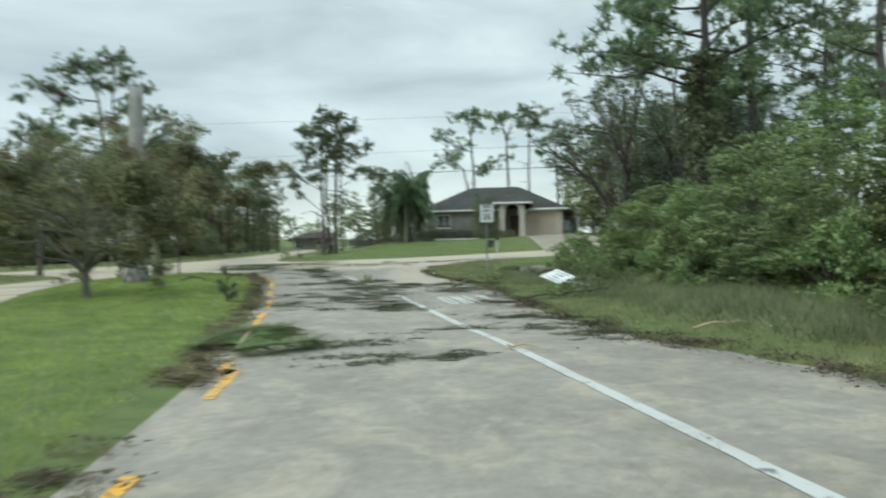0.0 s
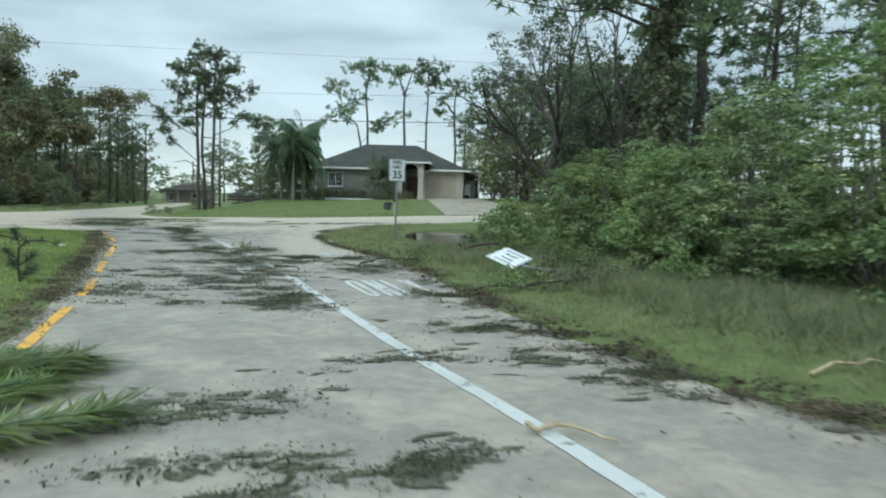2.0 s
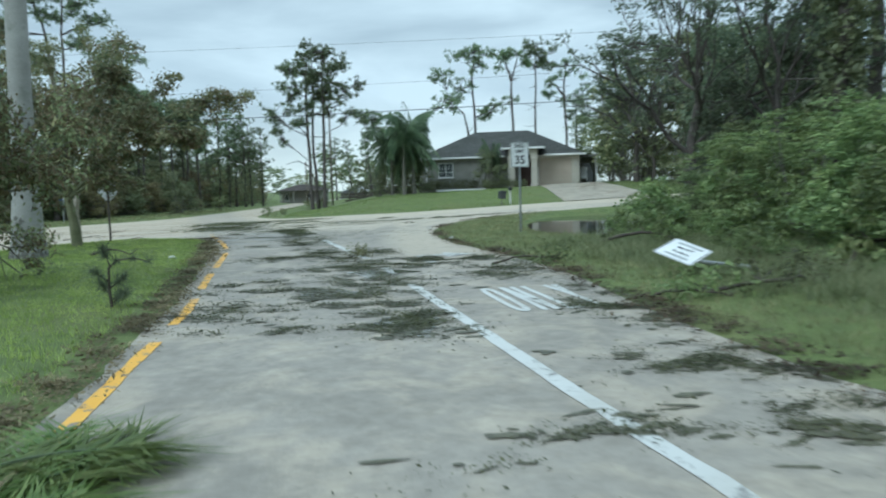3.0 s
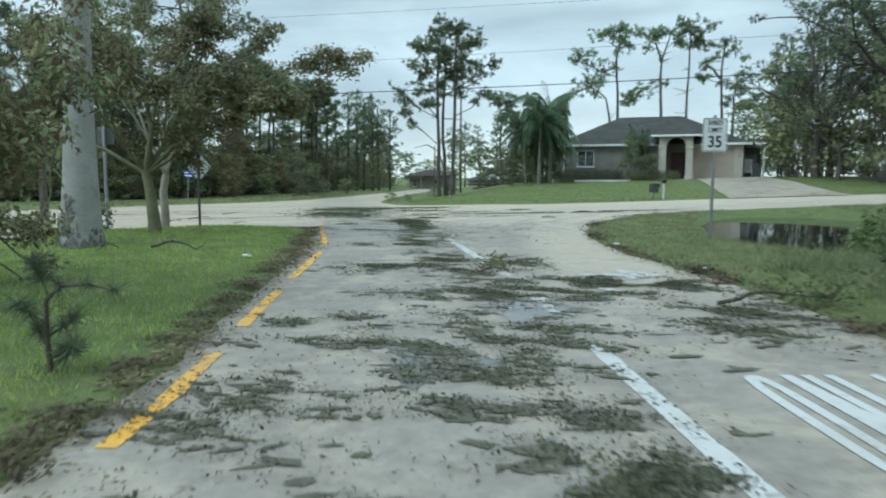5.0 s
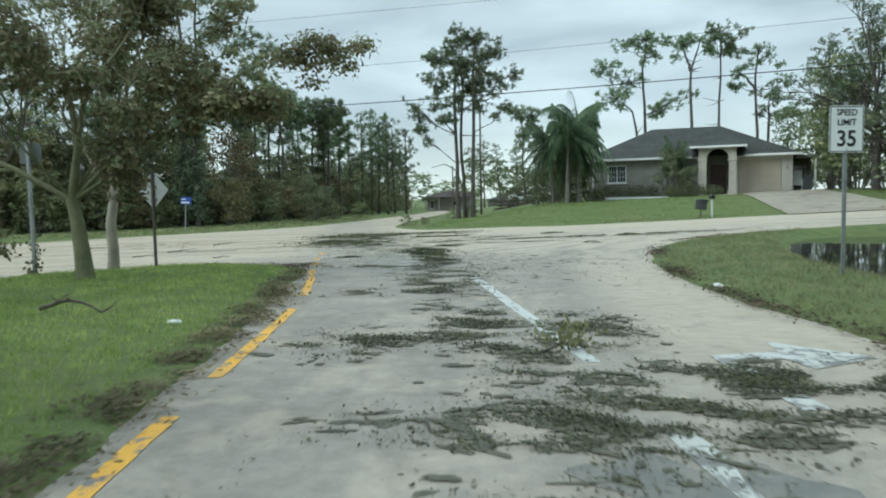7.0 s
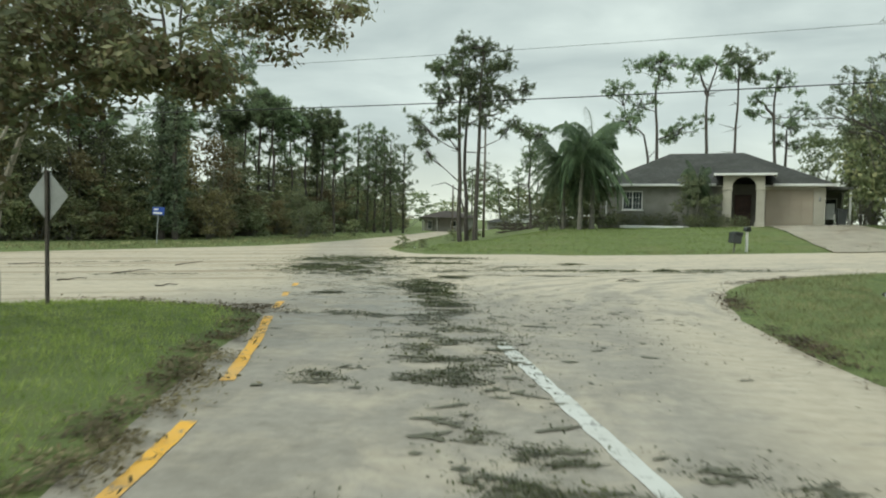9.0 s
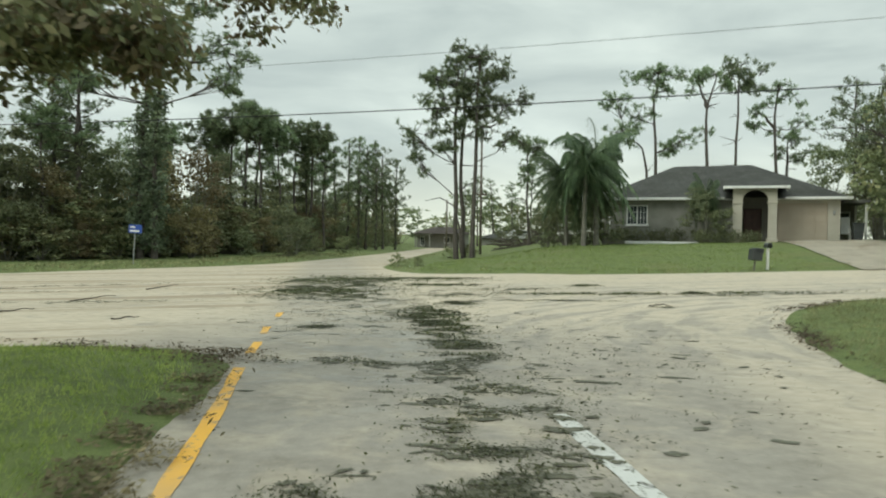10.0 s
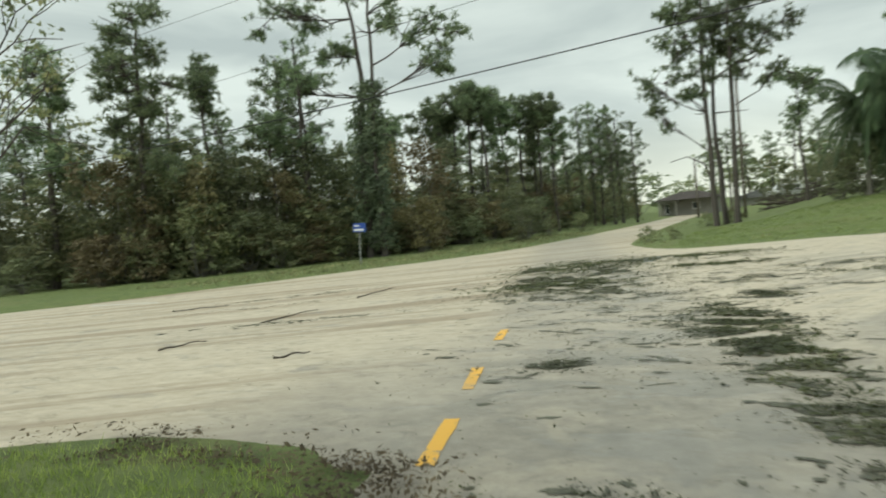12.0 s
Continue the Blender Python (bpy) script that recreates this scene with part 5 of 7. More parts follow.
tree_c = broad_tree(63, "crape_myrtle", "wind-whipped low spreading tree with browned leaves", M_bark_grey, M_oak,
                    ([(0, 0, -0.2), (0.02, 0, 0.3), (0.0, 0.02, 0.55), (0.0, 0, 0.75)], [0.15, 0.12, 0.11, 0.10]),
                    [((-0.95, 0.1, 0.7), 1.45, 0.06, 1), ((0.9, 0.2, 0.6), 1.5, 0.065, 1), ((0.4, -0.8, 0.8), 1.4, 0.06, 1), ((-0.1, 0.9, 0.8), 1.4, 0.06, 1), ((0.1, 0, 1.2), 1.5, 0.06, 1), ((-0.6, -0.7, 0.7), 1.4, 0.05, 1)],
                    3, 0.44, 0.0, 64, 0.27, 0.11, 0.42, droop=0.5, extra=(0.9, M_russet), keep=0.5,
                    boughs=[([(0, 0, 0.7), (1.0, -0.2, 1.5), (1.9, -0.7, 2.1), (2.7, -1.0, 2.2)], 0.05, 30), ([(0, 0, 0.7), (0.9, -0.6, 1.9), (1.8, -1.2, 2.7), (2.5, -1.6, 3.1)], 0.05, 34), ([(0, 0, 0.7), (0.8, -0.8, 2.0), (1.7, -1.5, 3.0), (2.3, -2.0, 3.5)], 0.05, 30), ([(0, 0, 0.7), (0.6, -0.5, 1.2), (1.2, -1.0, 1.4), (1.7, -1.4, 1.3)], 0.04, 22), ([(0, 0, 0.7), (-1.0, -0.5, 1.8), (-2.2, -0.8, 2.4), (-3.0, -1.0, 2.3)], 0.05, 34), ([(0, 0, 0.7), (-0.8, -0.3, 2.2), (-1.6, -0.5, 3.2), (-2.2, -0.6, 3.7)], 0.05, 34)])
put(tree_c, -6.5, 4.5, 0, 0.84, 0.95)

sapling = thing("sapling", "small bent pine seedling with dark needles on the island grass", "sapling")
b = Buf()
stem = [(0, 0, -0.1), (-0.04, 0.02, 0.3), (-0.02, 0, 0.58), (0.08, 0.02, 0.68), (0.3, 0.0, 0.7), (0.5, -0.02, 0.66)]
b.tube(stem, [0.024, 0.02, 0.016, 0.013, 0.01, 0.006], 6)
twigs = [((-0.04, 0.02, 0.3), (0.16, 0.06, 0.46)), ((-0.03, 0.01, 0.4), (-0.2, -0.05, 0.56)), ((-0.02, 0.02, 0.15), (0.2, -0.08, 0.26)), ((-0.02, 0.01, 0.2), (-0.16, 0.1, 0.36)), ((0.0, 0, 0.6), (-0.08, 0, 0.84)), ((-0.02, 0, 0.1), (0.1, 0.14, 0.2))]
mesh_ob("stem", b.v, b.f, M_twig, sapling, "dark stem bowed over at the tip")
for a, e in twigs:
    b = Buf()
    b.tube([a, e], [0.011, 0.005], 4)
    mesh_ob("twig", b.v, b.f, M_twig, sapling)
srng = np.random.default_rng(66)
tufts = [np.array(a) + (np.array(e) - np.array(a)) * t for a, e in twigs for t in (0.55, 0.8, 1.0)] + [np.array(p) for p in stem[3:]]
soup("needles", [blades(srng, tufts, 0.17, 0.004, 60, up=0.2)], M_leaf_shaded, sapling)
put(sapling, -2.4, 2.3, 0)

# ---- palms by the house ----
def frond(rng, wood, lst, base, azim, length, lift, droop):
    """One feather frond: an arching rib with hanging leaflets."""
    d = np.array([math.cos(azim), math.sin(azim), 0])
    pts = []
    for i in range(9):
        t = i / 8
        pts.append(base + d * length * t * (1 - 0.25 * t * droop) + np.array([0.22 * t * t * length, 0, lift * length * t - droop * length * t * t]))
    wood.tube(pts, [0.035 * (1 - 0.1 * i) for i in range(9)], 4)
    side = np.array([-d[1], d[0], 0])
    for i in range(1, 9):
        for j in range(10):
            t = (i - 1 + j / 10)
            a = np.array([np.interp(t, range(9), [p[k] for p in pts]) for k in range(3)])
            ll = 0.75 * math.sin(math.pi * min(0.96, 0.12 + 0.1 * t)) * length / 2.6 * rng.uniform(0.7, 1.2)
            for s in (-1, 1):
                e = a + side * s * ll * rng.uniform(0.25, 0.7) + d * ll * 0.3 + np.array([0.1 * ll, 0, -ll * rng.uniform(0.6, 1.15)])
                w = d * 0.024
                lst.append((a - w, a + w, e))


def palm(seed, height, fronds, length, label):
    r = np.random.default_rng(seed)
    root = thing("palm_tree", label, "tree", group="palms")
    wood, ribs, tri = Buf(), Buf(), []
    wood.tube([(0, 0, -0.2), (0.05, 0, height * 0.5), (0.1, 0.05, height)], [0.16, 0.13, 0.11], 8)
    top = np.array([0.1, 0.05, height])
    for k in range(fronds):
        f = k / fronds
        frond(r, ribs, tri, top - np.array([0, 0, 0.5 * f]), k * 2.4 + r.uniform(-0.5, 0.5), length * r.uniform(0.7, 1.15), 1.5 - 1.7 * f + r.uniform(-0.2, 0.2), 0.9 + 0.25 * f + r.uniform(-0.2, 0.2))
    mesh_ob("trunk", wood.v, wood.f, M_bark_grey, root, smooth=True)
    mesh_ob("frond_ribbing", ribs.v, ribs.f, M_palm, root)
    v = np.array(tri).reshape(-1, 3)
    soup("foliage", [(v, np.arange(len(v)).reshape(-1, 3))], M_palm, root)
    return root


PALM = palm(71, 5.0, 46, 2.85, "queen palm with drooping feathery dark fronds")
put(PALM, 4.0, 51.2, 0, 1.0)
put(PALM, 4.9, 52.2, 130, 1.06)
put(PALM, 3.1, 52.6, 220, 0.84)
put(PALM, 4.3, 53.4, 300, 0.8)
for x, y, s in ((3.0, 52.6, 0.75), (4.6, 53.4, 0.85), (2.0, 53.6, 0.7), (5.6, 54.0, 0.8)):
    put(BUSH_DK[1], x, y, x * 90, s)


# ---- the house across the road ----
HZ = 1.36
house = thing("house", "single-storey stucco house with hip roof and arched entry", "house", pose(16.0, 53.7, HZ, 0, 0, -17))


def hip(u0, u1, v0, v1, z0, r0, r1, vr, zr, thick=0.1):
    """A hip roof slab from its eaves and ridge."""
    bm = bmesh.new()
    low = [bm.verts.new(p) for p in ((u0, v0, z0), (u1, v0, z0), (u1, v1, z0), (u0, v1, z0))]
    a, b2 = bm.verts.new((r0, vr, zr)), bm.verts.new((r1, vr, zr))
    for f in ((low[0], low[1], b2, a), (low[1], low[2], b2), (low[2], low[3], a, b2), (low[3], low[0], a)):
        bm.faces.new(f)
    bmesh.ops.solidify(bm, geom=bm.faces[:], thickness=thick)
    return bm


E0 = 2.7
part("wall", box_bm([(-10.5, -8.95, 0, 0.2, -0.5, E0), (-7.62, -2.4, 0, 0.2, -0.5, E0), (-8.95, -7.62, 0, 0.2, -0.5, 1.0), (-8.95, -7.62, 0, 0.2, 2.28, E0)]), M_stucco, house, "grey-beige stucco front wall")
for bx in ((-10.5, -10.3, 0.2, 10.4, -0.5, E0), (3.4, 3.6, 0.2, 10.4, -0.5, E0), (-10.5, 3.6, 10.4, 10.6, -0.5, E0)):
    part("wall", box_bm([bx]), M_stucco, house)
part("garage_wall", box_bm([(0.0, 0.14, 0, 0.2, -0.3, E0), (2.94, 3.6, 0, 0.2, -0.3, E0), (0.14, 2.94, 0, 0.2, 2.4, E0)]), M_stucco_lt, house)
part("entry_wall", box_bm([(-2.4, -2.2, 0.0, 1.4, -0.3, E0 + 0.5), (-0.2, 0.0, 0.0, 1.4, -0.3, E0 + 0.5), (-2.4, -1.75, 1.4, 1.55, -0.3, E0 + 0.5), (-0.65, 0, 1.4, 1.55, -0.3, E0 + 0.5), (-1.75, -0.65, 1.4, 1.55, 2.15, E0 + 0.5)]), M_stucco, house)
fd = part("front_door", box_bm([(-1.72, -0.68, 1.42, 1.48, 0.0, 2.12)], 0.01), M_door, house, "dark red-brown panelled front door")
for u0, z0, z1 in ((-1.6, 0.15, 0.9), (-1.16, 0.15, 0.9), (-1.6, 1.05, 2.0), (-1.16, 1.05, 2.0)):
    part("door_panel", box_bm([(u0, u0 + 0.36, 1.39, 1.42, z0, z1)], 0.01), M_door, fd)
part("porch_slab", box_bm([(-2.6, 0.1, -1.9, 1.4, -0.5, 0.0)], 0.02), M_concrete, house)
# arched entry front
bm = bmesh.new()
pts = [(-2.43, 0), (-1.9, 0), (-1.9, 2.42)] + [(-1.18 - 0.72 * math.cos(math.pi * k / 14), 2.42 + 0.72 * math.sin(math.pi * k / 14)) for k in range(1, 14)] + [(-0.46, 2.42), (-0.46, 0), (0.02, 0), (0.02, 3.3), (-2.43, 3.3)]
f = bm.faces.new([bm.verts.new((u, -1.75, z)) for u, z in pts])
ex = bmesh.ops.extrude_face_region(bm, geom=[f])
bmesh.ops.translate(bm, verts=[v for v in ex["geom"] if isinstance(v, bmesh.types.BMVert)], vec=(0, 0.42, 0))
part("arch", bm, M_stucco_lt, house, "cream stucco arch on two piers")
for u in (-2.165, -0.22):
    part("column_base", box_bm([(u - 0.31, u + 0.31, -1.81, -1.27, 0, 0.22)], 0.02), M_stucco_lt, house, "cream moulded column base")
    part("column_cap", box_bm([(u - 0.3, u + 0.3, -1.8, -1.28, 2.28, 2.44)], 0.02), M_stucco_lt, house, "cream moulded column cap")
for u0, u1 in ((-2.43, -2.1), (-0.3, 0.02)):
    part("side_beam", box_bm([(u0, u1, -1.33, 0, 2.6, 3.3)]), M_stucco_lt, house)
part("roof", hip(-11.0, 4.15, -0.5, 11.1, E0 + 0.02, -6.3, -1.2, 5.3, 5.3), M_shingle, house, "grey weathered shingle hip roof")
part("entry_roof", hip(-2.95, 0.62, -2.15, 5.0, 3.32, -1.3, -1.05, 2.2, 4.72), M_shingle, house)
for nm, bx in (("fascia", (-11.02, -2.9, -0.55, -0.47, E0 - 0.09, E0 + 0.06)), ("fascia", (0.55, 4.17, -0.55, -0.47, E0 - 0.09, E0 + 0.06)), ("fascia", (-11.05, -10.97, -0.47, 11.1, E0 - 0.09, E0 + 0.06)),
               ("fascia", (4.12, 4.2, -0.47, 11.1, E0 - 0.09, E0 + 0.06)), ("entry_fascia", (-3.0, 0.68, -2.21, -2.13, 3.2, 3.34)), ("entry_fascia", (-3.0, -2.92, -2.13, -0.4, 3.16, 3.36)), ("entry_fascia", (0.6, 0.68, -2.13, -0.4, 3.16, 3.36))):
    part(nm, box_bm([bx], 0.01), M_trim, house, "white painted fascia board")
for u0, u1 in ((-10.95, -2.42), (0.03, 4.1)):
    part("soffit", box_bm([(u0, u1, -0.46, 0.0, E0 - 0.1, E0 - 0.06)]), M_trim, house)
gd = part("garage_door", box_bm([(0.15, 2.93, 0.1, 0.14, 0.0, 2.4)]), M_garage, house, "tan sectional garage door")
for k in range(4):
    for j in range(4):
        part("door_panel", box_bm([(0.22 + j * 0.68, 0.84 + j * 0.68, 0.088, 0.105, 0.06 + k * 0.6, 0.54 + k * 0.6)], 0.015), M_garage, gd)
win = part("window", box_bm([(-8.97, -7.6, -0.04, 0.1, 0.97, 1.04), (-8.97, -7.6, -0.02, 0.1, 2.22, 2.29), (-8.97, -8.9, -0.02, 0.1, 1.04, 2.22), (-7.67, -7.6, -0.02, 0.1, 1.04, 2.22), (-8.32, -8.25, -0.01, 0.09, 1.04, 2.22)], 0.005), M_trim, house, "white-framed grid window")
for u in (-8.9, -8.25):
    part("pane", box_bm([(u, u + 0.58, 0.04, 0.06, 1.04, 2.22)]), M_glass, win)
    for bx in ((u + 0.18, u + 0.2, 0.02, 0.05, 1.04, 2.22), (u + 0.38, u + 0.4, 0.02, 0.05, 1.04, 2.22), (u, u + 0.58, 0.022, 0.052, 1.42, 1.44), (u, u + 0.58, 0.022, 0.052, 1.82, 1.84)):
        part("muntin", box_bm([bx]), M_trim, win)
part("window_sill", box_bm([(-9.05, -7.52, -0.1, 0.0, 0.9, 0.97)], 0.01), M_trim, house)
part("downspout", box_bm([(-10.12, -10.02, -0.1, -0.02, -0.2, E0 - 0.1)], 0.02), M_trim, house)
part("wall_lamp", box_bm([(3.2, 3.3, -0.12, 0.0, 1.7, 1.95)], 0.02), M_steel, house)
# lean-to carport at the end wall
part("carport_roof", box_bm([(3.75, 5.2, 0.4, 4.5, E0 - 0.28, E0 - 0.1)], 0.02), M_shingle, house)
for u, v in ((5.05, 0.6), (5.05, 4.3)):
    part("carport_post", box_bm([(u - 0.06, u + 0.06, v - 0.06, v + 0.06, -0.4, E0 - 0.28)], 0.01), M_trim, house)
part("carport_back", box_bm([(3.6, 5.1, 4.3, 4.4, -0.4, E0 - 0.28)]), M_stucco, house)
cw = part("side_window", box_bm([(3.85, 4.75, 4.22, 4.3, 0.9, 2.0)], 0.01), M_trim, house, "white-framed side window")
part("pane", box_bm([(3.92, 4.68, 4.2, 4.23, 0.97, 1.93)]), M_glass, cw)


def house_pt(u, v, z=0.0):
    return house.matrix_basis @ Vector((u, v, z))


def wheelie_bin(name, label, m, h=1.0):
    root = thing(name, label, "bin", m)
    bm = bmesh.new()
    bmesh.ops.create_cone(bm, cap_ends=True, segments=4, radius1=0.3, radius2=0.4, depth=h, matrix=Matrix.Translation((0, 0, h / 2)) @ Matrix.Rotation(radians(45), 4, "Z"))
    part("body", bm, M_plastic_dk, root)
    part("lid", box_bm([(-0.32, 0.32, -0.34, 0.32, h, h + 0.06)], 0.02), M_plastic_dk, root)
    for s in (-0.25, 0.25):
        bm = bmesh.new()
        bmesh.ops.create_cone(bm, cap_ends=True, segments=12, radius1=0.11, radius2=0.11, depth=0.06, matrix=Matrix.Translation((s, 0.27, 0.11)) @ Matrix.Rotation(radians(90), 4, "Y"))
        part("wheel", bm, M_rubber, root)
    return root


p = house_pt(4.5, -0.3)
wheelie_bin("wheelie_bin", "dark plastic wheelie bin beside the garage", pose(p.x, p.y, ground_at(p.x, p.y), 0, 0, -17))
p = house_pt(3.95, 1.2)
cl = thing("stacked_chairs", "white plastic garden furniture stacked in the carport", "furniture", pose(p.x, p.y, ground_at(p.x, p.y) + 0.02, 0, 0, -17))
part("stack", box_bm([(-0.3, 0.35, -0.3, 0.3, 0.35, 0.45), (-0.3, 0.35, 0.22, 0.3, 0.45, 1.4), (-0.3, -0.24, -0.3, 0.3, 0.45, 0.75), (0.29, 0.35, -0.3, 0.3, 0.45, 0.75)], 0.02), M_trim, cl)
for u0, v0 in ((-0.3, -0.3), (0.29, -0.3), (-0.3, 0.24), (0.29, 0.24)):
    part("leg", box_bm([(u0, u0 + 0.06, v0, v0 + 0.06, 0, 0.35)]), M_trim, cl)

# driveway laid on the slope
bm = bmesh.new()
rows = []
for k in range(21):
    t = k / 20
    l, r = Vector((15.6, 52.6, 0)).lerp(Vector((14.5, 39.4, 0)), t), Vector((20.4, 51.4, 0)).lerp(Vector((21.5, 39.9, 0)), t)
    l.x -= 0.9 * max(0, t - 0.75) * 4 * max(0, t - 0.75)
    row = []
    for j in range(9):
        q = l.lerp(r, j / 8)
        row.append(bm.verts.new((q.x, q.y, max(ground_at(q.x, q.y), float(land(q.x, q.y))) + 0.05)))
    rows.append(row)
for a, b2 in zip(rows[:-1], rows[1:]):
    for j in range(8):
        bm.faces.new((a[j], b2[j], b2[j + 1], a[j + 1]))
bmesh.ops.solidify(bm, geom=bm.faces[:], thickness=-0.12)
drive = part("driveway", bm, M_concrete)
tagged(drive, "sandy concrete driveway with washed-on silt", "driveway", kind="structure")


def hedge(u0, u1, v, h, seed, label):
    r = np.random.default_rng(seed)
    p = house_pt((u0 + u1) / 2, v)
    root = thing("hedge", label, "hedge", pose(p.x, p.y, max(ground_at(p.x, p.y) - 0.05, HZ - 0.15), 0, 0, -17))
    n = int((u1 - u0) * 60)
    c = np.stack([r.uniform((u0 - u1) / 2, (u1 - u0) / 2, n), r.normal(size=n) * 0.28, r.uniform(0.1, h, n)], 1)
    soup("foliage", [leaves(r, c, 16, 0.12, 0.1, 0.55)], M_vine, root)


hedge(-10.4, -5.2, -1.0, 0.8, 81, "low dark clipped hedge under the window")
hedge(-4.7, -0.9, -2.3, 0.7, 82, "low dark clipped hedge beside the entry")
p = house_pt(-4.1, -1.2)
put(PALM, p.x + 0.2, p.y + 0.1, 75, 0.45, 0.62)
put(round_bush, p.x, p.y - 0.4, 30, 0.8, 0.86)
p = house_pt(-6.6, -1.9)
kb = thing("garden_edging", "low white concrete bed edging on the lawn", "edging", pose(p.x, p.y, ground_at(p.x, p.y), 0, 0, -17))
part("edging", box_bm([(-2.2, 2.2, -0.1, 0.1, -0.05, 0.14)], 0.02), M_trim, kb)
p = house_pt(-10.0, -1.6)
for dx, s in ((-1.2, 0.35), (-2.4, 0.3), (0.3, 0.25)):
    put(BUSH_DK[0], p.x + dx, p.y + 0.3, dx * 99, s, s * 0.8)


# ---- mailbox and its neighbour ----
mb = thing("mailbox", "dark mailbox on a white wooden post", "mailbox", pose(10.75, 40.4, ground_at(10.75, 40.4), 0, 0, 0))
part("post", box_bm([(-0.05, 0.05, -0.05, 0.05, -0.2, 0.95)], 0.008), M_trim, mb)
bm = bmesh.new()
bmesh.ops.create_cone(bm, cap_ends=True, segments=16, radius1=0.1, radius2=0.1, depth=0.48, matrix=Matrix.Translation((0, 0, 1.08)) @ Matrix.Rotation(radians(90), 4, "X"))
bmesh.ops.create_cube(bm, size=1.0, matrix=Matrix.Translation((0, 0, 1.02)) @ Matrix.Diagonal((0.2, 0.48, 0.12, 1)))
part("box", bm, M_plastic_dk, mb)
part("flag", box_bm([(0.11, 0.12, -0.1, -0.04, 1.05, 1.25)]), M_dark, mb)
nb = thing("newspaper_box", "tilted dark delivery box on a thin post", "mailbox", pose(10.1, 40.2, ground_at(10.1, 40.2), 0, 6, 10))
part("post", box_bm([(-0.03, 0.03, -0.03, 0.03, -0.2, 0.5)], 0.005), M_bark_grey, nb)
part("box", box_bm([(-0.24, 0.22, -0.2, 0.2, 0.45, 0.95), (-0.12, 0.26, -0.2, 0.2, 0.8, 1.0)], 0.02), M_plastic_dk, nb)


# ---- signs ----
def plate(w, h, t, r=0.04):
    """A sheet with rounded corners, standing in the xz plane."""
    bm = bmesh.new()
    pts = []
    for cx, cz, a0 in ((w / 2 - r, h / 2 - r, 0), (-w / 2 + r, h / 2 - r, 90), (-w / 2 + r, -h / 2 + r, 180), (w / 2 - r, -h / 2 + r, 270)):
        for k in range(5):
            a = radians(a0 + 22.5 * k)
            pts.append((cx + r * math.cos(a), 0, cz + r * math.sin(a)))
    f = bm.faces.new([bm.verts.new(p) for p in pts])
    ex = bmesh.ops.extrude_face_region(bm, geom=[f])
    bmesh.ops.translate(bm, verts=[v for v in ex["geom"] if isinstance(v, bmesh.types.BMVert)], vec=(0, t, 0))
    return bm


def rim(w, h, t, r=0.03):
    """A thin rounded border line."""
    bm = bmesh.new()
    outer, inner = [], []
    for d, lst in ((0, outer), (t, inner)):
        rr = r - d
        for cx, cz, a0 in ((w / 2 - r, h / 2 - r, 0), (-w / 2 + r, h / 2 - r, 90), (-w / 2 + r, -h / 2 + r, 180), (w / 2 - r, -h / 2 + r, 270)):
            for k in range(5):
                a = radians(a0 + 22.5 * k)
                lst.append(bm.verts.new((cx + rr * math.cos(a), 0, cz + rr * math.sin(a))))
    n = len(outer)
    for i in range(n):
        bm.faces.new((outer[i], outer[(i + 1) % n], inner[(i + 1) % n], inner[i]))
    return bm


def post_bm(h, w=0.055):
    """A U-channel steel post."""
    return box_bm([(-w / 2, w / 2, 0, 0.006, -0.3, h), (-w / 2, -w / 2 + 0.006, 0, 0.03, -0.3, h), (w / 2 - 0.006, w / 2, 0, 0.03, -0.3, h)], 0.001)


FACE = Matrix.Rotation(radians(90), 4, "X")
sp = thing("speed_limit_sign", "white speed limit sign on a steel post in tall grass", "road sign", pose(5.73, 14.1, ground_at(5.73, 14.1), 0, 0, 12.5))
part("post", post_bm(2.82, 0.06), M_steel, sp)
bd = part("board", plate(0.61, 0.76, 0.003), M_sign_white, sp, "white sheeting with black border and lettering")
bd.location = (0, -0.012, 2.38)
ri = part("border", rim(0.585, 0.735, 0.014), M_sign_black, bd)
ri.location = (0, -0.003, 0)
for tx, sz, zz, sx in (("SPEED", 0.145, 0.265, 0.92), ("LIMIT", 0.145, 0.105, 0.98), ("35", 0.36, -0.165, 1.0)):
    text_mesh("lettering", tx, sz, M_sign_black, bd, Matrix.Translation((0, -0.004, zz)) @ FACE @ Matrix.Diagonal((sx, 1, 1, 1)), 0.001)
for zz in (0.3, -0.33):
    bo = part("bolt", box_bm([(-0.01, 0.01, -0.01, 0.0, zz - 0.01, zz + 0.01)], 0.003), M_steel, bd)

dm = thing("diamond_sign", "bare metal back of a diamond warning sign", "road sign", pose(-7.2, 15.95, ground_at(-7.2, 15.95), 0, 0, -14))
part("post", post_bm(2.0, 0.06), M_bark_pine, dm, "dark rusted steel post")
d = part("board", plate(0.56, 0.56, 0.003, 0.03), M_sign_back, dm, "dull aluminium back")
d.matrix_basis = Matrix.Translation((0, 0.034, 1.62)) @ Matrix.Rotation(radians(45), 4, "Y")

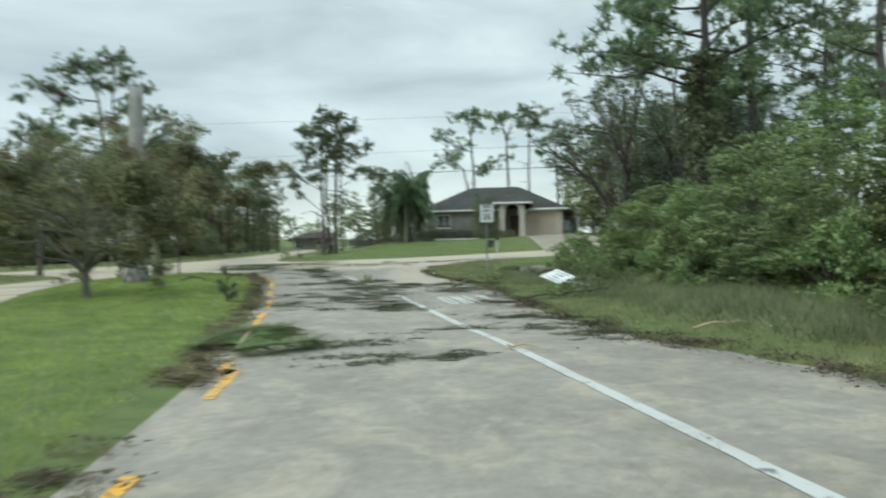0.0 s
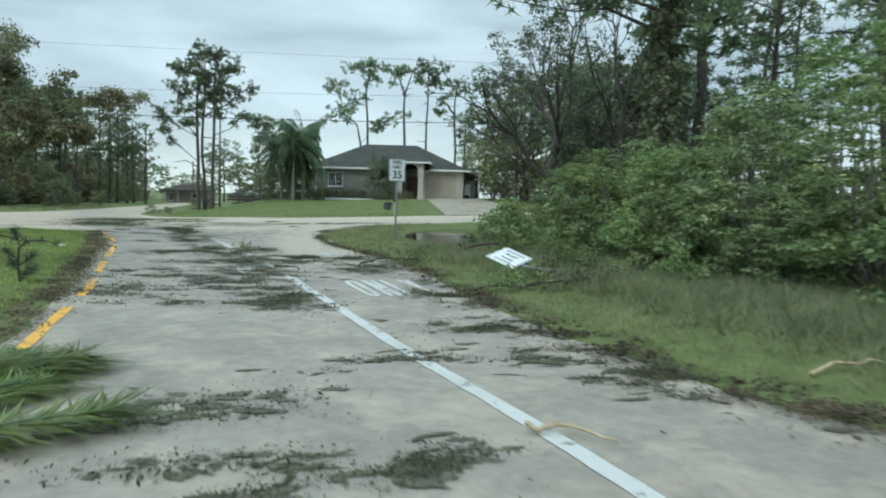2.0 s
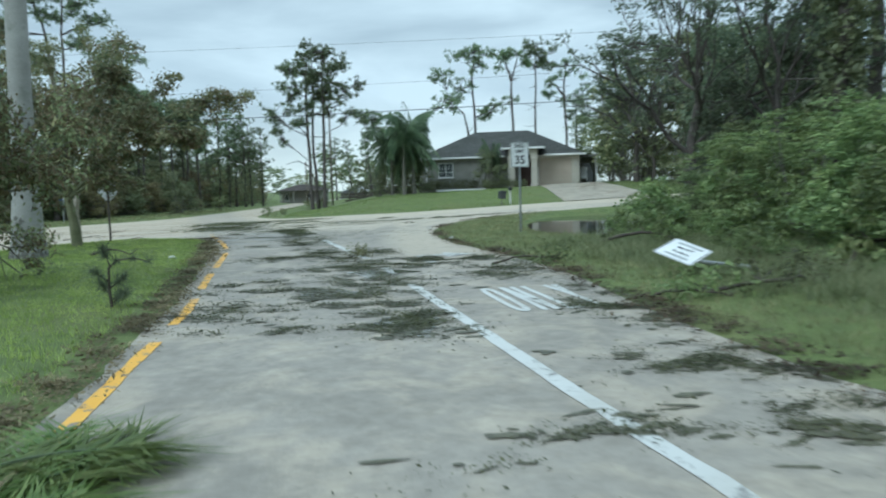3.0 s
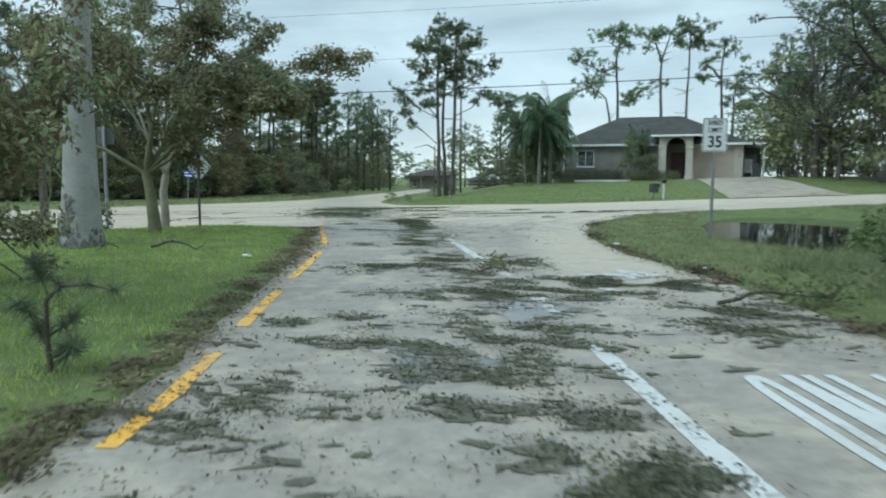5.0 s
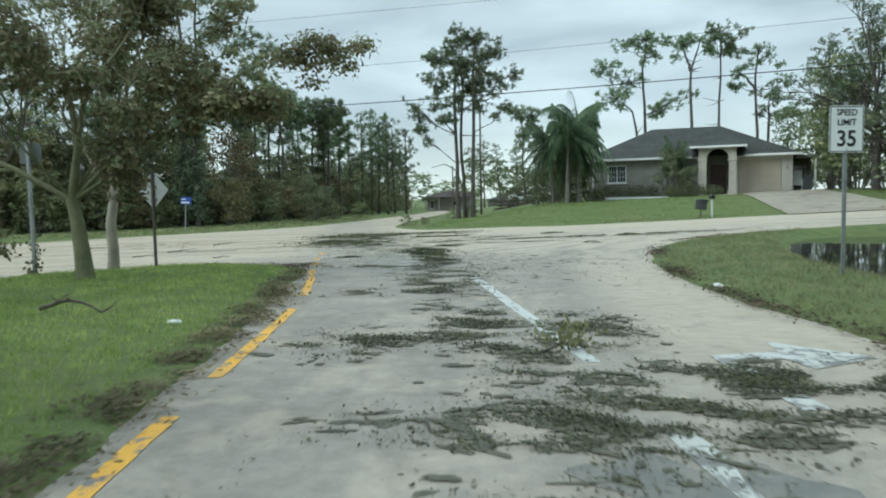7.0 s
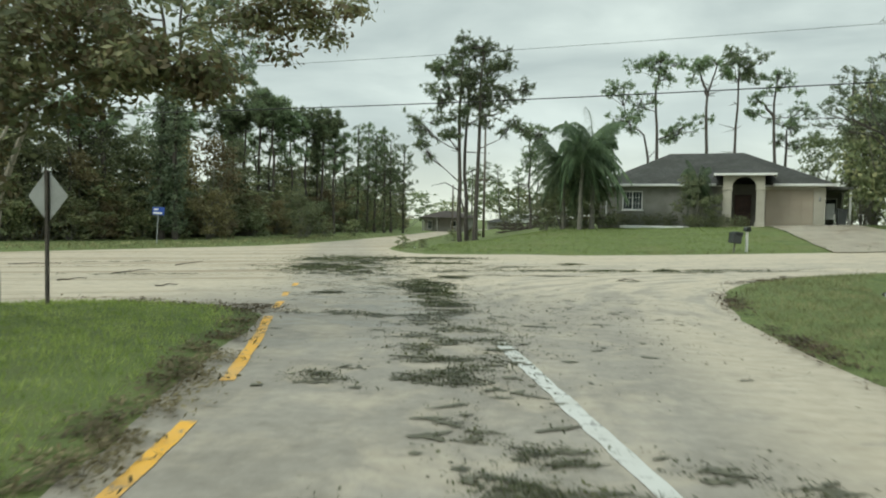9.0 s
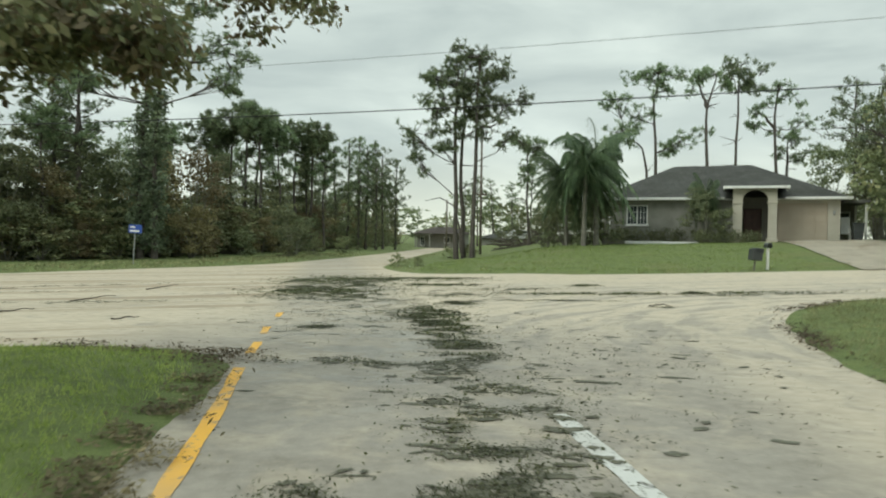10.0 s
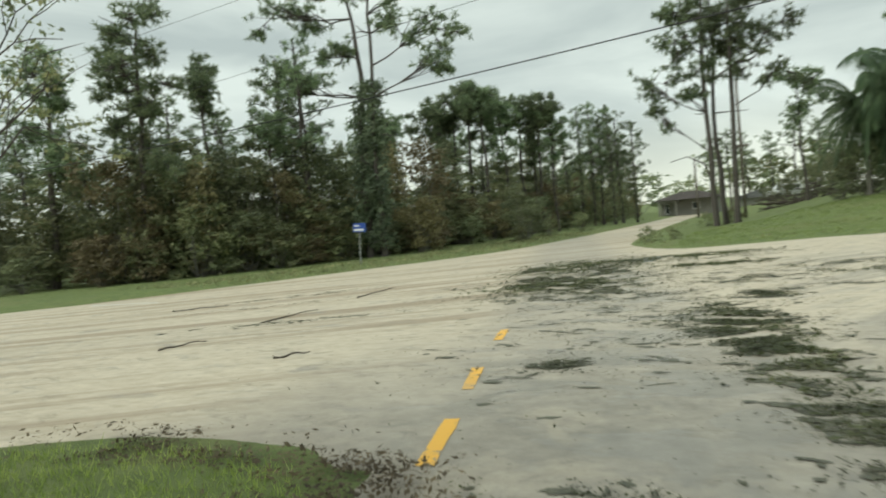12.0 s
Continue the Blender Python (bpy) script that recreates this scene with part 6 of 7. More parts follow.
rs = thing("route_sign", "back of a rectangular sign on a pale post overgrown with vine", "road sign", pose(-9.3, 15.1, ground_at(-9.3, 15.1), 0, 0, 10))
part("post", box_bm([(-0.035, 0.035, -0.035, 0.035, -0.3, 2.7)], 0.01), M_steel, rs)
d = part("board", plate(0.42, 0.42, 0.004), M_sign_dim, rs, "weathered dark sign back")
d.location = (0.02, 0.06, 2.45)
vr = np.random.default_rng(9)
soup("vine", [leaves(vr, np.stack([vr.normal(size=14) * 0.06, vr.normal(size=14) * 0.06, vr.uniform(0, 0.75, 14)], 1), 8, 0.06, 0.1, 0.6)], M_vine, rs, "leafy vine round the foot of the post")

bs = thing("street_sign", "small blue sign with white bars on a slim post", "road sign", pose(-19.9, 43.4, -0.32, 0, 3, 28))
part("post", box_bm([(-0.025, 0.025, 0, 0.04, -0.3, 1.75)], 0.004), M_steel, bs)
d = part("board", plate(0.62, 0.44, 0.003, 0.02), M_sign_blue, bs)
d.location = (0, -0.01, 1.92)
for x0, x1, z0, z1 in ((-0.25, 0.0, 0.05, 0.13), (-0.26, 0.2, -0.16, -0.06)):
    part("bar", box_bm([(x0, x1, -0.006, -0.001, z0, z1)]), M_sign_white, d, "white bar")

# the board leans back on the weeds, its face to the road
fwd, side, rise = Vector((0.375, 0.924, -0.08)), Vector((0.927, -0.375, 0)), Vector((0.03, 0.074, 0.997))
ax = (side * 0.851 - rise * 0.346 - fwd * 0.394).normalized()
az = (side * 0.486 + rise * 0.257 + fwd * 0.835).normalized()
az = (az - ax * az.dot(ax)).normalized()
ay = az.cross(ax)
c0 = Vector((5.79, 3.09, 0.63)) + ax * 0.305 - az * 0.38
fs = thing("fallen_sign", "blown-down white lane sign lying bent over in the grass", "road sign", Matrix(((ax.x, ay.x, az.x, c0.x), (ax.y, ay.y, az.y, c0.y), (ax.z, ay.z, az.z, c0.z), (0, 0, 0, 1))))
d = part("board", plate(0.61, 0.76, 0.003), M_sign_white, fs, "white sheeting with black lettering")
ri = part("border", rim(0.585, 0.735, 0.014), M_sign_black, d)
ri.location = (0, -0.003, 0)
for w, zz in ((0.4, 0.24), (0.36, -0.24)):
    part("bar", box_bm([(-w / 2, w / 2, -0.005, -0.001, zz - 0.03, zz + 0.03)]), M_sign_back, d, "faded unreadable line of lettering")
text_mesh("lettering", "MUST", 0.1, M_sign_black, d, Matrix.Translation((0, -0.004, 0.08)) @ FACE, 0.001)
text_mesh("lettering", "TURN", 0.1, M_sign_black, d, Matrix.Translation((0, -0.004, -0.1)) @ FACE, 0.001)
b = Buf()
inv = fs.matrix_basis.inverted()
b.tube([inv @ (c0 - ax * 0.1 - az * 0.1 + ay * 0.03), inv @ (c0 + ax * 0.34 + az * 0.02 + ay * 0.05), inv @ Vector((6.7, 2.5, 0.2)), inv @ Vector((7.0, 2.2, 0.0))], [0.03, 0.03, 0.03, 0.03], 6, True)
mesh_ob("post", b.v, b.f, M_steel, fs, "bent galvanised post")


# ---- overhead wires ----
def wire(name, y0, slope, z, x0, x1, sag, r):
    n = 40
    pts = []
    for k in range(n + 1):
        x = x0 + (x1 - x0) * k / n
        t = 2 * k / n - 1
        pts.append((x, y0 + slope * x, z + sag * t * t))
    b = Buf()
    b.tube(pts, [r] * (n + 1), 5)
    ob = mesh_ob(name, b.v, b.f, M_cable)
    tagged(ob, "thin black overhead wire sagging between poles", "cable", group="overhead wires")


wire("overhead_wire", 29.3, -0.25, 5.4, -48, 40, 1.1, 0.018)
wire("overhead_wire", 26.9, -0.25, 6.45, -48, 40, 1.0, 0.006)
wire("overhead_wire", 28.4, -0.16, 8.7, -48, 40, 0.5, 0.006)
for x in (-48, 40):
    y = 28.2 - 0.22 * x
    up = thing("utility_pole", "weathered wooden utility pole with a crossarm", "utility pole", pose(x, y, ground_at(x, y), 0, 0, -13))
    b = Buf()
    b.tube([(0, 0, -0.5), (0, 0, 10)], [0.16, 0.11], 10, True)
    mesh_ob("pole", b.v, b.f, M_wood_pole, up, smooth=True)
    part("crossarm", box_bm([(-0.06, 0.06, -1.6, 1.6, 9.0, 9.12)], 0.01), M_wood_pole, up)

lp = thing("utility_pole", "slim utility pole with a crossarm beside the pines", "utility pole", pose(-2.5, 62.8, ground_at(-2.5, 62.8), 0, 0, 10))
b = Buf()
b.tube([(0, 0, -0.3), (0, 0, 9)], [0.11, 0.07], 8, True)
mesh_ob("pole", b.v, b.f, M_wood_pole, lp, smooth=True)
part("crossarm", box_bm([(-0.45, 0.45, -0.04, 0.04, 4.55, 4.68)], 0.01), M_wood_pole, lp)
lp2 = thing("utility_pole", "far slim wooden pole by the side road", "utility pole", pose(-6.6, 82, ground_at(-6.6, 82)))
b = Buf()
b.tube([(0, 0, -0.3), (0, 0, 5.4)], [0.1, 0.07], 8, True)
mesh_ob("pole", b.v, b.f, M_wood_pole, lp2, smooth=True)
bb = thing("bent_tree", "bare stem bowed over in an arch", "tree", pose(-5.0, 70, ground_at(-5, 70)))
b = Buf()
b.tube([(0.6, 0, -0.2), (0.5, 0, 2.2), (-0.1, 0, 4.3), (-1.3, 0, 5.0), (-2.6, 0, 4.7)], [0.09, 0.08, 0.06, 0.04, 0.02], 6)
mesh_ob("stem", b.v, b.f, M_bark_pine, bb)


# ---- far house, debris heap and parked cars along the side road ----
fh = thing("house", "far grey house with a brown-grey roof", "house", pose(-10.4, 103, -0.35, 0, 0, -6) @ Matrix.Diagonal((0.85, 0.85, 0.85, 1)))
part("wall", box_bm([(-2.2, 5, 0, 8, -0.2, 2.3), (-2.2, 0.4, -1.5, 0, 1.9, 2.3)]), M_stucco, fh)
for u in (-2.2, 0.1):
    part("porch_post", box_bm([(u, u + 0.18, -1.5, -1.2, -0.2, 1.9)]), M_stucco, fh)
part("roof", hip(-2.8, 5.6, -1.9, 8.6, 2.3, 0.2, 2.6, 3.2, 3.4), M_redroof, fh)
w = part("window", box_bm([(-1.6, -0.9, -0.06, 0.02, 0.3, 1.8)]), M_trim, fh)
for u0 in (-1.52, -1.22):
    part("pane", box_bm([(u0, u0 + 0.24, -0.08, -0.05, 0.4, 1.7)]), M_glass, w)
w = part("window", box_bm([(2.2, 3.2, -0.06, 0.02, 0.8, 1.8)]), M_trim, fh)
part("pane", box_bm([(2.3, 3.1, -0.08, -0.05, 0.9, 1.7)]), M_glass, w)
fh2 = thing("house", "distant low house roof among trees", "house", pose(-0.5, 116, -0.6, 0, 0, 4) @ Matrix.Diagonal((0.8, 0.8, 0.72, 1)))
part("wall", box_bm([(-4, 6, 0, 8, -0.2, 2.2)]), M_stucco, fh2)
part("roof", hip(-4.6, 6.6, -0.6, 8.6, 2.2, 0, 2, 4, 3.8), M_shingle, fh2)


def far_car(x, y, turn, label):
    root = thing("car", label, "car", pose(x, y, ground_at(x, y), 0, 0, turn), "parked cars")
    bm = bmesh.new()
    prof2 = [(-2.1, 0.35), (-2.15, 0.75), (-1.5, 0.9), (-0.9, 1.4), (0.9, 1.42), (1.6, 0.95), (2.1, 0.85), (2.15, 0.35)]
    f = bm.faces.new([bm.verts.new((px, -0.85, pz)) for px, pz in prof2])
    ex = bmesh.ops.extrude_face_region(bm, geom=[f])
    bmesh.ops.translate(bm, verts=[v for v in ex["geom"] if isinstance(v, bmesh.types.BMVert)], vec=(0, 1.7, 0))
    part("body", bm, M_car_paint, root)
    part("side_window", box_bm([(-0.85, 0.85, -0.87, 0.87, 0.97, 1.32)], 0.02), M_glass, root)
    for px in (-1.35, 1.35):
        for py in (-0.8, 0.8):
            bm = bmesh.new()
            bmesh.ops.create_cone(bm, cap_ends=True, segments=14, radius1=0.33, radius2=0.33, depth=0.2, matrix=Matrix.Translation((px, py, 0.33)) @ Matrix.Rotation(radians(90), 4, "X"))
            part("wheel", bm, M_rubber, root)


far_car(1.6, 96, 20, "white parked car half hidden behind debris")
heap_rng = np.random.default_rng(15)
hp = Buf()
for k in range(150):
    x, y = heap_rng.uniform(-1.5, 6.0), 69 + heap_rng.normal() * 1.0
    z = ground_at(x, y) + abs(heap_rng.normal()) * 0.45
    a, ln = heap_rng.uniform(0, 6.3), heap_rng.uniform(0.5, 1.8)
    dv = np.array([math.cos(a), math.sin(a) * 0.5, heap_rng.normal() * 0.2]) * ln
    c = np.array([x, y, z])
    hp.tube([c - dv / 2, c + dv / 2], [0.05, 0.02], 4, True)
heap = mesh_ob("brush_heap", hp.v, hp.f, M_twig)
tagged(heap, "long heap of broken reddish-brown branches", "debris", kind="stuff")

# distant tree line that closes the view
far_rng = np.random.default_rng(19)
FAR = [shrub(91, "hazy far stand of mixed trees", M_oak, 9.0, 8.0, 150, 7, 0.85, name="far_tree", category="tree", clump=0.8), shrub(92, "hazy far stand of dark trees", M_vine, 8.0, 9.5, 150, 7, 0.85, name="far_tree", category="tree", clump=0.8)]
for b in FAR:
    tagged(b, group="far trees")
for k in range(60):
    a = radians(-98 + 196 * (k + far_rng.uniform(0, 0.8)) / 60)
    d = far_rng.uniform(125, 170)
    x, y = math.sin(a) * d, math.cos(a) * d + 5
    put(FAR[k % 2], x, y, k * 71, far_rng.uniform(0.8, 1.2), far_rng.uniform(0.55, 0.95))
for k in range(26):
    a = radians(95 + 170 * (k + far_rng.uniform(0, 0.8)) / 26)
    d = far_rng.uniform(52, 75)
    x, y = math.sin(a) * d, math.cos(a) * d
    if -20 < x < 13:
        continue
    put(FAR[k % 2], x, y, k * 71, 0.9)
for x, y, s in ((-4.5, 118, 0.7), (-2, 125, 0.75), (1, 121, 0.6), (4, 128, 0.8), (-7, 128, 0.7), (8, 125, 0.75), (6, 112, 0.6), (11, 120, 0.7)):
    put(PINE_TALL[int(abs(x)) % 3], x, y, x * 55, s)
for x, y, s in ((0.4, 70, 0.6), (2.2, 71.5, 0.8), (4.2, 69.5, 0.9), (6.2, 68, 1.0), (8, 67, 1.0), (-0.8, 76, 0.5), (1.5, 80, 0.8), (4, 84, 1.1)):
    put(BUSH_DK[1], x, y, x * 80, s, s * 0.9)


# ---- ditch water ----
bm = bmesh.new()
bmesh.ops.create_circle(bm, cap_ends=True, segments=48, radius=1.0, matrix=Matrix.Translation((10.85, 20.3, -0.12)) @ Matrix.Rotation(radians(75), 4, "Z") @ Matrix.Diagonal((9.2, 3.9, 1, 1)))
tagged(part("water", bm, M_water), "still dark flood water filling the roadside ditch", "water", kind="structure")

# ---- grass, verge, leaf litter, storm debris ----
def scatter(rng, n, x0, x1, y0, y1, lo, hi):
    """Random spots whose distance from the paving lies between lo and hi."""
    x, y = rng.uniform(x0, x1, n), rng.uniform(y0, y1, n)
    g = road_gap(x, y)
    k = (g > lo) & (g < hi)
    x, y, g = x[k], y[k], g[k]
    return np.stack([x, y, turf_z(x, y, g)], 1), g


def grass(name, rng, spots, height, width, per, mat, label, lean=0.5):
    n = len(spots) * per
    c = np.repeat(spots, per, 0) + np.concatenate([rng.normal(size=(n, 2)) * 0.05, np.zeros((n, 1)) - 0.01], 1)
    d = np.concatenate([rng.normal(size=(n, 2)) * lean, np.ones((n, 1))], 1)
    d /= np.linalg.norm(d, axis=1)[:, None]
    h = height * rng.uniform(0.4, 1.3, (n, 1))
    a = rng.uniform(0, 6.283, n)
    s = np.stack([np.cos(a), np.sin(a), np.zeros(n)], 1) * width
    v = np.stack([c - s, c + s, c + d * h], 1).reshape(-1, 3)
    return tagged(soup(name, [(v, np.arange(3 * n).reshape(-1, 3))], mat), label, "grass", kind="stuff")


g_rng = np.random.default_rng(101)
spots, _ = scatter(g_rng, 50000, -11, -0.5, -13.5, 18.2, 0.35, 9)
grass("lawn_grass", g_rng, spots, 0.085, 0.006, 4, M_island, "bright green mown grass on the island")
spots, _ = scatter(g_rng, 44000, 3, 19, -13.5, 31, 0.25, 12)
spots = spots[(ditch(spots[:, 0], spots[:, 1]) < 0.12)]
grass("verge_grass", g_rng, spots, 0.13, 0.006, 5, M_verge, "rough seeding verge grass beside the road", 0.8)
tall, _ = scatter(g_rng, 15000, 5.0, 12, -9, 13, 1.0, 9)
tall = tall[(tall[:, 0] + 0.12 * tall[:, 1] > 6.5 + g_rng.normal(size=len(tall)) * 0.55)]
tall = tall[(ditch(tall[:, 0], tall[:, 1]) < 0.03) & (tall[:, 1] < 9.5 + g_rng.normal(size=len(tall)) * 0.8)]
grass("tall_weeds", g_rng, tall, 0.33, 0.011, 8, M_weeds, "tall weeds at the foot of the thicket", 0.75)
edge, _ = scatter(g_rng, 5200, -34, 30, 38, 70, 0.1, 1.6)
grass("edge_grass", g_rng, edge, 0.16, 0.02, 4, M_verge, "uncut grass fringe along the far road edge", 0.6)
lawn, _ = scatter(g_rng, 16000, -5, 24, 39, 54, 0.4, 16)
lawn = lawn[(lawn[:, 0] < 13.6) | (lawn[:, 0] > 22.5)]
grass("lawn_grass", g_rng, lawn, 0.06, 0.014, 3, M_grass, "even green front lawn", 0.5)
wst, _ = scatter(g_rng, 5200, -30, -10, 36, 66, 0.2, 5)
grass("verge_grass", g_rng, wst, 0.2, 0.02, 4, M_verge, "rough grass strip before the wood", 0.6)
wst, _ = scatter(g_rng, 5000, -26, -12, 4, 23, 0.2, 6)
grass("verge_grass", g_rng, wst, 0.15, 0.012, 4, M_verge, "rough grass strip beside the far lane", 0.6)


def litter(name, rng, patches, n, mat, label, size=0.07, lift=0.012, thick=0.016):
    """Torn leaves and sprigs lying in loose streaks; patches are (x, y, rx, ry, turn, weight)."""
    w = np.array([p[5] for p in patches], float)
    pick = rng.choice(len(patches), n, p=w / w.sum())
    P = np.array(patches, float)[pick]
    a = np.radians(P[:, 4])
    u, v = rng.normal(size=n) * P[:, 2] * 0.55, rng.normal(size=n) * P[:, 3] * 0.55
    x, y = P[:, 0] + u * np.cos(a) - v * np.sin(a), P[:, 1] + u * np.sin(a) + v * np.cos(a)
    clump = np.array([noise.noise(Vector((px * 1.6, py * 2.4, 3.0))) for px, py in zip(x, y)])
    k = clump > -0.08 + 0.25 * rng.uniform(-1, 1, n)
    x, y, clump = x[k], y[k], clump[k]
    z = land(x, y) + lift + np.abs(rng.normal(size=len(x))) * thick * (0.4 + np.clip(clump, 0, 1) * 2)
    c = np.stack([x, y, z], 1)
    d = rng.normal(size=c.shape) * np.array([1, 1, 0.25])
    d /= np.linalg.norm(d, axis=1)[:, None]
    s = np.cross(d, np.array([0, 0, 1.0]) + rng.normal(size=c.shape) * 0.35)
    s /= np.linalg.norm(s, axis=1)[:, None]
    ln = size * rng.uniform(0.5, 1.7, (len(c), 1))
    wd = ln * rng.uniform(0.08, 0.28, (len(c), 1))
    vv = np.stack([c - d * ln * 0.5, c + s * wd, c + d * ln * 0.5, c - s * wd], 1).reshape(-1, 3)
    return tagged(soup(name, [(vv, np.arange(len(vv)).reshape(-1, 4))], mat), label, "debris", kind="stuff")


l_rng = np.random.default_rng(202)
ROAD_STREAKS = [(0.9, -5.9, 0.8, 0.4, 0, 3.5), (2.1, -5.9, 0.5, 0.3, 0, 1.8), (3.8, -3.3, 0.7, 0.35, 0, 2), (4.5, -4.3, 0.6, 0.3, 0, 2), (-0.8, 1.7, 0.9, 0.9, 0, 4), (0.7, 2.4, 0.9, 1.0, 0, 6), (1.5, 1.0, 0.5, 1.2, 10, 6), (-1.3, 8.8, 0.6, 0.7, 0, 3), (-0.9, 4.4, 0.6, 0.5, 0, 3), (-1.0, 15.0, 0.9, 2.4, 10, 7), (0.4, 8.5, 0.5, 1.5, 10, 4), (3.3, 4.6, 0.7, 0.8, 0, 4), (3.9, 1.0, 0.5, 0.6, 0, 3),
                (-5.8, 30.0, 1.4, 2.0, 0, 5), (-2.3, 29.6, 1.0, 0.6, 0, 3), (-0.6, 31.8, 1.3, 0.7, 0, 3), (-2.5, 23.4, 0.9, 1.6, 10, 6),
                (-3.6, 24.0, 2.6, 5.0, 10, 9), (-4.0, 31.0, 4.5, 3.0, 0, 9), (0.5, 17.0, 2.0, 4.0, 10, 3), (1.2, 6.4, 1.5, 0.6, 8, 13), (1.1, 4.2, 0.8, 1.4, 20, 8), (2.6, 7.4, 1.6, 0.5, -4, 13), (1.1, 9.6, 0.5, 0.9, 12, 5), (3.6, 5.4, 1.0, 0.9, 0, 5), (-0.1, 9.8, 0.45, 1.6, 12, 8), (-1.5, 18.6, 0.4, 1.6, 10, 7), (-2.2, 22.0, 0.5, 3.4, 11, 14), (-2.0, 26.9, 0.45, 0.8, 0, 5), (-3.1, 34.0, 1.0, 0.5, 0, 4), (-7.2, 36.0, 2.0, 2.6, 0, 14), (2.0, 33.4, 0.4, 0.25, 0, 2), (-6.8, 30.4, 1.6, 1.2, 0, 7), (-3.6, 37.5, 1.6, 0.8, 0, 4), (0.5, 27.6, 1.4, 0.25, -10, 3), (-4.1, 20.6, 0.35, 0.35, 0, 2), (-1.0, 13.5, 0.35, 1.2, 14, 4),
                (-5.8, 28.0, 2.6, 1.2, -8, 8), (-6.6, 32.0, 2.2, 1.4, 0, 6), (1.5, 30.0, 3.8, 0.45, -6, 6), (6.0, 28.9, 3.0, 0.4, 4, 4), (2.0, 33.0, 0.5, 0.3, 0, 2), (3.0, 25.6, 0.5, 0.12, 0, 1),
                (-0.2, 3.6, 1.6, 0.35, 0, 3), (-0.6, 9.0, 1.3, 0.3, 4, 2.5), (-1.6, 12.6, 1.0, 0.3, 0, 2.5), (-2.6, 17.0, 1.2, 0.35, 0, 2), (0.6, -4.6, 1.0, 0.4, 8, 2.5), (2.3, -3.4, 0.9, 0.3, 20, 1.5), (3.9, -1.9, 0.9, 0.5, -10, 5),
                (-0.1, 0.4, 1.0, 0.25, 0, 1.5), (4.2, 1.2, 0.5, 2.0, 0, 5), (4.6, -4.2, 0.7, 1.6, 20, 4), (1.4, 0.4, 0.7, 0.7, 30, 4), (-3.4, 36.0, 3, 0.7, 4, 3), (-11, 25.5, 2.2, 0.3, 28, 1.5), (-15, 31, 3, 0.3, 40, 1.5), (-14.5, 28.5, 3, 0.15, 38, 1)]
FAR_STREAKS = [(-7.2, 36, 2.2, 2.6, 0, 10), (-6.8, 30.6, 1.8, 1.4, 0, 7), (-2.2, 22.5, 0.5, 3.2, 11, 5), (4.0, 29.7, 3.5, 0.35, -3, 5), (-3.1, 34, 1.4, 0.6, 0, 4), (-3.6, 37.5, 1.8, 0.8, 0, 4), (2.0, 33.4, 0.4, 0.2, 0, 1)]
litter("leaf_litter", l_rng, FAR_STREAKS, 22000, M_litter, "drifts of torn leaves and twigs on the flooded crossing", 0.075)
litter("leaf_litter", l_rng, ROAD_STREAKS, 215000, M_litter, "dark torn leaves and sprigs strewn over the wet road", 0.028)


def puddle(seed, x, y, rx, ry, turn):
    """A thin sheet of standing rain water with a ragged shore."""
    q = np.random.default_rng(seed)
    a = radians(turn)
    n = 48
    wob = [1 + 0.28 * math.sin(3 * 6.283 * k / n + seed) + 0.16 * math.sin(7 * 6.283 * k / n + 2 * seed) + q.normal() * 0.05 for k in range(n)]
    pts = []
    for k in range(n):
        u, v = math.cos(6.283 * k / n) * rx * wob[k], math.sin(6.283 * k / n) * ry * wob[k]
        px, py = x + u * math.cos(a) - v * math.sin(a), y + u * math.sin(a) + v * math.cos(a)
        pts.append((px, py, float(land(px, py)) + 0.0045))
    ob = mesh_ob("puddle", [(x, y, float(land(x, y)) + 0.0045)] + pts, [(0, k + 1, (k + 1) % n + 1) for k in range(n)], M_puddle)
    tagged(ob, "shallow rain puddle on the silted asphalt", "puddle", group="puddles", kind="structure")


for k, p in enumerate(((-7.3, 31.6, 0.75, 1.6, 12), (-6.0, 33.6, 0.5, 0.9, 0), (-8.6, 35.6, 0.6, 1.0, 20), (-5.2, 29.0, 0.35, 0.8, 10), (-5.6, 37.4, 0.8, 0.9, 0), (1.45, 0.4, 0.32, 0.55, 8), (1.2, 5.3, 0.55, 0.5, 0), (0.3, 3.1, 0.4, 0.6, 10))):
    puddle(k + 1, *p)


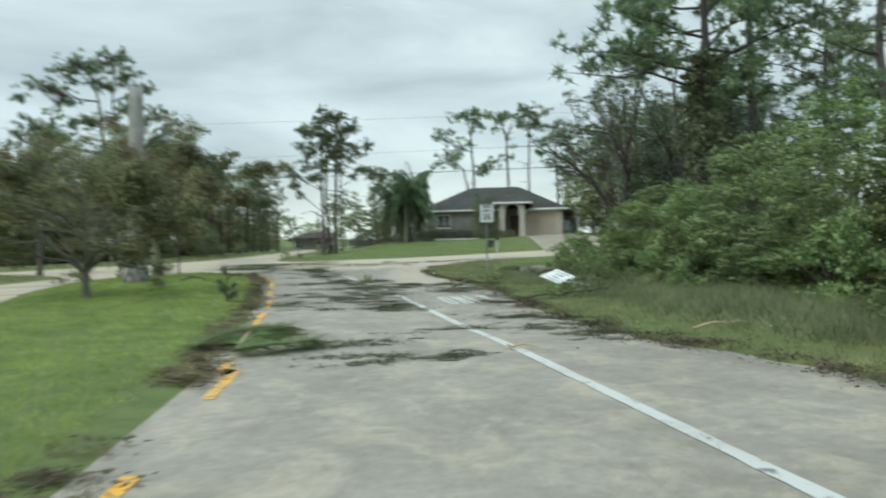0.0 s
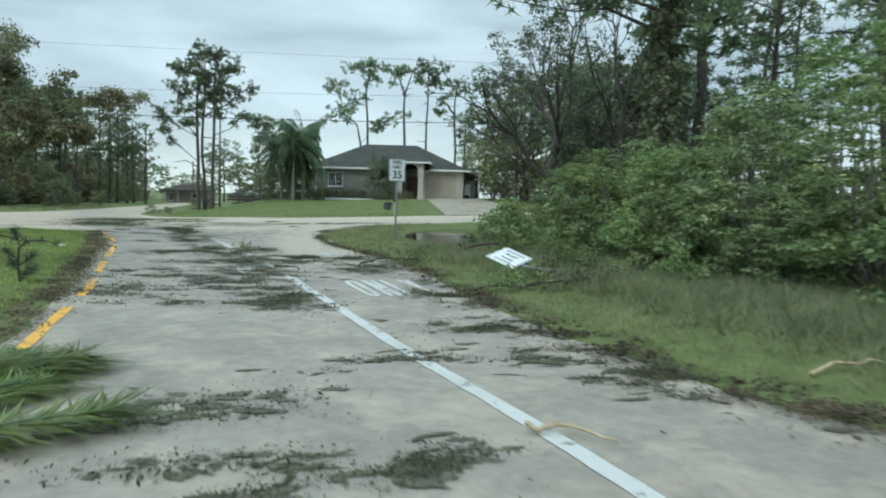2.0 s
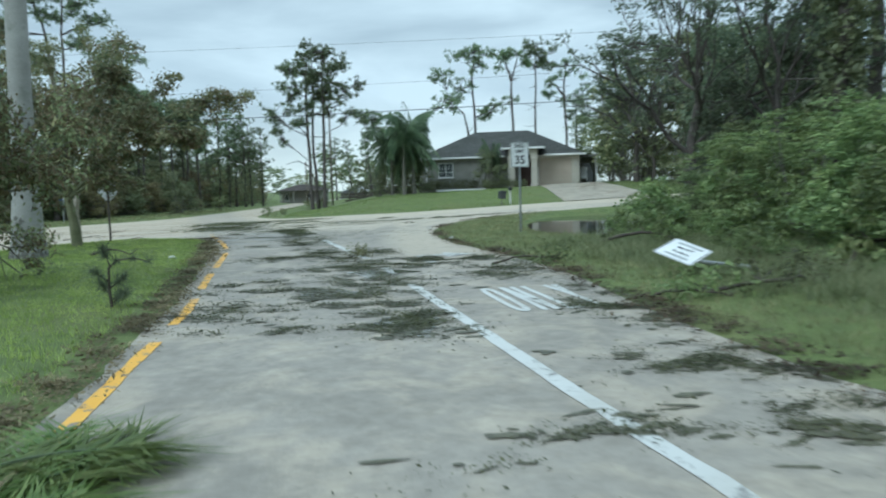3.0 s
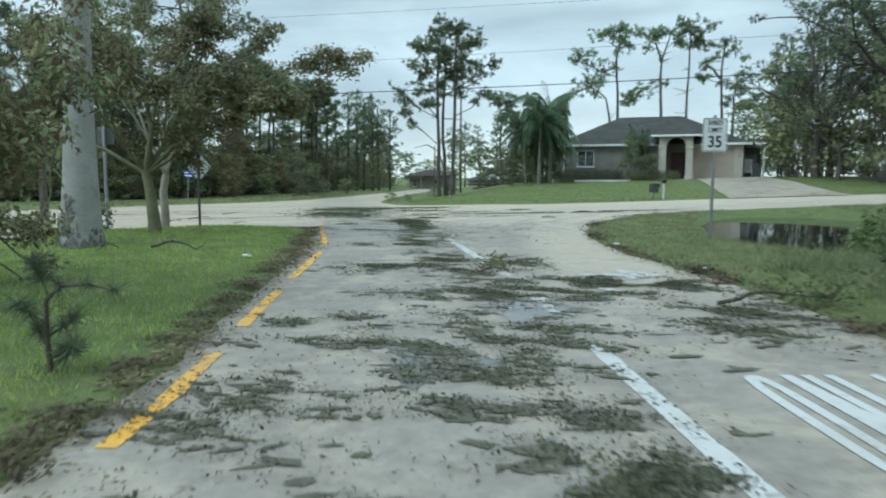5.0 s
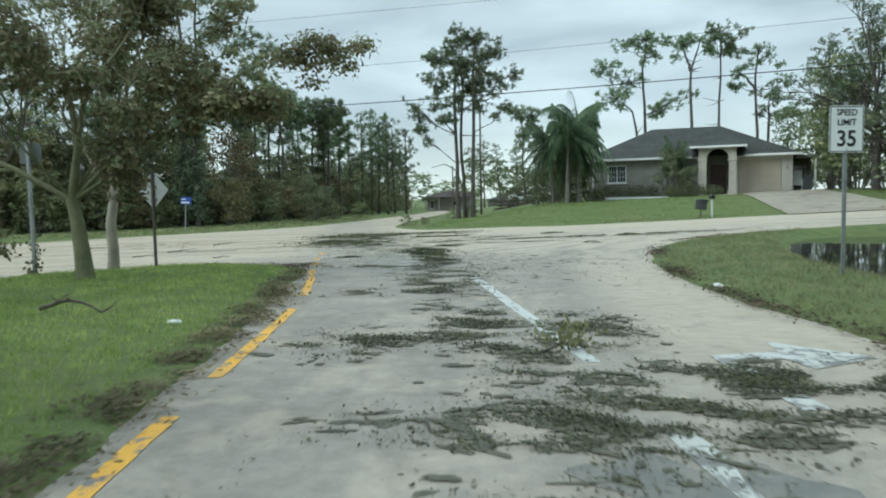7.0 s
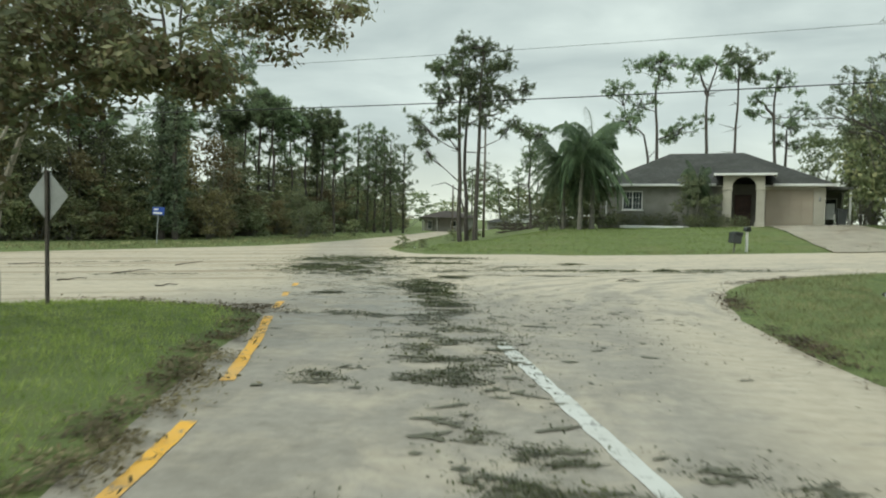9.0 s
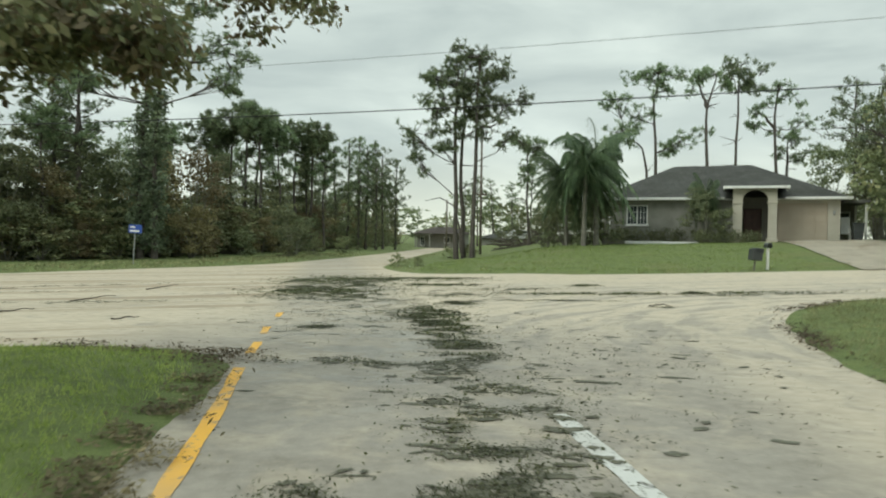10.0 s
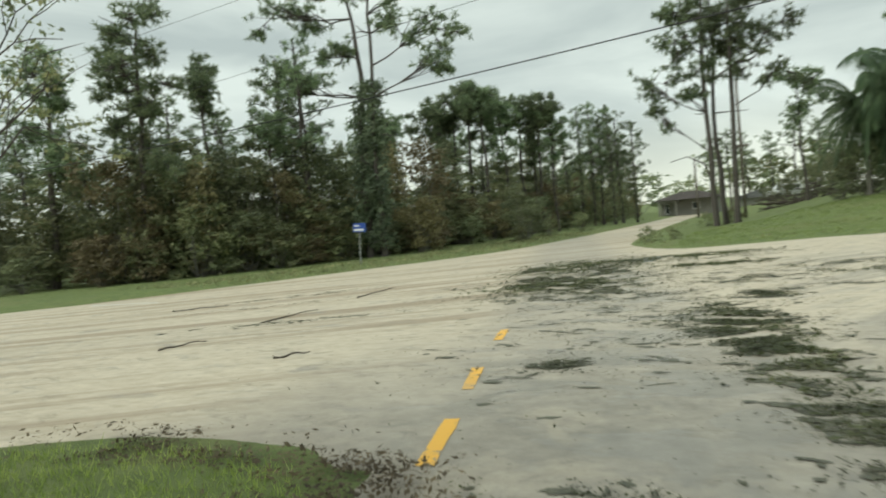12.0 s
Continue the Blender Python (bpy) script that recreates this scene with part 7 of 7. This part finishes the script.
def mud(name, rng, patches, n, label):
    """Thin wet mats of leaf mould with ragged outlines, drawn out across the road."""
    w = np.array([p[5] for p in patches], float)
    b = Buf()
    made = 0
    while made < n:
        P = patches[rng.choice(len(patches), p=w / w.sum())]
        a = radians(P[4])
        u, v = rng.normal() * P[2] * 0.55, rng.normal() * P[3] * 0.55
        x, y = P[0] + u * math.cos(a) - v * math.sin(a), P[1] + u * math.sin(a) + v * math.cos(a)
        if noise.noise(Vector((x * 1.6, y * 2.4, 3.0))) < -0.02:
            continue
        rx, ry, t = rng.uniform(0.03, 0.16) * rng.uniform(0.5, 1.4), rng.uniform(0.015, 0.06), rng.normal() * 0.4
        z = float(land(x, y)) + 0.0025 + 0.000002 * made
        pts = []
        for k in range(14):
            q, r = 2 * math.pi * k / 14, rng.uniform(0.55, 1.25)
            px, py = math.cos(q) * rx * r, math.sin(q) * ry * r
            pts.append((x + px * math.cos(t) - py * math.sin(t), y + px * math.sin(t) + py * math.cos(t), z))
        b.add([(x, y, z + 0.006)] + pts, [(0, k + 1, (k + 1) % 14 + 1) for k in range(14)])
        made += 1
    tagged(mesh_ob(name, b.v, b.f, M_mud), label, "debris", kind="stuff")


mud("mud_mats", l_rng, ROAD_STREAKS, 5600, "ragged wet mats of dark leaf mould on the road")
EDGE_DIRT = [(p[0] - 0.42, p[1], 0.34, 0.7, 8, 4) for p in YEL[::2] if -14 < p[1] < 15.5]
litter("dirt_strip", l_rng, EDGE_DIRT, 32000, M_straw, "dark mould and dead straw along the road edge", 0.05, 0.03, 0.035)
TIP_DIRT = [(-6.4, 17.3, 1.3, 0.5, -8, 4), (-4.6, 17.0, 0.8, 0.6, -30, 4)]
litter("dirt_strip", l_rng, TIP_DIRT, 4000, M_straw, "bare soil and dead straw round the tip of the island", 0.045, 0.05, 0.02)
RIGHT_DIRT = [(6.2, -8, 0.5, 1.6, 15, 3), (5.3, -5.4, 0.5, 1.2, 25, 3), (4.7, -2.6, 0.45, 1.4, 8, 3), (4.5, 0.6, 0.45, 1.6, 0, 3), (4.5, 4.2, 0.4, 1.6, 0, 3), (4.0, 8.2, 0.35, 1.6, 10, 3), (3.4, 11.6, 0.3, 1.5, 8, 2), (3.3, 15.2, 0.3, 1.6, -2, 2), (4.0, 20.4, 0.3, 2, -12, 2), (6.4, 25.6, 0.3, 1.5, -50, 2)]
litter("dirt_strip", l_rng, RIGHT_DIRT, 18000, M_straw, "dead straw and silt along the verge edge", 0.055, 0.03, 0.03)


def broken_branch(seed, label, m, length, r, mat=M_twig, twigs=7, arch=0.12, leafy_mat=None, bend=0.05):
    q = np.random.default_rng(seed)
    root = thing("fallen_branch", label, "branch", m, "fallen branches")
    b = Buf()
    pts = [np.array([length * (i / 6 - 0.5), q.normal() * bend * length, r + arch * math.sin(math.pi * i / 6) + q.normal() * 0.01]) for i in range(7)]
    b.tube(pts, [r * (1 - 0.1 * i) for i in range(7)], 7, True)
    ends = []
    for k in range(twigs):
        p = pts[q.integers(1, 7)]
        a = q.uniform(0, 6.3)
        e = p + np.array([math.cos(a), math.sin(a), q.uniform(-0.1, 0.7)]) * length * q.uniform(0.1, 0.3)
        e[2] = max(e[2], 0.02)
        tw = Buf()
        tw.tube([p, (p + e) / 2 + q.normal(size=3) * 0.02, e], [r * 0.45, r * 0.3, r * 0.12], 4)
        mesh_ob("twig", tw.v, tw.f, mat, root)
        ends.append(e)
    mesh_ob("wood", b.v, b.f, mat, root, smooth=True)
    if leafy_mat:
        soup("leaves", [leaves(q, np.array(ends), 26, 0.13, 0.09, 0.4)], leafy_mat, root)
    return root


broken_branch(1, "crooked dark branch lying on the island grass", pose(-5.1, 9.95, ground_at(-5.1, 9.95) + 0.03, 0, 0, -14), 1.0, 0.03, twigs=5, arch=0.12, bend=0.02)
broken_branch(2, "small dark twig lying on the island grass", pose(-6.2, 9.7, ground_at(-6.2, 9.7), 0, 0, 20), 0.4, 0.012)
broken_branch(3, "long broken limb with torn foliage on the verge", pose(6.1, 0.9, ground_at(6.1, 0.9), 0, 0, 12), 1.7, 0.03, twigs=14, arch=0.1, leafy_mat=M_litter)
broken_branch(4, "broken leafy limb on the verge", pose(5.0, 0.9, ground_at(5.0, 0.9), 0, 0, -30), 1.0, 0.02, twigs=16, arch=0.1, leafy_mat=M_shrub)
broken_branch(5, "pale stripped stick on the verge", pose(6.4, -4.6, ground_at(6.4, -4.6), 0, 0, 5), 1.2, 0.022, M_twig_pale, 2, 0.05)
broken_branch(6, "short pale stick on the road", pose(3.1, -5.6, 0.01, 0, 0, -35), 0.6, 0.02, M_twig_pale, 1, 0.03)
broken_branch(7, "leafy sprig dropped on the lane line", pose(0.75, 8.4, 0.01, 0, 0, 30), 0.5, 0.012, M_twig, 7, 0.06, M_verge)
broken_branch(8, "dark broken bough in the ditch grass", pose(7.0, 7.6, ground_at(7.0, 7.6), 0, 0, -25), 2.2, 0.05, M_twig, 12, 0.3, M_litter)
broken_branch(9, "broken leafy limb on the road edge", pose(4.0, 5.9, 0.02, 0, 0, 12), 1.4, 0.025, M_twig, 14, 0.1, M_litter)
for k, (x, y, a, ln) in enumerate(((-11.75, 26.4, 88, 2.0), (-11.05, 22.4, 80, 0.9), (-16.6, 28.8, 25, 1.6), (-8.1, 21.4, 40, 0.5), (-12.1, 31.0, 90, 2.2), (2.9, 25.9, 5, 0.5))):
    broken_branch(20 + k, "thin dark stick lying on the pale silt", pose(x, y, float(land(x, y)) + 0.004, 0, 0, a), ln, 0.018, M_twig, 1, 0.02, bend=0.008)
broken_branch(10, "dry forked branch leaning in the verge weeds", pose(8.6, 2.6, ground_at(8.6, 2.6), 0, -14, 30), 2.6, 0.05, M_twig, 9, 0.3)


def cut_frond(seed, label, m, length, r=0.012, n=130):
    """A shed palm frond: thick pale stalk and a fan of leaflets lying flat."""
    q = np.random.default_rng(seed)
    root = thing("palm_frond", label, "frond", m, "shed palm fronds")
    b = Buf()
    pts = [(0, length * (i / 7), 0.05 + 0.06 * math.sin(math.pi * i / 7)) for i in range(8)]
    b.tube(pts, [r * (1 - 0.1 * i) for i in range(8)], 5, True)
    mesh_ob("stalk", b.v, b.f, M_twig_pale if r > 0.02 else M_palm, root)
    tri = []
    for k in range(n):
        t = q.uniform(0.04, 1.0)
        a = np.array([0, length * t, 0.09])
        for s in (-1, 1):
            e = a + np.array([s * q.uniform(0.12, 0.5), q.uniform(0.05, 0.5), q.uniform(-0.09, 0.08)])
            tri.append((a - [0, 0.02, 0], a + [0, 0.02, 0], e))
    v = np.array(tri).reshape(-1, 3)
    soup("foliage", [(v, np.arange(len(v)).reshape(-1, 3))], M_palm_torn, root)


cut_frond(1, "shed green palm frond with a pale stalk at the road edge", pose(-0.75, -5.2, 0.02, 0, 0, 3), 2.3, 0.03)
cut_frond(2, "shed green palm frond flattened on the road edge", pose(-1.0, -4.6, 0.0, 0, 0, -40), 0.95)
cut_frond(3, "shed green palm frond flattened on the road edge", pose(-1.2, -3.6, 0.03, 0, 0, -70), 0.95)
cut_frond(5, "torn green palm frond heaped at the road edge", pose(-1.3, -5.2, 0.05, 0, 0, -10), 1.6)
cut_frond(6, "torn green palm frond heaped at the road edge", pose(-0.8, -3.9, 0.0, 0, 0, -35), 0.8)
cut_frond(4, "shed green palm frond flattened on the road edge", pose(-0.8, -5.4, 0.02, 0, 0, -60), 1.2)


def scraps(name, rng, spots, label):
    """Small crumpled bits of pale rubbish."""
    for x, y in spots:
        root = thing(name, label, "rubbish", pose(x, y, max(ground_at(x, y), float(land(x, y))) + 0.02, 0, 0, rng.uniform(0, 360)), "rubbish")
        bm = bmesh.new()
        bmesh.ops.create_icosphere(bm, subdivisions=1, radius=rng.uniform(0.04, 0.08))
        for v in bm.verts:
            v.co = Vector((v.co.x * rng.uniform(0.7, 1.8), v.co.y * rng.uniform(0.6, 1.2), v.co.z * rng.uniform(0.2, 0.6)))
        part("scrap", bm, M_trim, root)


scraps("paper_scrap", np.random.default_rng(303), [(4.1, 8.9), (7.9, 4.4), (-3.6, 9.6), (3.4, 12.9), (-6.3, 45.6), (-5.8, 46.0), (8.4, 1.2), (6.9, -4.9)], "small crumpled scrap of white litter")
